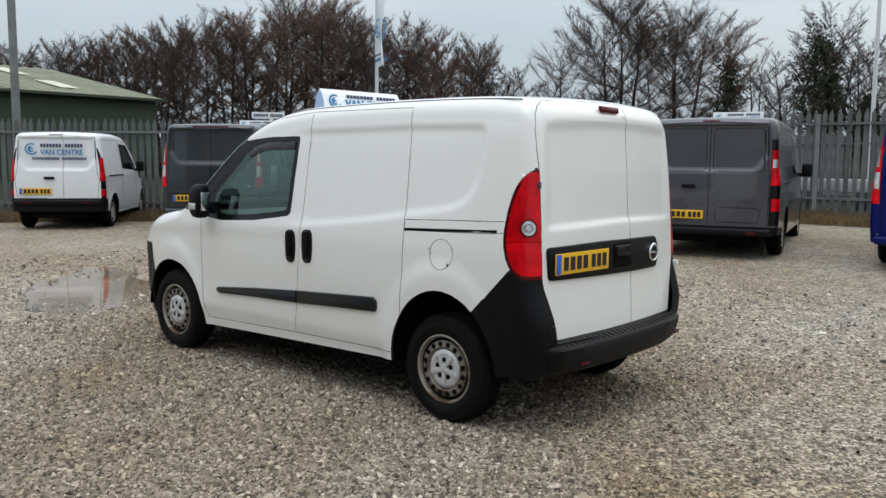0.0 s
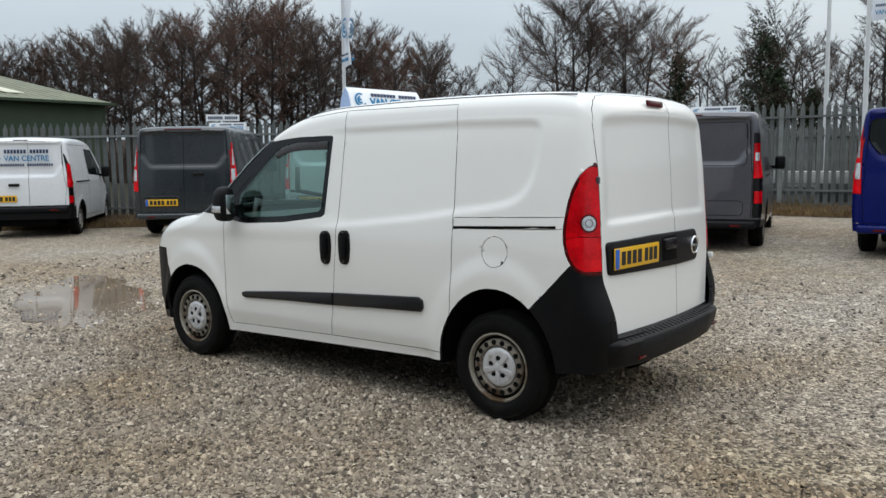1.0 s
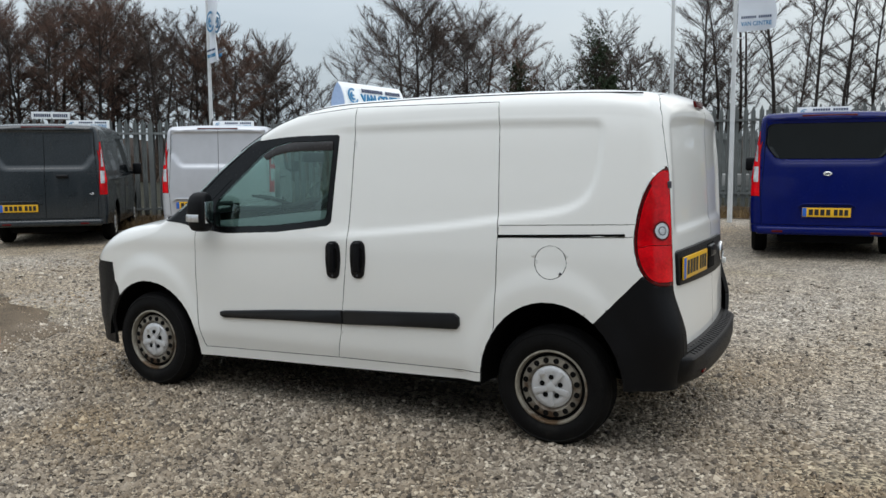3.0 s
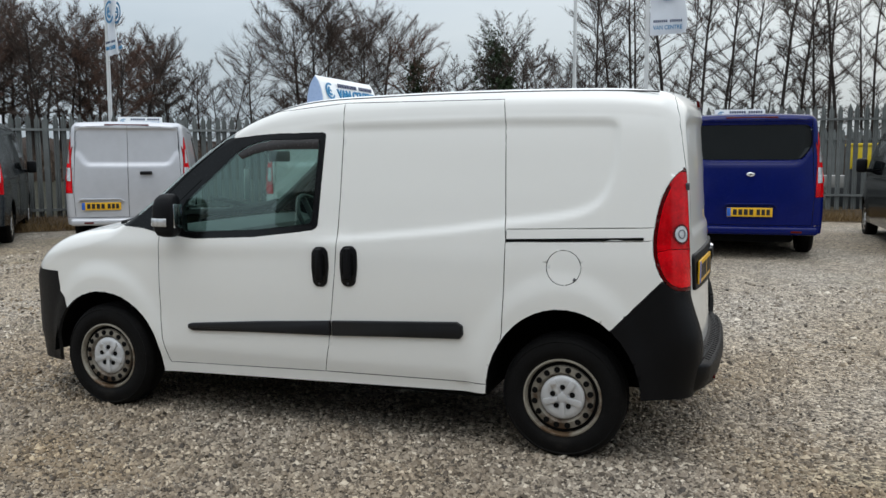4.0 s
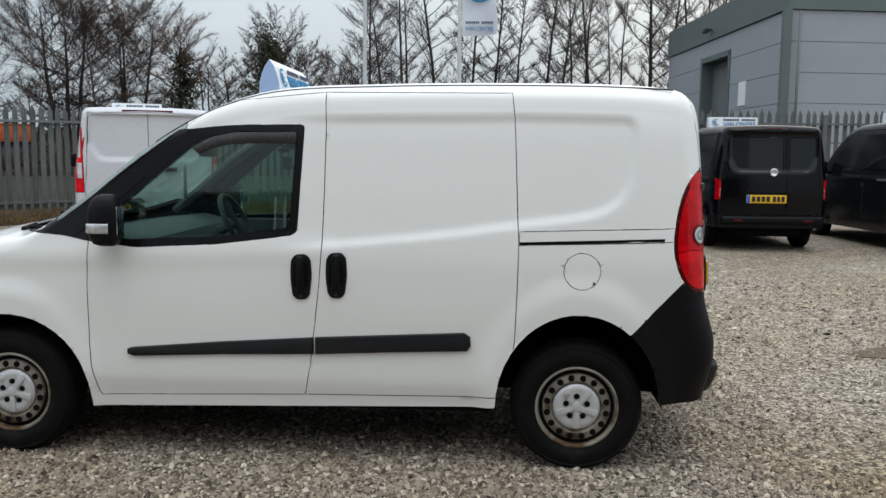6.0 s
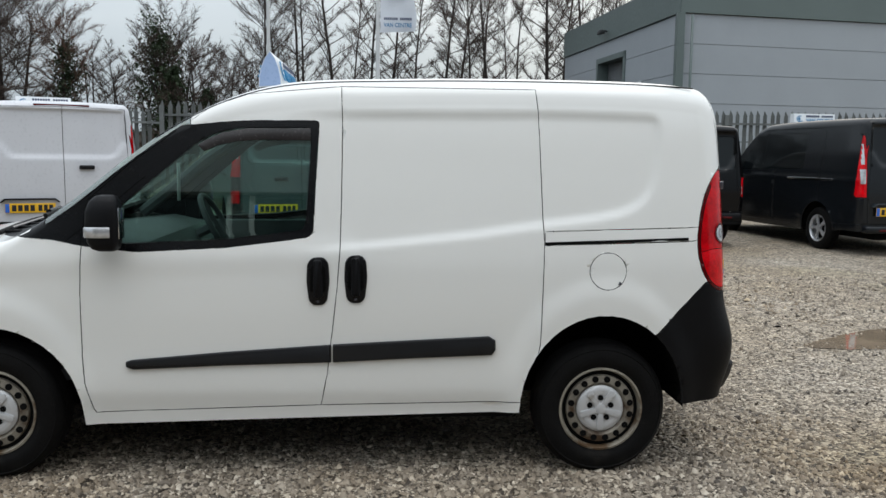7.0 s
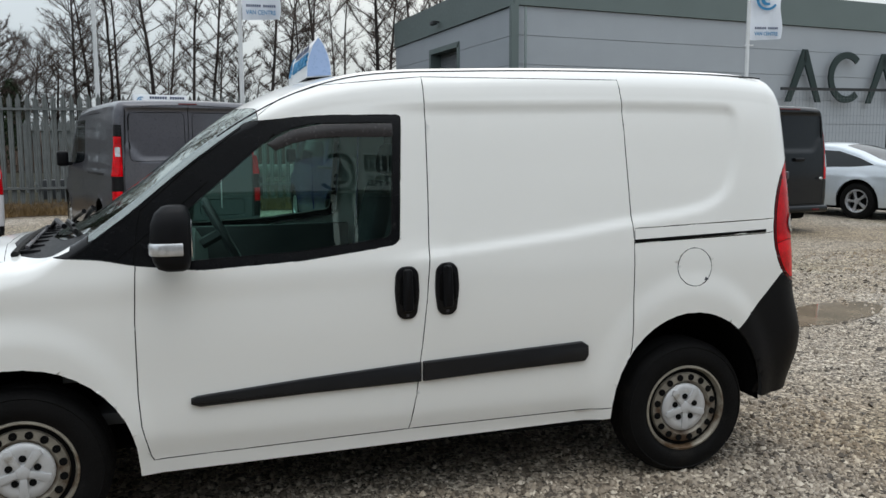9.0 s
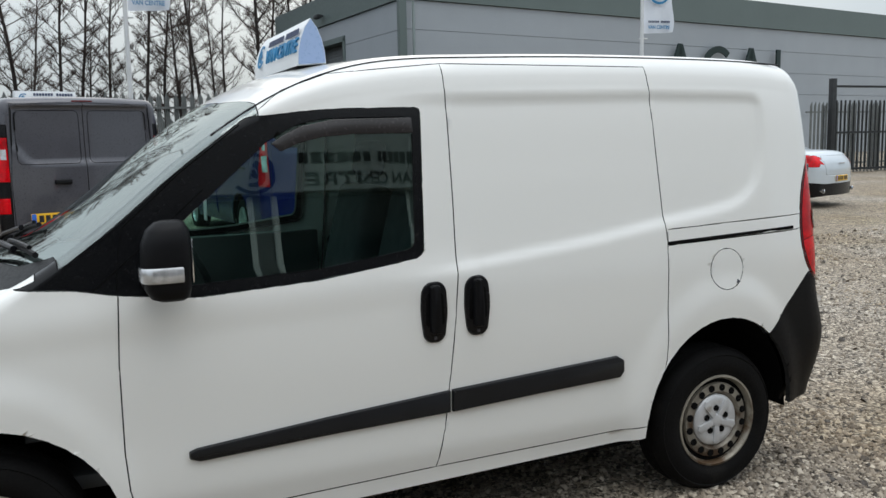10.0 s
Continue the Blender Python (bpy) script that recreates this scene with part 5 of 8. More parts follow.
def parked_van(name, label, m, paint, L, W, H, spec):
    """A parked panel van. It stands at the origin of m with its tail at x = 0 and its nose along +x."""
    m = Matrix.Translation((0, 0, rise(m.translation.y))) @ m
    v = thing(name, label, "van", m, group="parked vans")
    nose = spec.get("nose", 0.98)
    beltz = spec.get("belt", 1.16)
    lean = spec.get("lean", 0.06)
    xw, xb = L - spec.get("hood", 1.05), L - spec.get("hood", 1.05) - spec.get("screen", 0.95)
    top = Spline([(-0.1, H - 0.05), (0.25, H - 0.005), (1.2, H), (xb - 0.5, H - 0.02), (xb, H - 0.09), ((xb + xw) / 2, (H + nose) / 2 + 0.10), (xw, nose + 0.10), (L - 0.5, nose), (L - 0.2, nose - 0.12), (L, nose - 0.32)])
    wid = Spline([(0.2, W * 0.955), (0.4, W * 0.985), (0.75, W), (beltz, W * 0.985), (beltz + 0.15, W * 0.965), (H - 0.15, W * spec.get("tumble", 0.885)), (H, W * 0.86)])
    plan = Spline([(-0.1, 0.975), (0.5, 1.0), (L - 1.2, 1.0), (L - 0.6, 0.96), (L - 0.25, 0.88), (L, 0.74)])
    wx = (spec.get("rear_axle", 1.0), spec.get("rear_axle", 1.0) + spec.get("wheelbase", 2.93))
    rw = spec.get("wheel_r", 0.335)

    def relief(x, z):
        d = 0.0
        for cx in wx:
            d += 0.018 * (1 - smooth(math.hypot((x - cx) / 0.56, (z - rw) / 0.50), 0.82, 1.0))
        d += 0.010 * (1 - smooth(abs(z - beltz + 0.10), 0.0, 0.07))
        return d

    def dish(y, z):
        lowz = spec.get("dish_low", beltz) + 0.20 * smooth(abs(y), W * 0.55, W * 0.80) ** 2
        return 0.032 * smooth(z, lowz, lowz + 0.055) * (1 - smooth(z, H - 0.15, H - 0.11)) * (1 - smooth(abs(y), W * 0.74, W * 0.85))

    sh = Shell(0.0, L, top, wid, lambda x: 0.36 - 0.08 * smooth(x, 0.3, 1.0), lambda x, z: plan(x), step=0.09, corner=0.11, tail_r=0.09, nose_r=0.2, bow=0.04, nose_bow=0.15, relief=relief, side_n=48, top_n=8,
               lean=lambda z: lean * smooth(z, 0.8, H), rear_relief=dish, cap_n=44)
    lp = spec["lamp"]                                     # z0, z1, inner y at the bottom and top, how far it wraps on to the side
    for s in (1, -1):
        tag = "" if s > 0 else "|r"
        for cx in wx:
            sh.cut(arch(cx, rw + 0.075, rw + 0.085, 0.0, 14, rw), "arch", "side", s)
        fw = spec.get("front_window", (xb - 0.62, xb + 0.45))
        sh.cut(rounded([(fw[0], beltz + 0.03), (fw[1] + 0.10, beltz - 0.02), (fw[1] + 0.12, beltz + 0.10), (xb + 0.02, H - 0.24), (fw[0], H - 0.22)], 0.04, 3), "side_window" + tag, "side", s)
        for a, b2 in spec.get("windows", ()):
            sh.cut(rounded([(a, beltz + 0.05), (b2, beltz + 0.04), (b2, H - 0.22), (a, H - 0.22)], 0.06, 3), "load_window" + tag, "side", s)
        sh.cut([(fw[0] - 0.06, 0.36), (fw[0] - 0.06, H - 0.15), (xb + 0.05, H - 0.15), (fw[1] + 0.18, beltz + 0.05), (fw[1] + 0.18, 0.36)], "front_door" + tag, "side", s, ["body"])
        sd = spec.get("slide", 1.25)
        sh.cut([(fw[0] - 0.065 - sd, 0.36), (fw[0] - 0.065 - sd, H - 0.15), (fw[0] - 0.065, H - 0.15), (fw[0] - 0.065, 0.36)], "side_door" + tag, "side", s, ["body"])
        sh.cut(rounded([(-0.3, lp[0] - 0.03), (lp[4], lp[0]), (lp[4] * 0.75, (lp[0] + lp[1]) / 2), (lp[4] * 0.45, lp[1] - 0.05), (0.06, lp[1]), (-0.3, lp[1])], 0.02, 2), "tail_lamp" + tag, "side", s, ymin=W * 0.83)
        sh.cut([(s * lp[2], lp[0] - 0.02), (s * lp[3], lp[1]), (s * W * 1.1, lp[1]), (s * W * 1.1, lp[0] - 0.02)], "tail_lamp" + tag, "rear", 1, ["body"])
        if spec.get("pillar"):
            z0, z1, yi, wrap = spec["pillar"]
            sh.cut([(-0.3, z0), (wrap + 0.04, z0), (wrap, (z0 + z1) / 2), (wrap * 0.5, z1), (-0.3, z1)], "lamp_pillar" + tag, "side", s, ["body"], ymin=W * 0.83)
            sh.cut([(s * yi, z0), (s * yi, z1), (s * W * 1.1, z1), (s * W * 1.1, z0)], "lamp_pillar" + tag, "rear", 1, ["body"])
        if spec.get("low_lamp"):
            z0, z1, yi, wrap = spec["low_lamp"]
            sh.cut([(-0.3, z0), (wrap, z0), (wrap * 0.7, z1), (-0.3, z1)], "low_lamp" + tag, "side", s, ["body", "lamp_pillar" + tag] if spec.get("pillar") else ["body"], ymin=W * 0.83)
            sh.cut([(s * yi, z0), (s * yi, z1), (s * W * 1.1, z1), (s * W * 1.1, z0)], "low_lamp" + tag, "rear", 1, ["body", "lamp_pillar" + tag] if spec.get("pillar") else ["body"])
    zb, sp, de = spec.get("bumper", 0.62), spec.get("split", 0.0), spec.get("door_edge", 0.80) * W
    dw = [(W * 0.80, H - 0.10), (de, H - 0.20), (de + 0.02, (lp[0] + lp[1]) / 2), (lp[2] - 0.012, lp[0]), (de + 0.03, zb)]
    if spec.get("tailgate"):
        sh.cut([(-y, z) for y, z in dw[::-1]] + dw, "tailgate", "rear", 1, ["body"])
    else:
        sh.cut(dw + [(sp, zb), (sp, H - 0.085)], "rear_door", "rear", 1, ["body"])
        sh.cut([(sp, H - 0.085), (sp, zb)] + [(-y, z) for y, z in dw[::-1]], "rear_door|r", "rear", 1, ["body"])
    if spec.get("rear_glass"):
        gz, gy = spec.get("glass_low", beltz + 0.02), W * 0.78
        if spec.get("tailgate"):
            sh.cut(rounded([(gy, H - 0.17), (gy + 0.02, gz + 0.18), (gy - 0.12, gz), (-gy + 0.12, gz), (-gy - 0.02, gz + 0.18), (-gy, H - 0.17)], 0.08, 4), "rear_window", "rear")
        else:
            for y0, y1 in ((sp + 0.05, gy), (-gy, sp - 0.05)):
                sh.cut(rounded([(y0, gz), (y1, gz), (y1, H - 0.20), (y0, H - 0.20)], 0.06, 3), "rear_window", "rear")
    for k, (y0, y1, z0, z1) in enumerate(spec.get("fields", ())):
        sh.cut(rounded([(y0, z0), (y1, z0), (y1, z1), (y0, z1)], 0.07, 4), "door_field|%d" % k, "rear", 1, ["rear_door", "rear_door|r"])
    sh.cut([(-2, 0.1), (-2, zb), (2, zb), (2, 0.1)], "rear_bumper", "rear", 1, ["body"])
    for s in (1, -1):
        sh.cut([(-0.3, 0.1), (-0.3, zb), (wx[0] - rw - 0.1, zb - 0.02), (wx[0] - rw - 0.1, 0.1)], "rear_bumper", "side", s, ["body"])
    sh.cut([(xb + 0.02, -2), (xb + 0.06, 0), (xb + 0.02, 2), (xw - 0.03, 2), (xw + 0.04, 0), (xw - 0.03, -2)], "windscreen", "top", zmin=nose)
    P = sh.panels(gap=0.004, skip=("arch",))
    bump_mat = spec.get("bumper_mat", PLASTIC)
    looks = {"side_window": PRIVACY, "load_window": PRIVACY, "rear_window": PRIVACY, "windscreen": PRIVACY, "tail_lamp": RED, "low_lamp": RED, "lamp_pillar": PLASTIC_SM, "rear_bumper": bump_mat}
    names = {"tail_lamp": "red and clear tail lamp", "side_window": "dark side glass", "load_window": "dark side glass", "rear_window": "dark rear glass"}
    made = {}
    for key, b in P.items():
        base = key.split("|")[0]
        made[key] = part(base, b, looks.get(base, paint), v, names.get(base, ""))
        made[key].data.materials.append(GAP)
    # clear bands in the tail lamps
    for s in (1, -1):
        lamp_o = made.get("tail_lamp" if s > 0 else "tail_lamp|r")
        if lamp_o is None:
            continue
        tree = BVHTree.FromPolygons([q.co[:] for q in lamp_o.data.vertices], [q.vertices[:] for q in lamp_o.data.polygons])
        for k0, k1, u0, u1, mt in spec.get("bands", ()):
            b = bmesh.new()
            g = []
            for j in range(6):
                z = lp[0] + (lp[1] - lp[0]) * (k0 + (k1 - k0) * j / 5)
                row = []
                for i in range(5):
                    y = W * (u0 + (u1 - u0) * i / 4)
                    hit, nrm, _, _ = tree.ray_cast(Vector((-2, s * y, z)), Vector((1, 0, 0)))
                    row.append(b.verts.new(hit + Vector((-0.004, s * 0.003, 0))) if hit is not None and hit.x < 0.4 else None)
                g.append(row)
            for j in range(5):
                for i in range(4):
                    q = (g[j][i], g[j][i + 1], g[j + 1][i + 1], g[j + 1][i])
                    if None not in q:
                        b.faces.new(q)
            if len(b.faces):
                bmesh.ops.recalc_face_normals(b, faces=b.faces)
                part("lamp_band", b, mt, lamp_o, "clear lamp band" if mt is CLEAR else "")
            else:
                b.free()
    # bumper, plate, handle, lamps, badge
    bx = part("bumper_beam", box(-0.06, 0.10, -W * 0.90, W * 0.90, zb - 0.13, zb - 0.02, 0.035, 3), bump_mat, v)
    for s in (1, -1):
        part("reflector", box(-0.066, -0.055, s * W * 0.62 - 0.07, s * W * 0.62 + 0.07, zb - 0.10, zb - 0.07, 0.003), RED_D, bx, "small red reflector")
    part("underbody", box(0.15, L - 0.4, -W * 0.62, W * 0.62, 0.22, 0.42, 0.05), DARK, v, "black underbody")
    py, pz = spec.get("plate", (0.28, 0.80))
    xr = -0.022 + (0.04 * (py / 0.85) ** 2)
    number_plate(v, py - 0.30, py + 0.30, pz - 0.062, pz + 0.062, xr)
    if spec.get("plate_hood", True):
        part("plate_hood", prism(rounded([(py - 0.36, pz + 0.075), (py - 0.30, pz + 0.125), (py + 0.30, pz + 0.125), (py + 0.36, pz + 0.075), (py + 0.34, pz + 0.07), (py + 0.29, pz + 0.105), (py - 0.29, pz + 0.105), (py - 0.34, pz + 0.07)], 0.008, 2), 0.03, -0.035, "x", 0.004), spec.get("hood_mat", paint), v)
    for hy, hz in spec.get("handles", ()):
        h = part("door_handle", box(-0.035, 0.02, hy - 0.095, hy + 0.095, hz - 0.028, hz + 0.028, 0.014, 3), spec.get("handle_mat", PLASTIC_SM), v)
    xtop = lean + 0.045
    part("high_brake_lamp", box(xtop - 0.035, xtop + 0.03, -spec.get("brake_w", 0.30), spec.get("brake_w", 0.30), H - 0.085, H - 0.055, 0.008), RED_D, v, "dark red high brake lamp")
    if spec.get("badge"):
        by, bz, br = spec["badge"]
        part("round_badge", lathe([(br, 0.0), (br, 0.008), (br * 0.8, 0.012), (br * 0.7, 0.008), (0.0005, 0.008)], 24, m=pose(-0.012 + lean * smooth(bz, 0.8, H) * 1.0, by, bz, 0, -90, 0) @ Matrix.Diagonal((spec.get("badge_sq", 1.0), 1, 1, 1))), CHROME, v, "chrome badge")
    for s in (1, -1):
        xm = spec.get("front_window", (xb - 0.62, xb + 0.45))[1] + 0.02
        mb = box(xm - 0.02, xm + 0.10, min(s * (W + 0.03), s * (W + 0.20)), max(s * (W + 0.03), s * (W + 0.20)), beltz - 0.05, beltz + 0.19, 0.04, 3)
        part("door_mirror", mb, PLASTIC, v, "black door mirror")
        part("mirror_arm", box(xm + 0.02, xm + 0.08, min(s * (W - 0.06), s * (W + 0.10)), max(s * (W - 0.06), s * (W + 0.10)), beltz - 0.04, beltz + 0.02, 0.01), PLASTIC, v)
        if spec.get("rail", True):
            a, b2 = wx[0] - 0.35, wx[0] + 0.85
            part("door_rail", box(a, b2, min(s * (W - 0.02), s * (W + 0.010)), max(s * (W - 0.02), s * (W + 0.010)), beltz - 0.115, beltz - 0.085, 0.004), spec.get("rail_mat", GAP), v, "slim side rail")
        for cx in wx:
            adopt(spec.get("wheel", SMALL_WHEEL), v, pose(cx, s * (W - 0.125), rw, 0, 0, 0 if s > 0 else 180) @ Matrix.Scale(rw / 0.312, 4))
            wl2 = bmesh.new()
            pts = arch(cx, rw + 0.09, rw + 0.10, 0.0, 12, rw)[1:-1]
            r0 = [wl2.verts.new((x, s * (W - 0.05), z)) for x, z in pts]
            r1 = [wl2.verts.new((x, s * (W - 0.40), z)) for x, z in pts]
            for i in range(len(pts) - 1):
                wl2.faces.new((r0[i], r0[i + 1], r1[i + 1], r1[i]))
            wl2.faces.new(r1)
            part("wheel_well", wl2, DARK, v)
    if spec.get("sign", True):
        sx = spec.get("sign_x", 1.6)
        roof_board(m @ Matrix.Translation((sx, spec.get("sign_y", 0.0), top(sx) - 0.012)), "white wedge roof sign with blue lettering on a parked van", spec.get("sign_w", 0.77))
    return v


SLIM = dict(lamp=(0.88, 1.76, 0.85, 0.865, 0.17), bands=((0.20, 0.44, 0.885, 0.95, CLEAR), (0.52, 0.94, 0.90, 0.935, CLEAR)))
CUSTOM = dict(SLIM, plate=(0.42, 0.65), handles=((-0.28, 1.18),), brake_w=0.34, bumper=0.47, belt=1.20, dish_low=1.29, wheelbase=2.93, rear_axle=1.03, badge=(-0.74, 0.88, 0.035), badge_sq=0.5)
parked_van("parked_van", "dark grey panel van with twin rear doors parked at the fence", pose(11.0, -4.95, 0, 0, 0, -50), GREY_D, 4.97, 0.985, 2.075, dict(CUSTOM, bumper_mat=GREY_D, sign_x=2.4, sign_y=-0.35, windows=((1.9, 2.9),)))
parked_van("parked_van", "silver panel van with twin rear doors parked at the fence", pose(8.6, -6.5, 0, 0, 0, -57), SILVER, 4.97, 0.985, 2.02, dict(CUSTOM, bumper_mat=SILVER, sign_x=2.2, sign_y=0.0))
parked_van("parked_van", "white panel van with black rear strip parked at the fence", pose(5.25, -7.0, 0, 0, 0, -66), WHITE3, 4.97, 0.985, 2.06, dict(CUSTOM, hood_mat=PLASTIC, sign_x=2.3, sign_y=0.1))
parked_van("parked_van", "deep blue minibus with a dark glazed tailgate parked at the fence", pose(-0.88, -7.7, 0, 0, 0, -85), BLUE, 4.97, 0.985, 2.02, dict(CUSTOM, bumper_mat=BLUE, tailgate=True, rear_glass=True, plate=(0.0, 0.65), handles=(), glass_low=1.37, badge=(0.0, 1.17, 0.055), windows=((1.5, 2.7), (0.45, 1.35)), wheel=ALLOY_WHEEL, sign_x=2.2, sign_y=0.0))
parked_van("parked_van", "near-black panel van with chrome side rail parked at the fence", pose(-6.80, -7.40, 0, 0, 0, -84), GREY_K, 4.97, 0.985, 2.04, dict(CUSTOM, bumper_mat=GREY_K, windows=((1.5, 2.7),), wheel=ALLOY_WHEEL, rail_mat=CHROME, hood_mat=GREY_D, sign_x=2.5, sign_y=0.2))
parked_van("parked_van", "mid-grey panel van with pressed rear doors parked at the fence", pose(2.18, -7.4, 0, 0, 0, -75), GREY_M, 5.0, 0.972, 2.035, dict(lamp=(1.08, 1.56, 0.83, 0.83, 0.10), bands=((0.48, 0.72, 0.875, 0.93, CLEAR),), pillar=(0.50, 1.70, 0.83, 0.05), low_lamp=(0.70, 0.88, 0.845, 0.09), dish_low=1.24, fields=((0.05, 0.74, 1.25, 1.86), (-0.74, -0.05, 1.25, 1.86), (-0.70, -0.10, 0.53, 0.74)), plate=(0.36, 0.63), handles=((0.28, 1.04),), handle_mat=PLASTIC, brake_w=0.12, bumper=0.47, belt=1.18, wheelbase=3.1, rear_axle=0.95, lean=0.03, tumble=0.92, plate_hood=False, sign_x=2.0, sign_y=-0.1, windows=((2.25, 3.05),)))
parked_van("parked_van", "black small van with asymmetric glazed rear doors parked at the fence", pose(-3.76, -8.35, 0, 0, 0, -88), BLACKP, 4.40, 0.845, 1.92, dict(lamp=(0.80, 1.10, 0.80, 0.80, 0.14), bands=((0.1, 0.30, 0.86, 0.92, CLEAR), (0.35, 0.5, 0.86, 0.92, CLEAR)), plate=(0.10, 0.80), handles=(), split=-0.20, rear_glass=True, badge=(0.0, 1.20, 0.06), brake_w=0.12, bumper=0.56, belt=1.18, wheelbase=2.72, rear_axle=0.82, wheel_r=0.31, windows=((1.35, 2.1),), hood=0.85, sign_x=1.5, sign_y=0.2, sign_w=0.8))
small = parked_van("parked_van", "white small van with sign-written rear doors parked at the fence", pose(13.7, -3.25, 0, 0, 0, -41), WHITE2, 4.10, 0.90, 1.93, dict(lamp=(0.98, 1.42, 0.80, 0.80, 0.11), bands=((0.14, 0.40, 0.84, 0.90, CLEAR), (0.55, 0.88, 0.84, 0.89, CLEAR)), pillar=(0.62, 1.78, 0.87, 0.14), low_lamp=(0.66, 0.80, 0.84, 0.10), rail_mat=GAP, plate=(0.40, 0.76), handles=((0.14, 1.02),), split=-0.12, brake_w=0.13, bumper=0.62, belt=1.16, wheelbase=2.70, rear_axle=0.72, wheel_r=0.31, hood=0.95, plate_hood=False, sign=False))
# writing on the small white van's rear doors
rf = Matrix(((0, 0, -1, 0), (-1, 0, 0, 0), (0, 1, 0, 0), (0, 0, 0, 1)))
words(small, Matrix.Translation((0.034, -0.10, 1.52)) @ rf, 0.80, 0.105)
name_bars(small, Matrix.Translation((0.042, -0.10, 1.655)) @ rf, 0.80, 0.07, 14)
swoosh(small, Matrix.Translation((0.040, 0.46, 1.585)) @ rf, 0.125)
name_bars(small, Matrix.Translation((0.028, -0.06, 1.40)) @ rf, 1.02, 0.05, 24)


def build_saloon(m):
    """The pale saloon with a coupe-like roof: lower body, glass house, lamps, wheels. Tail at x = 0, nose along +x."""
    c = thing("saloon_car", "pale silver saloon car with red tail lamps standing on gravel", "car", m)
    L, W = 5.26, 0.945
    top = Spline([(-0.1, 0.93), (0.15, 1.045), (0.5, 1.085), (0.9, 1.11), (1.4, 1.30), (1.9, 1.425), (2.5, 1.45), (3.0, 1.40), (3.5, 1.18), (3.8, 1.03), (4.5, 0.92), (5.1, 0.76), (5.26, 0.65)])
    wid = Spline([(0.2, W * 0.93), (0.4, W * 0.98), (0.62, W), (0.85, W * 0.985), (0.98, W * 0.94), (1.2, W * 0.82), (1.4, W * 0.70), (1.5, W * 0.66)])
    plan = Spline([(-0.1, 0.90), (0.4, 0.97), (1.0, 1.0), (4.1, 1.0), (4.8, 0.93), (5.26, 0.76)])
    wx, rw = (1.27, 4.30), 0.345

    def relief(x, z):
        d = 0.0
        for cx in wx:
            d += 0.02 * (1 - smooth(math.hypot((x - cx) / 0.55, (z - rw) / 0.52), 0.8, 1.0))
        return d + 0.008 * (1 - smooth(abs(z - 0.80), 0, 0.06))

    sh = Shell(0.0, L, top, wid, lambda x: 0.24, lambda x, z: plan(x), step=0.08, corner=0.08, tail_r=0.16, nose_r=0.22, bow=0.16, nose_bow=0.2, relief=relief, side_n=30, top_n=10, crown=0.04, cap_n=24, lean=lambda z: 0.05 * smooth(z, 0.7, 1.0))
    for s in (1, -1):
        tag = "" if s > 0 else "|r"
        for cx in wx:
            sh.cut(arch(cx, rw + 0.06, rw + 0.065, 0.0, 16, rw), "arch", "side", s)
        sh.cut(rounded([(1.00, 1.02), (1.35, 0.985), (2.2, 0.965), (3.35, 0.96), (3.30, 1.02), (2.85, 1.22), (2.3, 1.30), (1.75, 1.27), (1.3, 1.14)], 0.03, 3), "side_window" + tag, "side", s)
        sh.cut([(2.18, 0.30), (2.18, 1.36), (2.21, 1.36), (2.21, 0.30)], "gap_line", "side", s, ["body"])
        sh.cut(rounded([(-0.4, 0.985), (0.10, 0.985), (0.46, 1.01), (0.30, 0.945), (0.12, 0.83), (0.05, 0.775), (-0.4, 0.775)], 0.012, 2), "tail_lamp" + tag, "side", s, ["body"])
        sh.cut([(s * 0.64, 0.985), (s * 0.67, 0.84), (s * 0.72, 0.775), (s * 1.1, 0.775), (s * 1.1, 0.985)], "tail_lamp" + tag, "rear", 1, ["body"])
        sh.cut([(-0.4, 0.1), (-0.4, 0.47), (0.5, 0.44), (0.62, 0.30), (0.62, 0.1)], "diffuser", "side", s, ["body"])
    sh.cut([(-1, 0.1), (-1, 0.50), (-0.6, 0.46), (0.6, 0.46), (1, 0.50), (1, 0.1)], "diffuser", "rear", 1, ["body"])
    sh.cut(rounded([(-0.55, 0.62), (-0.58, 0.98), (0.58, 0.98), (0.55, 0.62)], 0.05, 3), "boot_lid", "rear", 1, ["body"])
    sh.cut(rounded([(0.92, -0.60), (0.86, 0.0), (0.92, 0.60), (1.75, 0.50), (1.80, 0.0), (1.75, -0.50)], 0.05, 2), "rear_window", "top", 1, ["body"], zmin=1.0)
    sh.cut([(2.95, -0.58), (2.90, 0), (2.95, 0.58), (3.68, 0.70), (3.75, 0.0), (3.68, -0.70)], "windscreen", "top", 1, ["body"], zmin=1.0)
    looks = {"side_window": PRIVACY, "rear_window": PRIVACY, "windscreen": PRIVACY, "tail_lamp": RED, "diffuser": PLASTIC_SM, "gap_line": GAP}
    for key, b in sh.panels(gap=0.003, skip=("arch",)).items():
        base = key.split("|")[0]
        part(base, b, looks.get(base, ICE), c, {"tail_lamp": "red tail lamp", "side_window": "dark side glass", "rear_window": "dark rear glass"}.get(base, "")).data.materials.append(GAP)
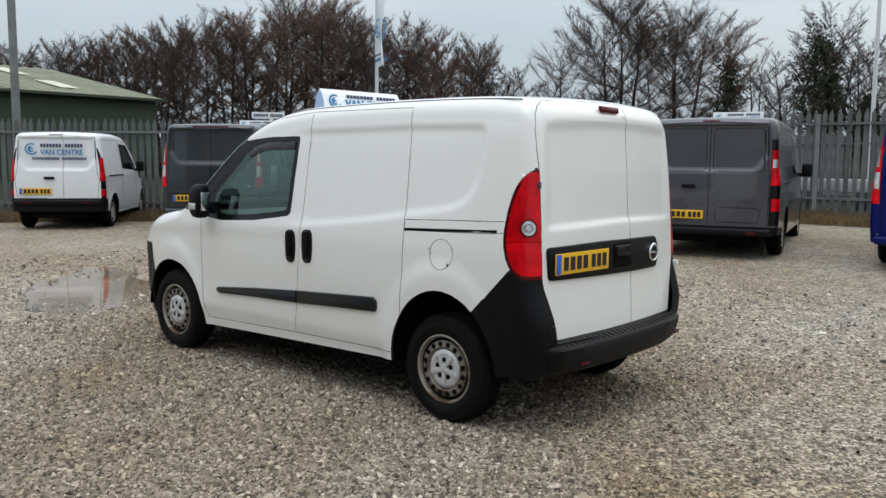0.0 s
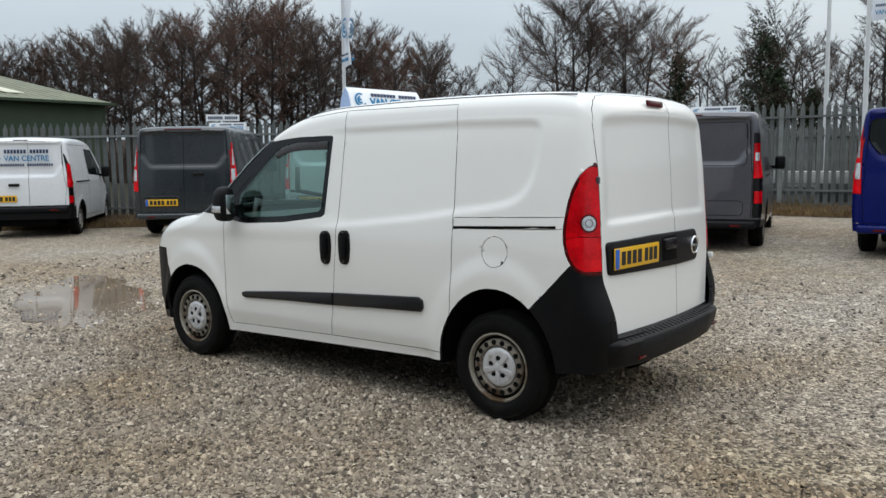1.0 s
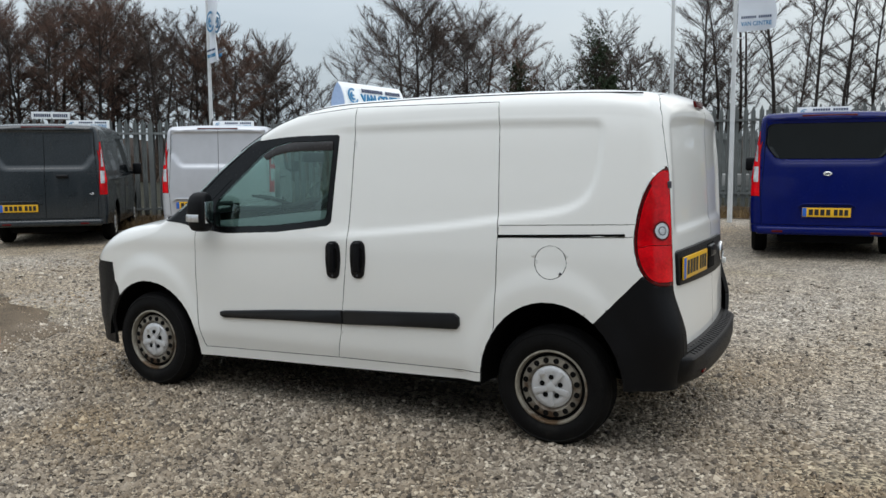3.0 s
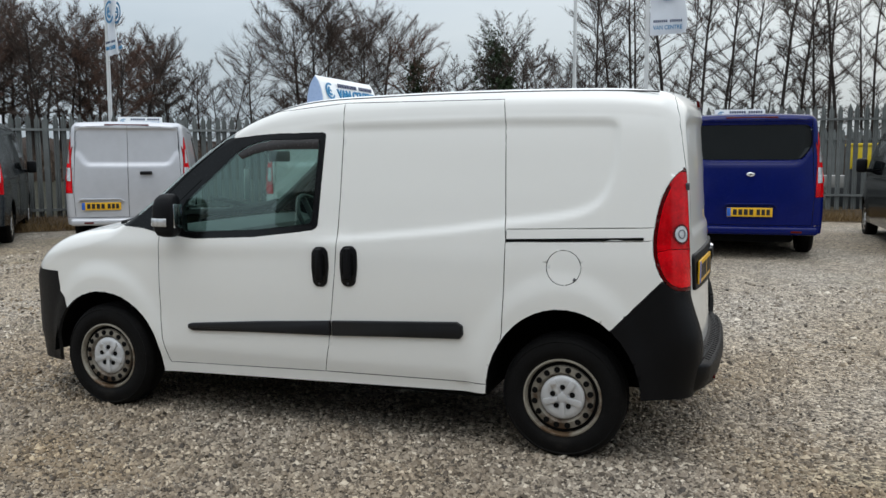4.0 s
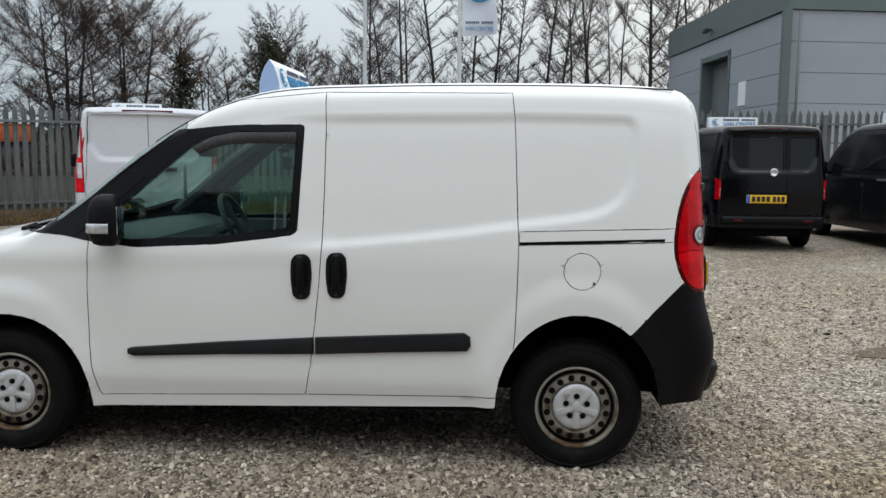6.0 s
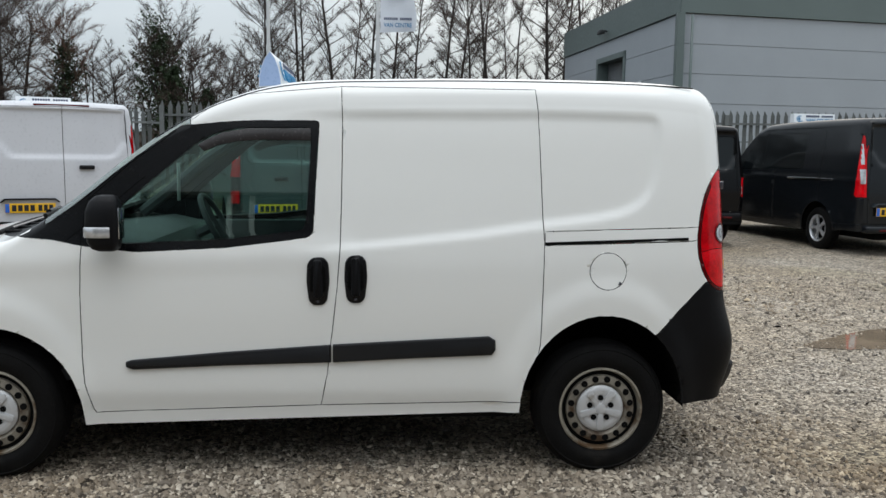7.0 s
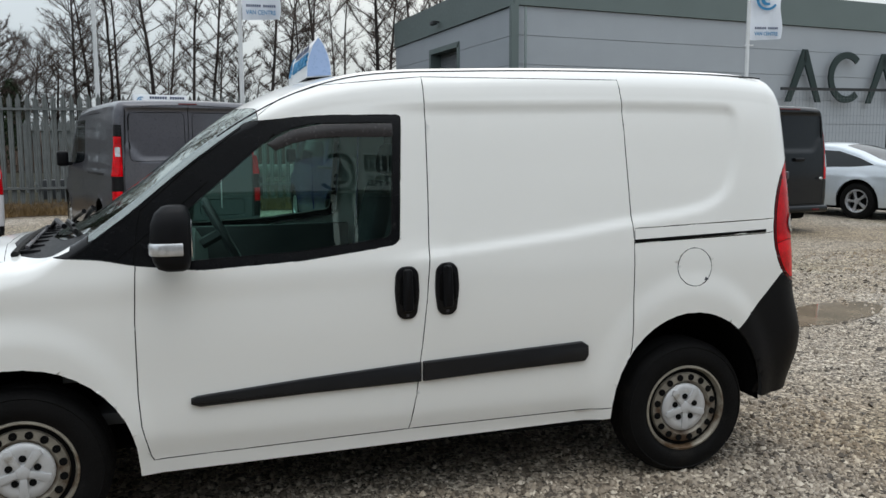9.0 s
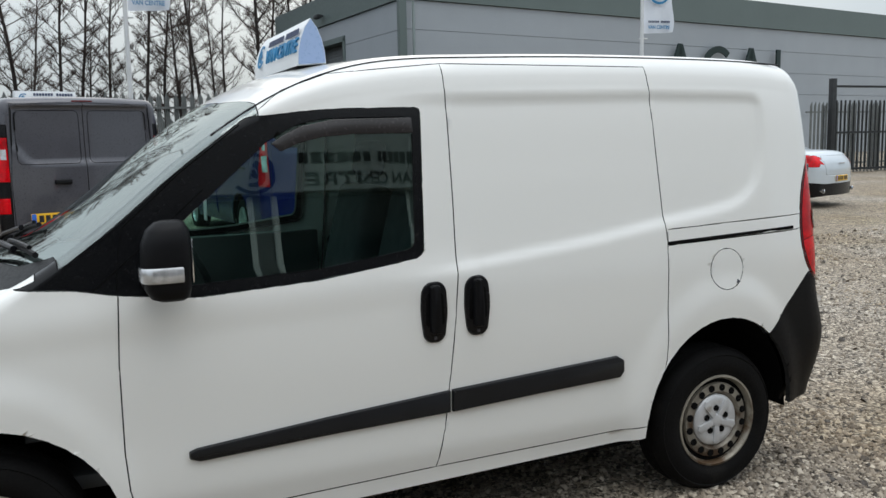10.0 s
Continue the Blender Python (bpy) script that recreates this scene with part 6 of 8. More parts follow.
    for s in (1, -1):
        trim = bmesh.new()
        tube([(x, s * (wid(z) * plan(x) + 0.004), z) for x, z in ((0.98, 1.02), (1.3, 1.15), (1.75, 1.28), (2.3, 1.31), (2.85, 1.23), (3.3, 1.02))], 0.010, 6, trim)
        part("chrome_trim", trim, CHROME, c, "chrome window trim")
        part("exhaust", lathe([(0.035, 0), (0.042, 0.05), (0.036, 0.05), (0.03, 0.0)], 16, m=pose(0.11, s * 0.66, 0.33, 0, -90, 0) @ Matrix.Diagonal((1, 1.7, 1, 1))), CHROME, c, "chrome exhaust tip")
        part("door_handle", box(2.30, 2.46, min(s * 0.91, s * 0.955), max(s * 0.91, s * 0.955), 0.86, 0.885, 0.01), CHROME, c)
        for cx in wx:
            adopt(ALLOY_WHEEL, c, pose(cx, s * (W - 0.10), rw, 0, 0, 0 if s > 0 else 180) @ Matrix.Scale(rw / 0.312, 4))
            well = bmesh.new()
            pts = arch(cx, rw + 0.07, rw + 0.075, 0.0, 12, rw)[1:-1]
            r0 = [well.verts.new((x, s * (W - 0.05), z)) for x, z in pts]
            r1 = [well.verts.new((x, s * (W - 0.38), z)) for x, z in pts]
            for i in range(len(pts) - 1):
                well.faces.new((r0[i], r0[i + 1], r1[i + 1], r1[i]))
            well.faces.new(r1)
            part("wheel_well", well, DARK, c)
    part("underbody", box(0.4, 4.6, -0.6, 0.6, 0.17, 0.35, 0.04), DARK, c, "black underbody")
    number_plate(c, -0.26, 0.26, 0.50, 0.61, 0.0)
    part("boot_badge", box(-0.005, 0.02, -0.12, 0.12, 0.83, 0.85, 0.004), CHROME, c)
    return c


build_saloon(pose(-11.07, -8.28, rise(-8.28), 0, 0, -70.3))
for w in (WHEEL, SMALL_WHEEL, ALLOY_WHEEL):
    drop_thing(w)

# ---- fences, buildings, poles ----
GALV = mat("weathered_galvanised_steel", (0.150, 0.160, 0.155), 0.55, metal=0.25, vary=0.22, scale=3, dark=(0.11, 0.11, 0.10), dark_at=0.62, objrand=0.18)
GALV_D = mat("dark_steel", (0.03, 0.032, 0.034), 0.5, metal=0.3, vary=0.2)
CLAD = mat("grey_cladding", (0.31, 0.335, 0.36), 0.5, vary=0.04, scale=0.5)
CLAD_G = mat("dark_green_grey_fascia", (0.11, 0.14, 0.135), 0.5, vary=0.05, scale=0.5)
BARN = mat("dark_green_sheeting", (0.035, 0.055, 0.03), 0.6, vary=0.15, scale=0.8)
BARNR = mat("mossy_green_roof", (0.17, 0.18, 0.12), 0.7, vary=0.18, scale=0.6, dark=(0.10, 0.11, 0.07), dark_at=0.6)
ROOFLIGHT = mat("pale_rooflight", (0.55, 0.55, 0.42), 0.6, vary=0.1, scale=1)
SHUTTER = mat("grey_roller_shutter", (0.20, 0.21, 0.22), 0.5, metal=0.2, vary=0.1)
LETTER = mat("dark_green_sign", (0.005, 0.018, 0.016), 0.4, vary=0.08)
POLE_W = mat("white_flagpole", (0.62, 0.63, 0.63), 0.4, vary=0.06)
FLAG = mat("white_flag_cloth", (0.72, 0.75, 0.80), 0.85, vary=0.05, scale=2)


def pale_mesh():
    """One W-section pale with a notched, pointed head."""
    b = bmesh.new()
    w, h = 0.052, 2.42
    cols = [(-w, 0.0), (-w * 0.45, 0.024), (0.0, 0.010), (w * 0.45, 0.024), (w, 0.0)]
    tops = (h - 0.105, h - 0.035, h, h - 0.035, h - 0.105)
    for off in (0.0, -0.004):
        lo = [b.verts.new((x, y + off, 0.06)) for x, y in cols]
        mid = [b.verts.new((x, y + off, h - 0.115)) for x, y in cols]
        hi = [b.verts.new((x * 0.72, y + off, z)) for (x, y), z in zip(cols, tops)]
        for a, c in ((lo, mid), (mid, hi)):
            for i in range(4):
                q = (a[i], a[i + 1], c[i + 1], c[i])
                b.faces.new(q if off == 0 else q[::-1])
    return mesh_of("pale", b, GALV, smooth=False)


PALE = pale_mesh()


def fence_run(a, b, label, z=0.0, step=0.178, height=1.0, joined=False, every=2.75, climb=0.0):
    d = Vector((b[0] - a[0], b[1] - a[1]))
    L = d.length
    m = pose(a[0], a[1], z, 0, 0, math.degrees(math.atan2(d.y, d.x))) @ Matrix(((1, 0, 0, 0), (0, 1, 0, 0), (climb / L, 0, height, 0), (0, 0, 0, 1)))
    f = thing("palisade_fence", label, "fence", m, kind="")
    for zz in (0.42, 2.09):
        part("rail", box(0, L, -0.05, -0.006, zz - 0.025, zz + 0.025), GALV, f, "galvanised angle rail", smooth=False)
    for i in range(int(L / every) + 1):
        part("post", box(i * every - 0.05, i * every + 0.05, -0.10, -0.052, -0.1, 2.30), GALV, f, smooth=False)
    n = int(L / step)
    rnd = random.Random(int(L * 100))
    if joined:
        bm = bmesh.new()
        for i in range(n):
            bm.from_mesh(PALE)
            bmesh.ops.translate(bm, verts=bm.verts[-30:], vec=(i * step, 0, 0))
        p = part("pale", bm, GALV, f, smooth=False)
        tagged(p, kind="stuff")
        return f
    for i in range(n):
        p = new("pale", PALE)
        p.parent = f
        p.matrix_local = Matrix.Translation((i * step + rnd.uniform(-0.008, 0.008), 0.0, rnd.uniform(-0.015, 0.015))) @ Matrix.Rotation(rnd.uniform(-0.008, 0.008), 4, "Y")
    return f


CORNER = (6.3, -16.2)
fence_run((22.5, 0.6), CORNER, "tall galvanised palisade fence with pointed pales behind parked vans", z=-0.12, climb=0.28, step=0.168)
fence_run(CORNER, (-13.0, -16.6), "tall galvanised palisade fence with pointed pales along the yard", z=0.17, height=1.02)
fence_run((7.0, -24.0), (-14.0, -23.6), "second palisade fence farther back", height=0.95, joined=True, step=0.24)
fence_run((-29.0, -17.9), (-19.9, -17.5), "grey palisade fence beside the gate", joined=True, height=1.02)


def gate():
    g = thing("yard_gate", "dark steel gate with mesh beside the fence", "gate", pose(-20.7, -17.2, 0, 0, 0, 180))
    for x in (0.0, 4.6):
        part("gate_post", box(x - 0.09, x + 0.09, -0.09, 0.09, 0, 3.2, 0.01), GALV_D, g)
    for zz in (0.25, 1.45, 2.95):
        part("gate_rail", box(0.05, 4.55, -0.03, 0.03, zz - 0.035, zz + 0.035), GALV_D, g, smooth=False)
    for i in range(22):
        part("gate_bar", box(0.2 + i * 0.2 - 0.02, 0.2 + i * 0.2 + 0.02, -0.02, 0.02, 0.2, 2.5), GALV_D, g, smooth=False)


gate()


def barrier():
    """A tall dark post with a long arm and a mesh leaf in front of the grey building."""
    g = thing("open_gate", "tall dark gate post with a top rail and wire mesh", "gate", pose(-18.0, -17.2, 0, 0, 0, 0))
    part("gate_post", box(-0.08, 0.08, -0.08, 0.08, 0, 3.48, 0.01), GALV_D, g)
    part("top_rail", box(0.05, 3.9, -0.035, 0.035, 3.02, 3.10), GALV_D, g, smooth=False)
    wires = bmesh.new()
    for i in range(31):
        x = 0.15 + i * 0.12
        box(x - 0.002, x + 0.002, -0.002, 0.002, 0.3, 3.02, bm=wires)
    for i in range(11):
        z = 0.3 + i * 0.25
        box(0.1, 3.9, -0.002, 0.002, z - 0.002, z + 0.002, bm=wires)
    tagged(part("wire_mesh", wires, GALV, g, smooth=False), kind="stuff")


barrier()


def grey_building():
    b = thing("industrial_unit", "grey clad industrial unit with a dark fascia and large wall letters", "building")
    c0, c1 = Vector((-11.4, -31.7)), Vector((-10.1, -49.3))
    far = c0 + Vector((-17.3, -2.8)).normalized() * 40
    back = c1 + Vector((-17.3, -2.8)).normalized() * 40

    def wall(p, q, z0, z1, thick, material, name, holes=(), courses=0):
        d = q - p
        L = d.length
        m = pose(p.x, p.y, 0, 0, 0, math.degrees(math.atan2(d.y, d.x)))
        zs = [z0 + (z1 - z0) * i / max(1, courses) for i in range(max(1, courses) + 1)]
        g = 0.012 if courses else 0.0
        for za, zb2 in zip(zs, zs[1:]):
            segs = [(0.0, L)]
            for h0, h1, ht in holes:
                if za < ht:
                    segs = [(0.0, h0), (h1, L)]
            for u0, u1 in segs:
                o = part("cladding_panel" if courses else name, box(u0, u1, 0, thick, za + g, zb2 - g), material, b, smooth=False)
                o.matrix_local = m
        if courses:
            o = part(name, box(0.02, L - 0.02 if not holes else holes[0][0] - 0.02, thick * 0.8, thick * 0.25, z0, z1), material, b, smooth=False)
            o.matrix_local = m
        return m

    # outer faces look towards the yard
    wall(far, c0, 0.0, 7.50, -0.22, CLAD, "front_wall", courses=6)
    wall(far + Vector((0.02, 0.12)), c0 + Vector((0.06, 0.12)), 7.52, 9.0, -0.34, CLAD_G, "front_fascia")
    he = wall(c0, c1, 0.0, 7.50, -0.22, CLAD, "end_wall", holes=((6.8, 11.1, 6.5),), courses=6)
    wall(c0 + Vector((0.10, 0.10)), c1 + Vector((0.10, 0)), 7.52, 9.0, -0.34, CLAD_G, "end_fascia")
    part("corner_post", box(-0.16, 0.16, -0.16, 0.16, 0, 7.5), CLAD_G, b, smooth=False).matrix_local = pose(c0.x + 0.06, c0.y + 0.05, 0)
    lintel = part("wall_over_door", box(6.8, 11.1, -0.22, 0, 6.5, 7.49), CLAD, b, smooth=False)
    lintel.matrix_local = he
    shutter = part("roller_shutter", box(6.75, 11.15, -0.64, -0.605, 0.0, 6.6), SHUTTER, b, "ribbed grey roller shutter", smooth=False)
    shutter.matrix_local = he
    slat = mesh_of("slat", box(6.75, 11.15, -0.60, -0.56, 0.0, 0.15), SHUTTER, smooth=False)
    for i in range(40):
        o = new("slat", slat)
        o.parent = shutter
        o.matrix_local = Matrix.Translation((0, 0, i * 0.165))
    for u in (6.8, 11.1):
        fr = part("door_frame", box(u - 0.14, u + 0.14, -0.62, 0.05, 0, 6.62), CLAD_G, b, smooth=False)
        fr.matrix_local = he
    fr = part("door_frame", box(6.66, 11.24, -0.62, 0.05, 6.45, 6.72), CLAD_G, b, smooth=False)
    fr.matrix_local = he
    nb = part("wall_notice", box(4.4, 5.3, 0.0, 0.04, 3.9, 5.0), SIGNW, b, "white wall notice", smooth=False)
    nb.matrix_local = he
    lb = bmesh.new()
    tube([(9.4, 0.02, 8.0), (9.4, 0.35, 8.05)], 0.05, 6, lb)
    box(9.1, 9.7, 0.30, 0.55, 7.85, 8.05, 0.03, bm=lb)
    o = part("wall_lamp", lb, GALV_D, b, "dark wall lamp")
    o.matrix_local = he
    roof = part("roof", prism([(c0.x, c0.y), (far.x, far.y), (back.x, back.y), (c1.x, c1.y)], 8.6, 8.8, "z"), CLAD_G, b, smooth=False)
    dn = part("downpipe", tube([(c0.x - 0.4, c0.y + 0.25, 0), (c0.x - 0.4, c0.y + 0.25, 7.4)], 0.06, 8), CLAD_G, b)
    # the wall sign, drawn as plain strokes: two chevrons, an open ring, an upright bar
    d = (far - c0).normalized()
    ms = Matrix.Translation((c0.x, c0.y, 0)) @ Matrix(((d.x, -d.y, 0, 0), (d.y, d.x, 0, 0), (0, 0, 1, 0), (0, 0, 0, 1)))
    # local x runs along the wall, the yard lies on the -y side of it

    def stroke(poly, name):
        o = part(name, prism(poly, -0.30, -0.40, "y"), LETTER, b, "dark green wall sign stroke", smooth=False)
        o.matrix_local = ms

    z0, z1, t = 3.62, 6.30, 0.36
    for u in (17.0, 22.9):
        stroke([(u - 1.25, z0), (u - 1.25 + t, z0), (u + 0.12, z1 - 0.5), (u + 0.0, z1), (u - 0.16, z1)], "sign_stroke")
        stroke([(u + 1.25 - t, z0), (u + 1.25, z0), (u + 0.16, z1), (u - 0.0, z1), (u - 0.12, z1 - 0.5)], "sign_stroke")
    cx, cz, R = 20.1, (z0 + z1) / 2, (z1 - z0) / 2
    ring = [(cx + R * math.cos(a), cz + R * math.sin(a)) for a in np.linspace(radians(48), radians(312), 26)]
    ring += [(cx + (R - t) * math.cos(a), cz + (R - t) * math.sin(a)) for a in np.linspace(radians(312), radians(48), 26)]
    stroke(ring, "sign_stroke")
    stroke([(25.2, z0), (25.2 + t, z0), (25.2 + t, z1), (25.2, z1)], "sign_stroke")


grey_building()


def barn():
    """The low green shed beyond the fence: wall, sheeted roof with rooflights."""
    b = thing("green_shed", "long dark green sheeted shed with pale rooflights", "building", pose(44.3, -23.2, 0, 0, 0, 96))
    eave, ridge, half = 4.78, 7.20, 11.7
    part("wall", box(0, 44, -0.2, 0, 0, eave), BARN, b, smooth=False)
    gable = [(0.0, 0.0), (0.0, eave), (-half, ridge - 0.1), (-2 * half, eave), (-2 * half, 0.0)]
    part("end_wall", prism(gable, -0.1, 0.1, "x"), BARN, b, smooth=False)
    part("end_wall", prism(gable, 43.9, 44.1, "x"), BARN, b, smooth=False)
    # each slope is one ribbed sheet
    for y0, y1 in ((0.5, -half), (-2 * half - 0.5, -half)):
        rf = bmesh.new()
        prev = None
        for i in range(66):
            for du, dz in ((0.0, 0.0), (0.44, 0.0), (0.50, 0.05), (0.62, 0.05)):
                u = -0.4 + i * 0.68 + du
                row = (rf.verts.new((u, y0, eave + dz)), rf.verts.new((u, y1, ridge + dz)))
                if prev:
                    rf.faces.new((prev[0], row[0], row[1], prev[1]))
                prev = row
        part("roof", rf, BARNR, b, smooth=False)
    rise_r, run = ridge - eave, half + 0.5
    for u in (4.0, 11.5, 19.0, 26.5, 34.0):
        for v0, v1 in ((0.16, 0.38), (0.58, 0.82)):
            q = box(u, u + 1.1, -0.02, 0.02, 0.0, 1.0)
            for vert in q.verts:
                k = v0 + (v1 - v0) * vert.co.z
                vert.co.z = eave + 0.07 + rise_r * k + vert.co.y
                vert.co.y = 0.5 - run * k
            part("rooflight", q, ROOFLIGHT, b, "pale rooflight sheet", smooth=False)
    part("gutter", box(-0.4, 44, 0.45, 0.65, eave - 0.12, eave + 0.02), BARN, b, smooth=False)


barn()


def flagpole(x, y, h, ang, z_low, label, flag_len=2.6, wide=0.72):
    """A white pole with a cloth banner on a cross arm; ang is the way the banner points."""
    p = thing("flagpole", label, "flagpole", pose(x, y, 0, 0, 0, ang), group="flagpoles")
    part("pole", tube([(0, 0, 0), (0, 0, h * 0.5), (0, 0, h)], 0.052, 10, r1=0.034), POLE_W, p)
    part("arm", tube([(0, 0, z_low + flag_len), (wide + 0.05, 0, z_low + flag_len)], 0.015, 6), POLE_W, p)
    part("arm", tube([(-0.07, 0, z_low - 0.12), (0.14, 0, z_low - 0.12)], 0.016, 6), POLE_W, p)
    b = bmesh.new()
    nx, nz = 8, 18
    wave = lambda u, v: 0.05 * math.sin(5.0 * v + 4 * u) * (0.3 + u) + 0.03 * math.sin(11 * u)
    g = [[b.verts.new((0.05 + wide * i / nx + 0.03 * math.sin(j * 0.9) * (i / nx), wave(i / nx, j / nz), z_low + flag_len * j / nz + (0.03 * (i / nx) if j == 0 else 0))) for i in range(nx + 1)] for j in range(nz + 1)]
    for j in range(nz):
        for i in range(nx):
            b.faces.new((g[j][i], g[j][i + 1], g[j + 1][i + 1], g[j + 1][i]))
    fl = part("flag", b, FLAG, p, "white printed flag")
    for s in (1, -1):
        base = Matrix.Translation((0.05 + wide * 0.5, 0, 0)) @ Matrix(((s, 0, 0, 0), (0, 0, -s, 0), (0, 1, 0, 0), (0, 0, 0, 1)))
        off = 0.075
        words(fl, base @ Matrix.Translation((0, z_low + 0.14, off)), wide * 0.80, 0.085)
        name_bars(fl, base @ Matrix.Translation((0, z_low + 0.27, off)), wide * 0.80, 0.05, 14)
        swoosh(fl, base @ Matrix.Translation((0, z_low + 0.92, off)), 0.27)
    return p


flagpole(12.9, -11.2, 7.2, 150, 3.75, "white flagpole with a printed white flag by the fence")
flagpole(1.2, -13.5, 7.2, 180, 3.95, "white flagpole with a printed white flag by the fence")
flagpole(-10.4, -13.6, 7.2, 172, 3.90, "white flagpole with a printed white flag near the building")
lp = thing("street_lamp", "tall galvanised lamp column behind the fence", "street lamp", pose(5.2, -26.6, 0))
part("column", tube([(0, 0, 0), (0, 0, 4), (0, 0, 11)], 0.085, 10, r1=0.05), POLE_W, lp)
part("lamp_head", box(-0.15, 0.6, -0.12, 0.12, 10.9, 11.05, 0.04), GALV, lp)
lp2 = thing("street_lamp", "thick galvanised lamp column by the fence", "street lamp", pose(19.55, -4.94, 0))
part("column", tube([(0, 0, 0), (0, 0, 1.8), (0, 0, 2.0), (0, 0, 9)], 0.13, 12, r1=0.09), GALV, lp2)
part("lamp_head", box(-0.15, 0.6, -0.12, 0.12, 8.9, 9.05, 0.04), GALV, lp2)

# things behind the fence
ORANGE = mat("orange_machine_paint", (0.42, 0.09, 0.02), 0.5, vary=0.15)
YELL = mat("yellow_machine_paint", (0.65, 0.48, 0.02), 0.5, vary=0.12)
sk = thing("orange_container", "orange steel container on a dark stand behind the fence", "container", pose(27.6, -45.5, 0, 0, 0, 30))
part("body", box(0.6, 2.8, -1.2, 1.2, 1.95, 2.95, 0.05), ORANGE, sk)
part("lid", box(0.55, 2.85, -1.25, 1.25, 2.92, 3.02, 0.03), ORANGE, sk)
part("stand", box(0.2, 3.2, -1.0, 1.0, 0, 1.96), GALV_D, sk, "dark steel stand")
yk = thing("grit_bin", "yellow grit bin on a dark frame behind the fence", "bin", pose(-3.75, -19.2, 0, 0, 0, 0))
part("body", box(-0.5, 0.5, -0.4, 0.4, 1.15, 1.76, 0.04), YELL, yk)
part("stand", box(-0.45, 0.45, -0.35, 0.35, 0, 1.16, 0.02), GALV_D, yk, "dark frame")
part("rim", box(-0.53, 0.53, -0.43, 0.43, 1.72, 1.79, 0.02), YELL, yk)
eb = thing("sign_board", "white board on posts far beyond the fence", "sign", pose(34.2, -23.9, 0, 0, 0, -36))
part("board", box(-0.02, 0.02, -0.85, 0.85, 3.44, 3.78, 0.005), SIGNW, eb, smooth=False)
for y in (-0.7, 0.7):
    part("post", box(0.02, 0.08, y - 0.04, y + 0.04, 0, 3.70), GALV, eb, smooth=False)
o = name_bars(eb, Matrix.Translation((-0.022, 0, 3.61)) @ Matrix(((0, 0, -1, 0), (-1, 0, 0, 0), (0, 1, 0, 0), (0, 0, 0, 1))), 1.5, 0.15, 16)


cb = thing("concrete_barrier", "long pale concrete barrier on dark blocks behind the fence", "barrier", pose(-2.0, -20.6, 0, 0, 0, 1))
part("beam", box(-9.0, 7.5, -0.25, 0.25, 0.62, 0.96, 0.03), mat("pale_weathered_concrete", (0.30, 0.30, 0.29), 0.85, vary=0.25, scale=1.5, dark=(0.12, 0.12, 0.11), dark_at=0.58), cb)
for i in range(8):
    part("block", box(-8.9 + 2.25 * i, -7.7 + 2.25 * i, -0.3, 0.3, 0.05, 0.63, 0.02), GALV_D, cb, "dark block")


def sales_block():
    """The trader's single-storey block behind the camera's way; its glazed front and sign show mirrored in the van's side glass."""
    b = thing("sales_block", "grey single-storey sales block with a pale lettered fascia", "building", pose(-1.0, 8.2, 0, 0, 0, 180))
    wallm = mat("mid_grey_render", (0.17, 0.175, 0.18), 0.7, vary=0.12, scale=1.2)
    part("wall", box(-7.0, 7.0, -0.25, 0.0, 0, 4.7), wallm, b, smooth=False)
    part("side_wall", box(-7.0, -6.75, -6.0, -0.25, 0, 4.7), wallm, b, smooth=False)
    part("side_wall", box(6.75, 7.0, -6.0, -0.25, 0, 4.7), wallm, b, smooth=False)
    part("roof", box(-7.15, 7.15, -6.1, 0.15, 4.7, 4.85, 0.02), CLAD_G, b, smooth=False)
    band = part("fascia", box(-7.0, 7.0, 0.0, 0.20, 2.98, 4.66, 0.01), mat("pale_fascia", (0.42, 0.43, 0.44), 0.6, vary=0.06, scale=0.8), b, "pale fascia board", smooth=False)
    fr = Matrix(((-1, 0, 0, 0), (0, 0, 1, 0), (0, 1, 0, 0), (0, 0, 0, 1)))
    for x in (0.35,):
        words(band, Matrix.Translation((x, 0.205, 3.13)) @ fr, 2.25, 0.17).data = FASCIA_WORDS
        name_bars(band, Matrix.Translation((x - 0.05, 0.205, 3.35)) @ fr, 2.35, 0.13, 14, INK)
        swoosh(band, Matrix.Translation((x - 1.75, 0.205, 3.20)) @ fr, 0.26).data.materials[0] = INK
    for u in (-5.2, -2.6, 0.0, 2.6, 5.2):
        w = part("shop_window", box(u - 1.12, u + 1.12, 0.0, 0.03, 0.35, 2.92, 0.01), PRIVACY, b, "dark shop window", smooth=False)
        part("window_frame", box(u - 1.19, u - 1.12, 0.0, 0.06, 0.30, 2.96, 0.005), SIGNW, w, smooth=False)
        part("window_frame", box(u + 1.12, u + 1.19, 0.0, 0.06, 0.30, 2.96, 0.005), SIGNW, w, smooth=False)


FASCIA_WORDS = VAN_WORDS.copy()
FASCIA_WORDS.materials[0] = INK
sales_block()

# ---- winter trees ----
BARK = mat("dark_wet_bark", (0.038, 0.031, 0.028), 0.85, vary=0.3, scale=2.0, spec=0.2)
TWIG = mat("brown_twigs", (0.075, 0.056, 0.047), 0.9, vary=0.3, scale=0.6, spec=0.1)
TWIG_R = mat("russet_twigs", (0.11, 0.068, 0.052), 0.9, vary=0.3, scale=0.6, spec=0.1)
IVY = mat("dark_ivy_leaves", (0.025, 0.040, 0.016), 0.55, vary=0.45, scale=1.2, spec=0.3)
SCRUB = mat("brown_scrub", (0.075, 0.055, 0.042), 0.95, vary=0.4, scale=0.4, spec=0.1)


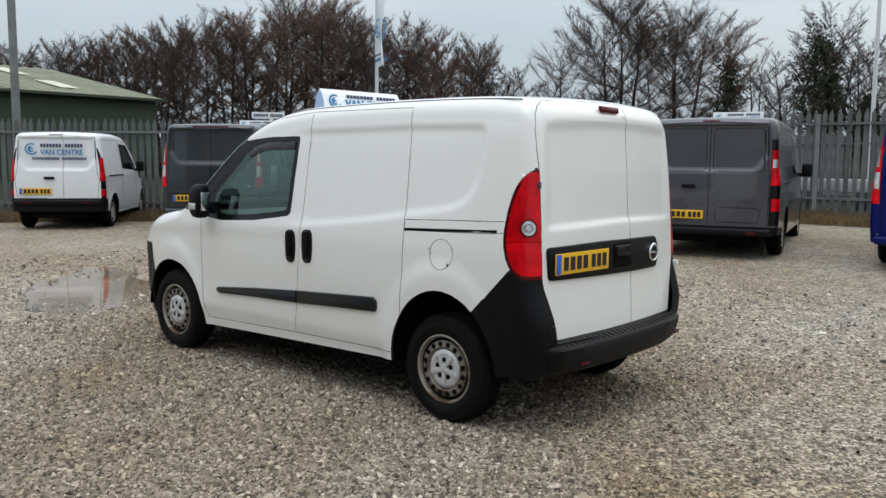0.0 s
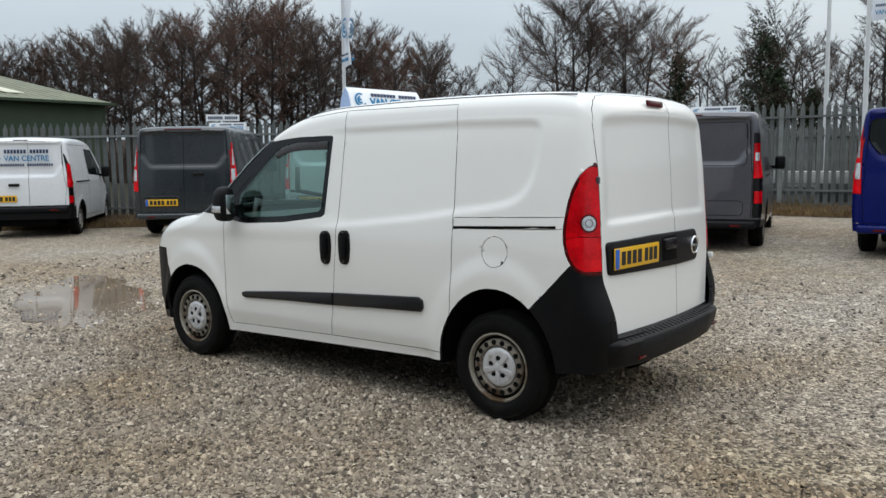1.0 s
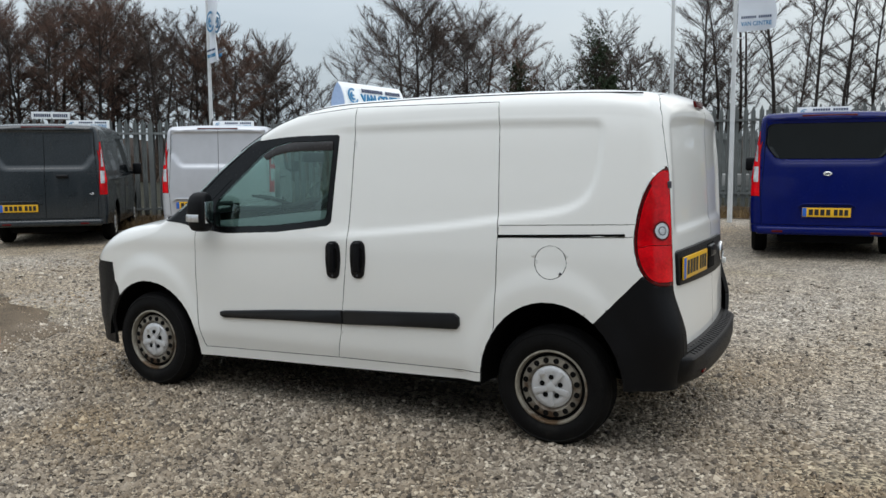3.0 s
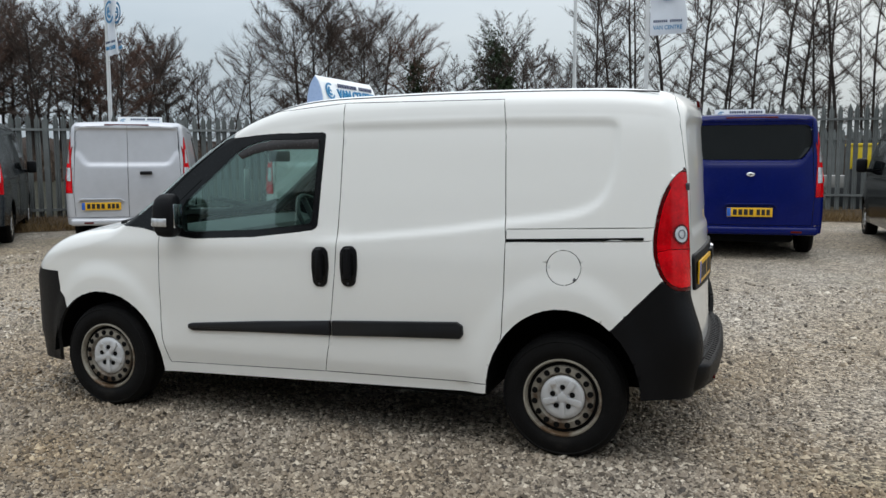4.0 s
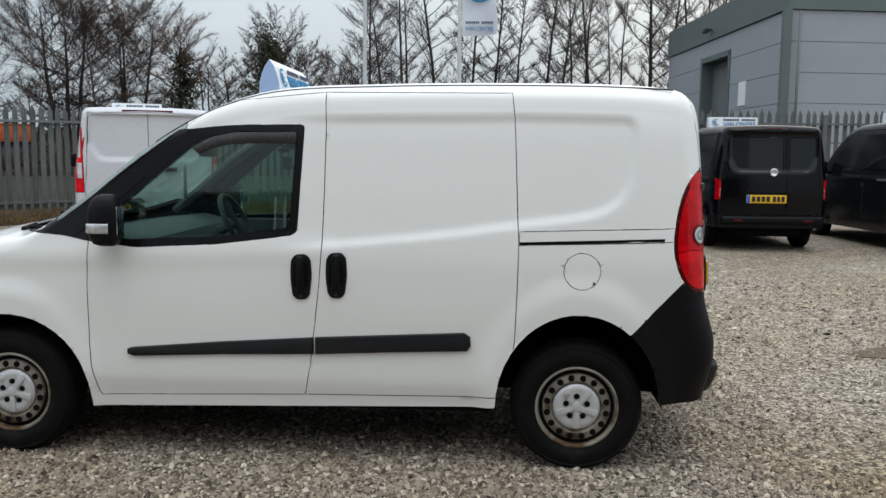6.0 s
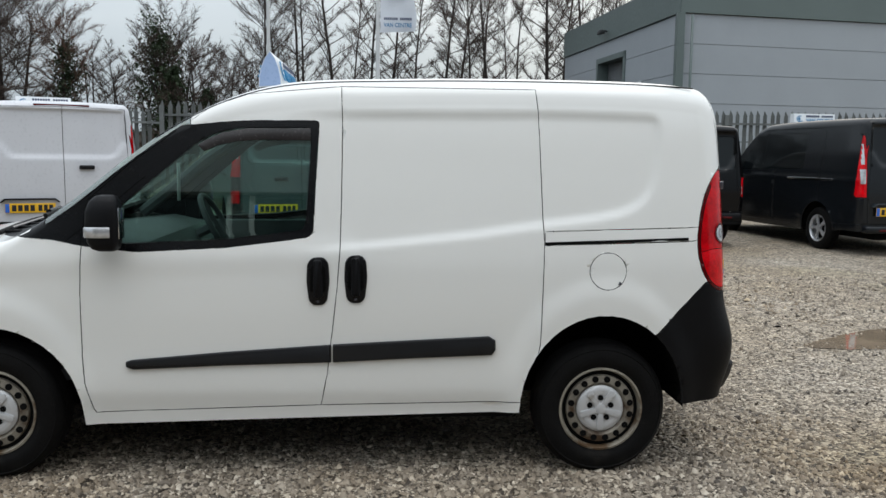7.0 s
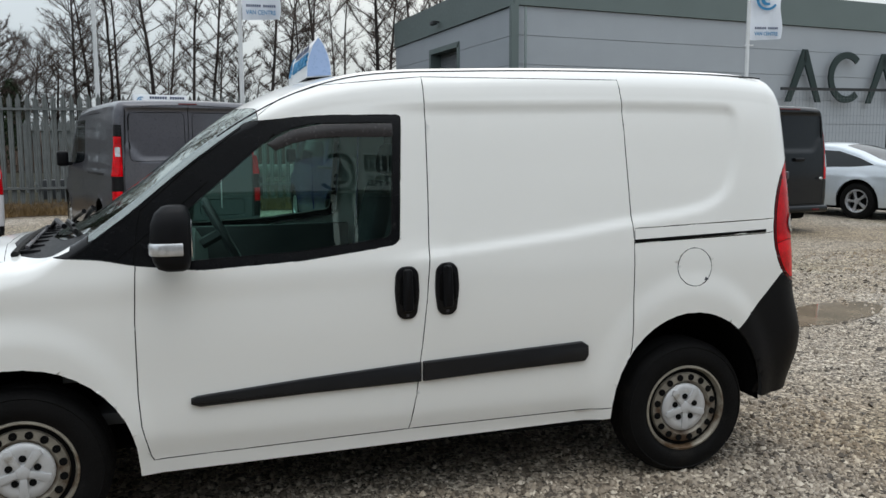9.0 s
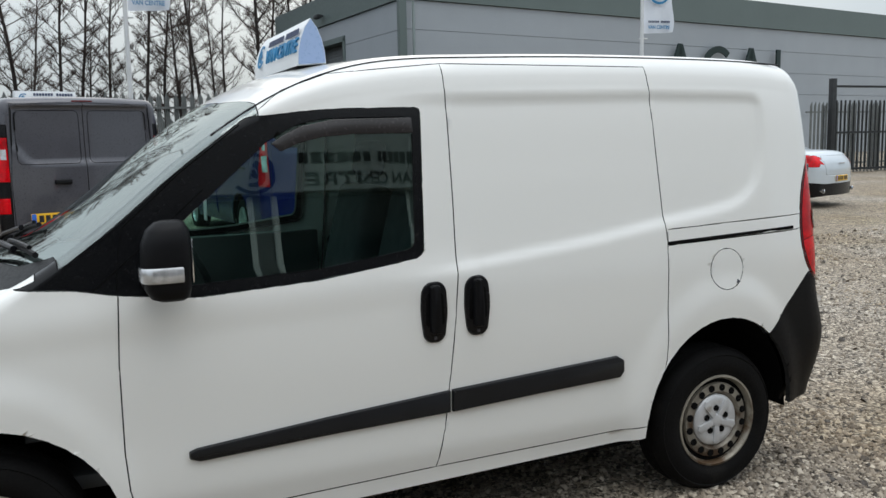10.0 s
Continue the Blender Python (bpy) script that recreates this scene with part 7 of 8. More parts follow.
COS = {n: [math.cos(2 * math.pi * j / n) for j in range(n)] for n in (3, 4, 7)}
SIN = {n: [math.sin(2 * math.pi * j / n) for j in range(n)] for n in (3, 4, 7)}


class Wood:
    """Collects tapering sticks and writes them into one mesh."""

    def __init__(self):
        self.v, self.f = [], []

    def stick(self, pts, radii, sides):
        v, f = self.v, self.f
        base, n = len(v), len(pts)
        d = (pts[-1] - pts[0]).normalized()
        u = d.orthogonal().normalized()
        w = d.cross(u)
        ring = [(u * COS[sides][j] + w * SIN[sides][j]) for j in range(sides)]
        for p, r in zip(pts, radii):
            for q in ring:
                v.append((p.x + q.x * r, p.y + q.y * r, p.z + q.z * r))
        for i in range(n - 1):
            o = base + i * sides
            for j in range(sides):
                k = o + (j + 1) % sides
                f.append((o + j, k, k + sides, o + j + sides))

    def blade(self, p, q, r):
        """A twig too thin to show its roundness."""
        u = (q - p).orthogonal().normalized() * r
        i = len(self.v)
        self.v += [(p.x - u.x, p.y - u.y, p.z - u.z), (p.x + u.x, p.y + u.y, p.z + u.z), (q.x, q.y, q.z)]
        self.f.append((i, i + 1, i + 2))

    def mesh(self, name, material):
        me = bpy.data.meshes.new(name)
        me.from_pydata(self.v, [], self.f)
        me.materials.append(material)
        return me


def wander(rnd, p, d, length, n, bend, rise):
    pts = [p.copy()]
    d = d.normalized()
    for _ in range(n):
        d = (d + Vector((rnd.gauss(0, bend), rnd.gauss(0, bend), rnd.gauss(0, bend) + rise))).normalized()
        p = p + d * (length / n)
        pts.append(p.copy())
    return pts


def tree_meshes(seed, h, spread, first, limbs, r0, subs=10, twigs=12, twig_mat=None, low=1.15, high=0.45, stems=1, fork=0.0, drop=0.0):
    """A bare tree: trunk(s) with limbs in one mesh, branchlets and twigs in another. low, high: the limbs' angle from upright at the foot and the top of the crown."""
    rnd = random.Random(seed)
    wood, fine = Wood(), Wood()

    def spray(pts, size, count):
        """Fine straight twigs that fan forwards from a branchlet."""
        n = len(pts) - 1
        for _ in range(count):
            u = rnd.random() ** 0.7 * n
            i = min(n - 1, int(u))
            q = pts[i].lerp(pts[i + 1], u - i)
            d = (pts[i + 1] - pts[i]).normalized() + Vector((rnd.gauss(0, 0.60), rnd.gauss(0, 0.60), rnd.gauss(0.08 - drop, 0.50)))
            fine.blade(q, q + d.normalized() * size * rnd.uniform(0.5, 1.15), 0.0105)

    for st in range(stems):
        a0 = 2 * math.pi * (st + rnd.random() * 0.5) / stems
        tilt = fork * rnd.uniform(0.7, 1.2) if stems > 1 else 0.0
        lean = Vector((math.cos(a0) * tilt + rnd.gauss(0, 0.02), math.sin(a0) * tilt + rnd.gauss(0, 0.02), 1))
        hh = h * (1.0 if st == 0 else rnd.uniform(0.82, 0.97))
        off = 0.35 if stems > 1 else 0.0
        trunk = wander(rnd, Vector((math.cos(a0) * off, math.sin(a0) * off, -0.2)), lean, hh, 14, 0.028, 0.018)
        rr = r0 / math.sqrt(stems)
        wood.stick(trunk, [rr * (1 - i / 14) ** 0.8 + 0.014 for i in range(15)], 7)
        cnt = limbs // stems
        turn = rnd.uniform(0, 6.28)
        for k in range(cnt):
            t = first + (0.985 - first) * ((k + rnd.random() * 0.9) / cnt)
            i = min(13, int(t * 14))
            p = trunk[i].lerp(trunk[i + 1], t * 14 - i)
            turn += 2.4 + rnd.gauss(0, 0.5)
            g = (t - first) / (1 - first)
            reach = spread * (0.30 + 0.95 * math.sin(math.pi * (0.16 + 0.80 * (1 - g))) ** 0.8) * rnd.uniform(0.62, 1.12)
            ang = low + (high - low) * g + rnd.gauss(0, 0.13)
            out = Vector((math.cos(turn), math.sin(turn), 0)) + lean * 0.0
            d = out * math.sin(ang) + Vector((0, 0, 1)) * math.cos(ang)
            limb = wander(rnd, p, d, reach, 7, 0.095, 0.030 * math.sin(ang))
            lr = max(0.016, rr * (1 - t) ** 0.7 * 0.30 + 0.010)
            wood.stick(limb, [lr * (1 - 0.85 * q / 7) + 0.006 for q in range(8)], 4)
            flip = 1
            for b in range(subs):
                u = 0.16 + 0.82 * (b + rnd.random() * 0.8) / subs
                j = min(6, int(u * 7))
                q = limb[j].lerp(limb[j + 1], u * 7 - j)
                along = (limb[j + 1] - limb[j]).normalized()
                side = along.cross(Vector((0, 0, 1)))
                side = side.normalized() if side.length > 0.05 else Vector((1, 0, 0))
                flip = -flip
                dd = along * 0.95 + side * flip * rnd.uniform(0.35, 1.0) + Vector((0, 0, rnd.gauss(0.18 - drop, 0.32)))
                ln = reach * rnd.uniform(0.22, 0.40) * (1.15 - 0.55 * u)
                br = wander(rnd, q, dd, ln, 2, 0.11, 0.05)
                fine.stick(br, [0.016, 0.011, 0.005], 3)
                spray(br, max(0.35, ln * 0.62), twigs)
            spray(limb[4:], reach * 0.20, twigs)
        spray(trunk[11:], spread * 0.30, twigs * 2)
    return wood.mesh("trunk", BARK), fine.mesh("crown", twig_mat or TWIG)


def ivy_mesh(seed, h, r):
    """Uneven clumps of small leaves climbing a trunk."""
    rnd = random.Random(seed)
    v, f = [], []
    for k in range(64):
        t = rnd.random()
        a = rnd.uniform(0, 2 * math.pi)
        off = r * rnd.uniform(0.0, 1.0) * (0.35 + math.sin(math.pi * min(1, 0.15 + 0.8 * t)))
        c0 = Vector((math.cos(a) * off, math.sin(a) * off, 0.3 + t * h))
        size = r * rnd.uniform(0.25, 0.55) * (1.1 - 0.5 * t)
        for _ in range(95):
            c = c0 + Vector((rnd.gauss(0, size), rnd.gauss(0, size), rnd.gauss(0, size * 1.3)))
            if c.z < 0.1:
                continue
            n = Vector((rnd.gauss(0, 1), rnd.gauss(0, 1), rnd.gauss(0.3, 1))).normalized()
            u = n.orthogonal().normalized()
            w = n.cross(u)
            s = rnd.uniform(0.06, 0.15)
            i = len(v)
            v += [tuple(c + u * s), tuple(c + w * s * 0.8), tuple(c - u * s), tuple(c - w * s * 0.8)]
            f.append((i, i + 1, i + 2, i + 3))
    me = bpy.data.meshes.new("ivy")
    me.from_pydata(v, [], f)
    me.materials.append(IVY)
    return me


KINDS = {
    "alder": [tree_meshes(10, 13.0, 3.7, 0.34, 34, 0.21, 10, 30, TWIG, 1.30, 0.70), tree_meshes(11, 13.0, 3.4, 0.30, 34, 0.18, 10, 30, TWIG_R, 1.20, 0.62), tree_meshes(12, 13.0, 3.7, 0.36, 36, 0.20, 10, 28, TWIG, 1.30, 0.75, stems=2, fork=0.10)],
    "broad": [tree_meshes(30, 15.0, 6.3, 0.20, 66, 0.46, 13, 34, TWIG, 1.40, 0.75, stems=3, fork=0.13, drop=0.06)],
    "tall": [tree_meshes(40, 19.0, 3.6, 0.24, 34, 0.17, 9, 22, TWIG, 1.10, 0.55), tree_meshes(41, 19.0, 3.4, 0.18, 34, 0.19, 9, 22, TWIG, 1.15, 0.60, stems=2, fork=0.07), tree_meshes(42, 19.0, 3.0, 0.30, 28, 0.14, 9, 22, TWIG, 1.0, 0.50)],
    "small": [tree_meshes(60, 9.5, 3.0, 0.16, 30, 0.15, 9, 20, TWIG, 1.25, 0.70, stems=2, fork=0.14), tree_meshes(61, 9.5, 3.2, 0.20, 26, 0.14, 9, 18, TWIG, 1.30, 0.70)],
}
TREE_LABEL = {"alder": "bare alder tree with dense brown twigs", "broad": "broad bare winter tree with spreading limbs", "tall": "tall slender bare tree in the wood", "small": "small bare tree with several stems"}
tree_rnd = random.Random(5)


def plant(kind, az, dist, height, ivy=0.0, which=None):
    """A tree at a bearing (degrees) and distance from the yard."""
    x, y = dist * math.cos(radians(az)), 4.0 + dist * math.sin(radians(az))
    k = KINDS[kind]
    tm, cm = k[tree_rnd.randrange(len(k)) if which is None else which]
    s = height / max(v.co.z for v in cm.vertices)
    t = thing("tree", TREE_LABEL[kind] if not ivy else "bare tree thickly clad in dark ivy", "tree", pose(x, y, 0, 0, 0, tree_rnd.uniform(0, 360)) @ Matrix.Diagonal((s * tree_rnd.uniform(0.9, 1.1), s, s, 1)), group="trees behind the fence")
    for nm, me in (("trunk", tm), ("crown", cm)):
        o = new(nm, me)
        o.parent = t
    if ivy:
        o = new("ivy", ivy_mesh(int(dist * 7 + height), ivy / s, ivy / s * 0.13))
        o.parent = t
        o["label"] = "dark green ivy"
    return t


# a dense brown wood, thinning towards the middle, then tall slender trees beside the grey unit; heights by bearing fit
# the camera's view
VIEW_SKYLINE = [(-105, 0.212), (-81.9, 0.162), (-79.4, 0.137), (-78.2, 0.142), (-76.9, 0.131), (-74.4, 0.158), (-72.9, 0.130), (-71.4, 0.112), (-70.8, 0.133), (-69.2, 0.150), (-67.5, 0.166), (-64, 0.180), (-61.8, 0.174), (-60.1, 0.146), (-58.8, 0.136), (-56.9, 0.118), (-55.3, 0.115), (-54.5, 0.111), (-52.9, 0.126), (-50.7, 0.147), (-48.1, 0.139), (-44.2, 0.153), (-42.8, 0.169), (-41.2, 0.181), (-38.1, 0.166), (-36.4, 0.156), (-34.6, 0.149), (-31.8, 0.149), (-29.6, 0.131), (-27.9, 0.124), (-24.8, 0.117), (-23.5, 0.109), (-21, 0.102)]


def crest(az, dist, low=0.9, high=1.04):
    """Height that sets a tree's top, at that bearing and distance, on the skyline fitted to the camera's view."""
    return 1.5 + (dist + 2.5) * interp(az, VIEW_SKYLINE) * tree_rnd.uniform(low, high)


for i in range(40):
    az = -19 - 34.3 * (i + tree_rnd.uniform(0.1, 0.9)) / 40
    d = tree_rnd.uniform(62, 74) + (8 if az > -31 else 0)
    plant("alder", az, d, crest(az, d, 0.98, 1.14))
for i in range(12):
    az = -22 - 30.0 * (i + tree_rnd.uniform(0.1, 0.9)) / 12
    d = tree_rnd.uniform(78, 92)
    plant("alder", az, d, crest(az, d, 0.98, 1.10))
plant("small", -53.6, 70, 9.4, which=0)
plant("small", -55.2, 74, 9.8, which=1)
plant("small", -56.6, 72, 9.4, which=0)
plant("small", -58.6, 70, 11.2, which=1)
plant("small", -60.6, 74, 9.0, which=0)
plant("broad", -62.6, 64, 15.6, which=0)
plant("broad", -66.0, 67, 15.0, which=0)
plant("tall", -64.4, 72, 13.4, which=2)
plant("alder", -69.2, 64, 11.9, ivy=8.2, which=1)
plant("small", -70.7, 70, 10.8, which=0)
plant("small", -71.9, 72, 8.6, which=1)
plant("small", -73.0, 69, 10.6, which=0)
plant("alder", -74.4, 62, 12.3, ivy=10.2, which=0)
plant("small", -75.4, 60, 10.0, ivy=6.5, which=0)
plant("small", -76.6, 66, 10.6, which=1)
plant("small", -77.4, 60, 8.6, ivy=5.0, which=0)
plant("small", -78.4, 68, 11.0, which=0)
plant("small", -80.0, 70, 10.8, which=1)
for i in range(18):
    az = -80.5 - 25.0 * (i + tree_rnd.uniform(0.15, 0.85)) / 18
    plant("tall", az, tree_rnd.uniform(56, 74), tree_rnd.uniform(16.5, 21.0))
for i in range(8):
    az = -78.5 - 24.0 * (i + tree_rnd.uniform(0.1, 0.9)) / 8
    plant("small", az, tree_rnd.uniform(60, 74), tree_rnd.uniform(7.5, 10.5))
plant("small", -141.0, 30, 5.6)


def scrub():
    """Undergrowth along the foot of the wood."""
    rnd = random.Random(9)
    w = Wood()
    for i in range(9000):
        az = radians(rnd.uniform(-106, -17))
        dist = rnd.uniform(50, 62)
        p = Vector((dist * math.cos(az), 4 + dist * math.sin(az), 0))
        hgt = rnd.uniform(1.0, 3.4) * (0.7 + 0.5 * noise.noise(p * 0.12))
        d = Vector((rnd.gauss(0, 0.45), rnd.gauss(0, 0.45), 1)).normalized()
        m = p + d * hgt * 0.55
        e = m + (d + Vector((rnd.gauss(0, 0.6), rnd.gauss(0, 0.6), 0.1))).normalized() * hgt * 0.5
        w.stick([p, m, e], [0.045, 0.03, 0.012], 3)
    ob = new("scrub", w.mesh("scrub", SCRUB))
    tagged(ob, "tangled brown undergrowth below the trees", "undergrowth", kind="stuff")


scrub()


def distance():
    """A low hazy line of far woods and roofs that closes the view."""
    b = bmesh.new()
    m = mat("far_brown_woods", (0.055, 0.045, 0.040), 0.95, vary=0.25, scale=0.08, spec=0.05)
    prev = None
    for i in range(241):
        az = radians(-125 + 120 * i / 240)
        h = 3.4 + 1.1 * noise.noise(Vector((i * 0.09, 0, 0))) + 0.6 * noise.noise(Vector((i * 0.5, 3, 0)))
        c = [b.verts.new((R * math.cos(az), 4 + R * math.sin(az), z)) for R, z in ((96, 0), (97, h * 0.6), (100, h), (110, h))]
        if prev:
            for j in range(3):
                b.faces.new((prev[j], c[j], c[j + 1], prev[j + 1]))
        prev = c
    bmesh.ops.recalc_face_normals(b, faces=b.faces)
    tagged(part("backdrop", b, m), "far brown woodland behind the trees", "distance", kind="structure")


distance()

# ---- loose gravel, puddles, grass ----
def stones_material():
    m = bpy.data.materials.new("gravel_stones")
    m.use_nodes = True
    n, l = m.node_tree.nodes, m.node_tree.links
    b = n["Principled BSDF"]
    geo = n.new("ShaderNodeNewGeometry")
    ramp = n.new("ShaderNodeValToRGB")
    cols = ((0.0, (0.045, 0.036, 0.028)), (0.22, (0.150, 0.122, 0.092)), (0.50, (0.285, 0.236, 0.180)), (0.74, (0.300, 0.258, 0.206)), (0.90, (0.45, 0.385, 0.30)), (1.0, (0.64, 0.57, 0.47)))
    e = ramp.color_ramp.elements
    for i, (p, c) in enumerate(cols):
        k = e[0] if i == 0 else (e[1] if i == 1 else e.new(p))
        k.position, k.color = p, (*c, 1)
    l.new(geo.outputs["Random Per Island"], ramp.inputs["Fac"])
    tc = n.new("ShaderNodeTexCoord")
    no = n.new("ShaderNodeTexNoise")
    no.inputs["Scale"].default_value, no.inputs["Detail"].default_value = 0.45, 4
    l.new(tc.outputs["Object"], no.inputs["Vector"])
    r = n.new("ShaderNodeMapRange")
    r.inputs["From Min"].default_value, r.inputs["From Max"].default_value = 0.42, 0.62
    l.new(no.outputs["Fac"], r.inputs["Value"])
    mx = n.new("ShaderNodeMixRGB")
    mx.blend_type = "MULTIPLY"
    mx.inputs["Color2"].default_value = (0.80, 0.70, 0.55, 1)
    l.new(r.outputs["Result"], mx.inputs["Fac"])
    l.new(ramp.outputs["Color"], mx.inputs["Color1"])
    l.new(mx.outputs["Color"], b.inputs["Base Color"])
    b.inputs["Roughness"].default_value = 0.55
    b.inputs["Specular IOR Level"].default_value = 0.4
    return m


PUDDLES = [(6.0, -0.1, 1.75, 0.62, -28), (-3.15, -2.05, 0.85, 0.29, 20)]


def puddle_field(x, y):
    """Below 1 inside a puddle."""
    best = 9.0
    for cx, cy, a, b, ang in PUDDLES:
        c, s = math.cos(radians(ang)), math.sin(radians(ang))
        u, v = (x - cx) * c + (y - cy) * s, -(x - cx) * s + (y - cy) * c
        r = math.hypot(u / a, v / b) + 0.28 * noise.noise(Vector((x * 1.3, y * 1.3, 0))) + 0.12 * noise.noise(Vector((x * 4, y * 4, 2)))
        best = min(best, r)
    return best


def scatter(name, count, area, size, seed, keep=None, label="", sink=0.35):
    rng = np.random.default_rng(seed)
    x = rng.uniform(area[0], area[1], count)
    y = rng.uniform(area[2], area[3], count)
    if keep is not None:
        ok = keep(x, y)
        x, y = x[ok], y[ok]
    wet = np.array([puddle_field(a, b) for a, b in zip(x, y)])
    ok = (wet > 1.0) | (rng.random(len(x)) < np.clip((wet - 0.45) * 0.9, 0.02, 1))
    x, y = x[ok], y[ok]
    n = len(x)
    base = np.array([(1, 0, 0), (0, 1, 0), (-1, 0, 0), (0, -1, 0), (0.3, 0.3, 1), (-0.3, -0.2, 1.0)], float)
    faces = np.array([(0, 1, 4), (1, 2, 5), (1, 5, 4), (2, 3, 5), (3, 0, 4), (3, 4, 5)])
    s = size * np.exp(rng.normal(0, 0.42, n))
    s = np.clip(s, size * 0.4, size * 2.6)
    sc = np.stack([s * rng.uniform(0.75, 1.35, n), s * rng.uniform(0.6, 1.1, n), s * rng.uniform(0.5, 1.0, n)], 1)
    p = base[None] * (1 + rng.normal(0, 0.20, (n, 6, 3))) * sc[:, None]
    p[:, :, 0] += rng.normal(0, 0.12, (n, 6)) * s[:, None]
    a, t = rng.uniform(0, 2 * np.pi, n), rng.normal(0, 0.35, n)
    c, si, ct, st = np.cos(a)[:, None], np.sin(a)[:, None], np.cos(t)[:, None], np.sin(t)[:, None]
    px, py, pz = p[..., 0], p[..., 1] * ct - p[..., 2] * st, p[..., 1] * st + p[..., 2] * ct
    out = np.stack([px * c - py * si + x[:, None], px * si + py * c + y[:, None], pz + (s * sink * rng.uniform(0.1, 1.0, n) + 0.0125 * np.clip(-y - 2.6, 0, 9))[:, None]], -1).reshape(-1, 3)
    f = (faces[None] + (np.arange(n) * 6)[:, None, None]).reshape(-1, 3)
    me = bpy.data.meshes.new(name)
    me.vertices.add(len(out))
    me.vertices.foreach_set("co", out.ravel())
    me.loops.add(f.size)
    me.loops.foreach_set("vertex_index", f.ravel().astype(np.int32))
    me.polygons.add(len(f))
    me.polygons.foreach_set("loop_start", np.arange(0, f.size, 3, dtype=np.int32))
    me.update(calc_edges=True)
    me.validate()
    me.materials.append(STONES)
    ob = new(name, me)
    tagged(ob, label, "gravel", kind="stuff")
    return ob


STONES = stones_material()
scatter("gravel", 78000, (-2.8, 4.8, 0.75, 3.0), 0.0086, 3, label="loose angular buff and grey gravel stones")
scatter("gravel", 56000, (-5.0, 5.5, -2.0, 0.75), 0.0084, 8, label="loose angular buff and grey gravel stones", keep=lambda x, y: (x > -1.2) | ((np.floor(x * 977) + np.floor(y * 1231)) % 3 == 0))
scatter("gravel", 30000, (-9.0, 9.5, -5.5, 2.2), 0.0120, 4, label="loose angular buff and grey gravel stones", keep=lambda x, y: (np.abs(x) > 5.2) | (y < -2.0))

WATER = mat("brown_puddle_water", (0.19, 0.145, 0.10), 0.05, vary=0.3, scale=3.0, spec=0.30)
for cx, cy, a, b, ang in PUDDLES:
    pb = bmesh.new()
    n = 70
    grid = {}
    for i in range(-n, n + 1):
        for j in range(-n, n + 1):
            grid[i, j] = (cx + a * 1.4 * i / n, cy + a * 1.4 * j / n)
    made = {}
    for i in range(-n, n):
        for j in range(-n, n):
            ks = ((i, j), (i + 1, j), (i + 1, j + 1), (i, j + 1))
            x, y = grid[i, j]
            if puddle_field(x + a * 0.7 / n, y + a * 0.7 / n) < 1.02:
                q = []
                for k in ks:
                    if k not in made:
                        made[k] = pb.verts.new((*grid[k], 0.006))
                    q.append(made[k])
                pb.faces.new(q)
    ob = part("puddle", pb, WATER)
    tagged(ob, "shallow brown puddle lying on the gravel", "puddle", group="puddles")


def grass(name, a, b, width, count, h, material, label, seed):
    rnd = random.Random(seed)
    A, B = Vector((*a, 0)), Vector((*b, 0))
    side = (B - A).normalized().cross(Vector((0, 0, 1)))
    v, f = [], []
    for _ in range(count):
        p = A.lerp(B, rnd.random()) + side * rnd.uniform(0, width)
        p.z = rise(p.y) + 0.04
        k = h * rnd.uniform(0.3, 1.2) * (0.6 + 0.8 * abs(noise.noise(p * 0.6)))
        d = Vector((rnd.gauss(0, 0.5), rnd.gauss(0, 0.5), 1)).normalized() * k
        w = Vector((rnd.gauss(0, 1), rnd.gauss(0, 1), 0)).normalized() * 0.008
        i = len(v)
        v += [tuple(p - w), tuple(p + w), tuple(p + d + Vector((0, 0, -0.3 * k)) * rnd.random())]
        f.append((i, i + 1, i + 2))
    me = bpy.data.meshes.new(name)
    me.from_pydata(v, [], f)
    me.materials.append(material)
    tagged(new(name, me), label, "grass", kind="stuff")


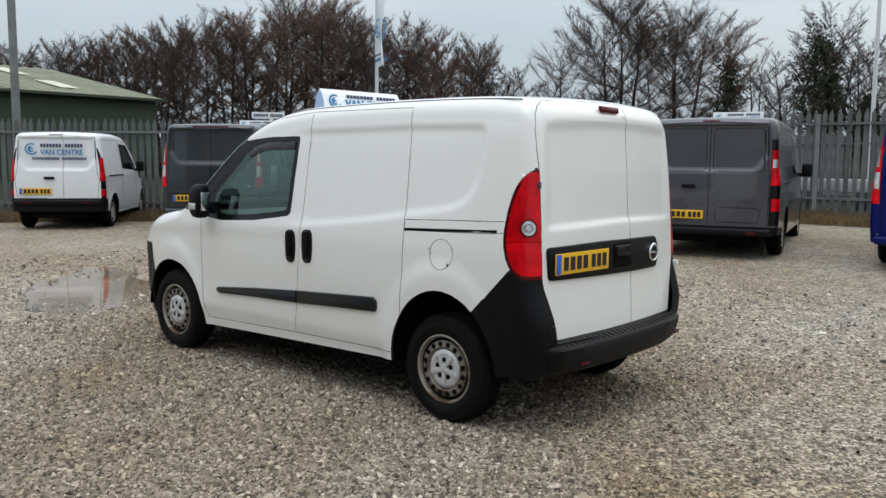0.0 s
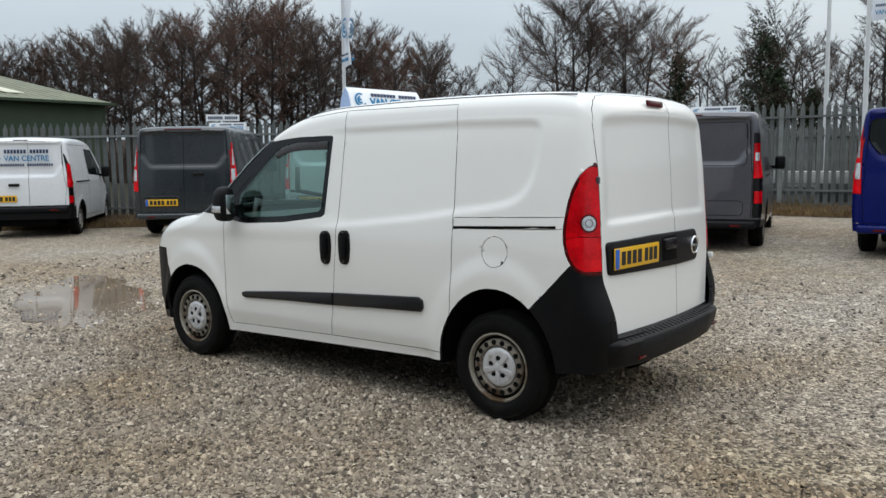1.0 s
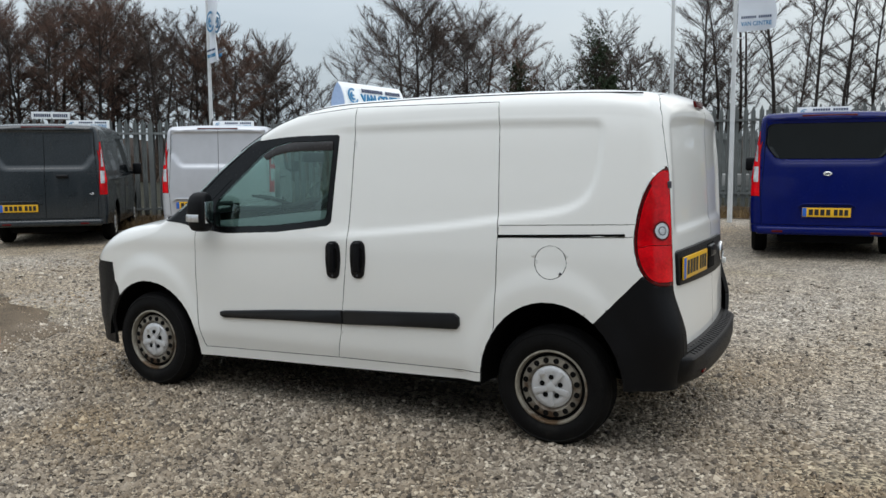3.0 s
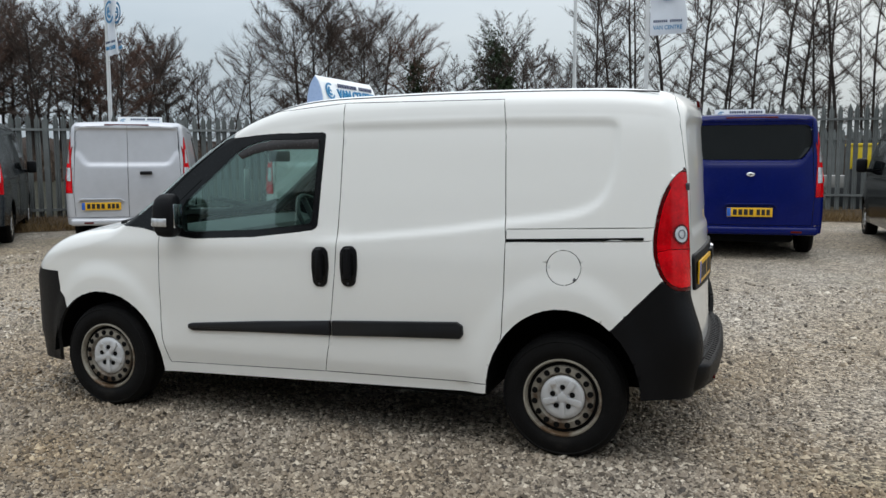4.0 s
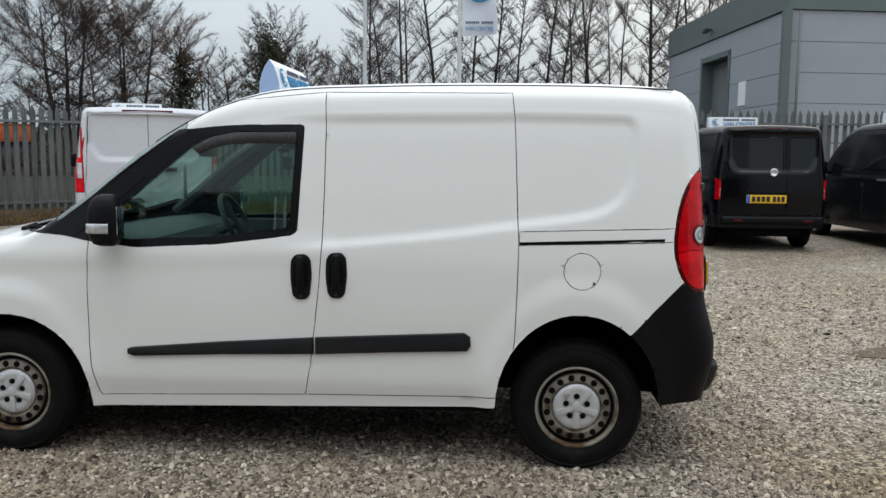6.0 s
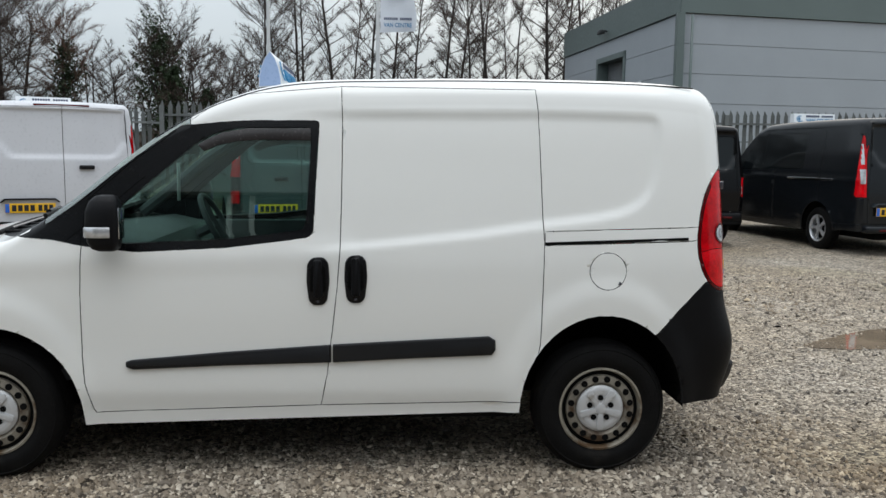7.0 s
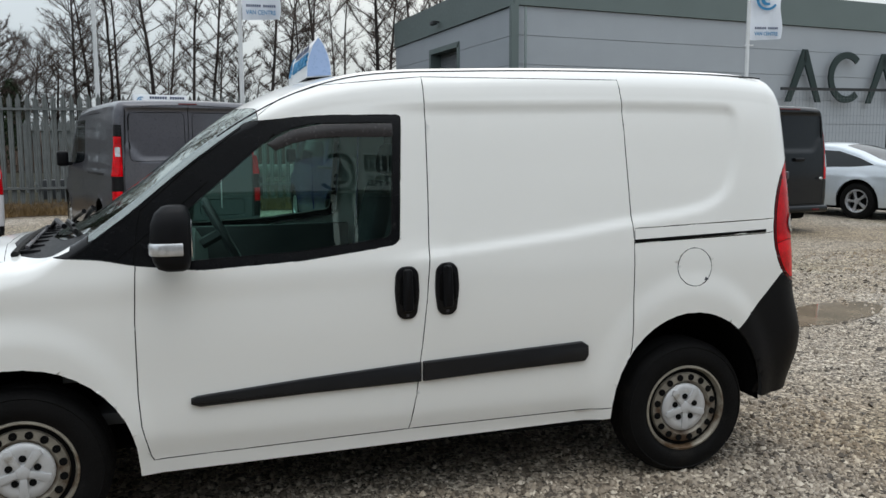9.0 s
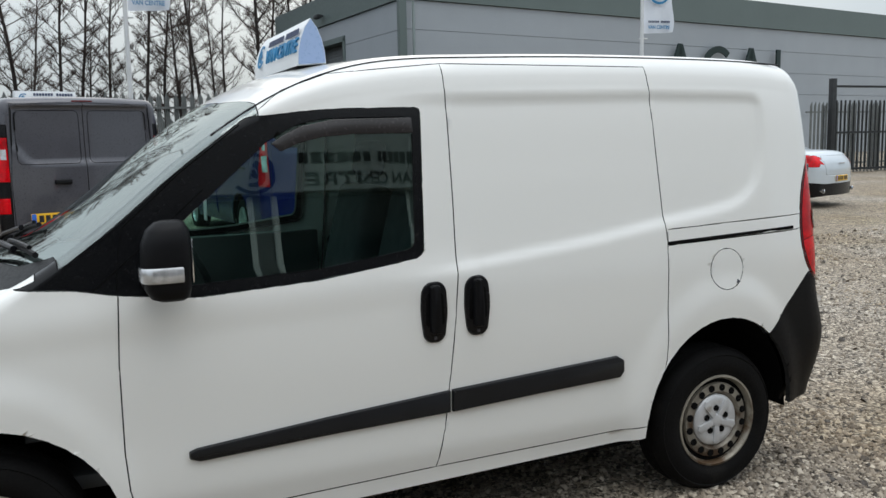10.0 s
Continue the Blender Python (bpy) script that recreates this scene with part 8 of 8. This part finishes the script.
STRAW = mat("dead_brown_grass", (0.135, 0.090, 0.042), 0.9, vary=0.4, scale=1.5, spec=0.15)
EARTH = mat("dark_damp_earth", (0.055, 0.038, 0.023), 0.95, spec=0.15, vary=0.5, scale=2.5, bump=0.6, bump_scale=12)


def verge(a, b, width, name):
    """A low bank of earth along the foot of the fence."""
    A, B = Vector((*a, 0)), Vector((*b, 0))
    L = (B - A).length
    side = (B - A).normalized().cross(Vector((0, 0, 1)))
    bm = bmesh.new()
    prev = None
    n = int(L / 0.25)
    for i in range(n + 1):
        p = A.lerp(B, i / n)
        row = []
        for k, (off, z) in enumerate(((-0.6, 0.10), (0.0, 0.16), (0.35, 0.13), (0.7, 0.07), (1.0, -0.01))):
            j = noise.noise(p * 1.7 + Vector((0, 0, k)))
            row.append(bm.verts.new(p + side * (off * width + 0.12 * j * (k > 0)) + Vector((0, 0, (max(-0.01, z + 0.05 * j) if k < 4 else -0.01) + rise((p + side * (off * width)).y)))))
        if prev:
            for k in range(4):
                bm.faces.new((prev[k], row[k], row[k + 1], prev[k + 1]))
        prev = row
    bmesh.ops.recalc_face_normals(bm, faces=bm.faces)
    tagged(part(name, bm, EARTH), "damp earth verge at the foot of the fence", "verge", kind="structure")


verge(CORNER, (22.5, 0.6), -1.9, "verge_1")
verge((-13.0, -16.6), CORNER, -1.9, "verge_2")
grass("dead_grass", CORNER, (22.5, 0.6), -2.2, 24000, 0.30, STRAW, "dead brown grass along the foot of the fence", 5)
grass("dead_grass", (-13.0, -16.6), CORNER, -2.2, 24000, 0.30, STRAW, "dead brown grass along the foot of the fence", 6)


# rough ground beyond the fence
FIELD = mat("rough_dark_ground", (0.028, 0.027, 0.018), 0.95, vary=0.45, scale=0.8, bump=0.6, bump_scale=6, spec=0.1)
fb = bmesh.new()
fb.faces.new([fb.verts.new((x, y, 0.125)) for x, y in ((23.2, 1.0), (CORNER[0] + 0.3, CORNER[1] - 0.5), (-13.0, -17.2), (-13.0, -31.0), (-10.8, -32), (-9.6, -50), (-30, -120), (120, -120), (120, 0))])
bmesh.ops.recalc_face_normals(fb, faces=fb.faces)
tagged(part("ground_beyond", fb, FIELD), "dark rough ground beyond the fence", "ground", kind="structure")
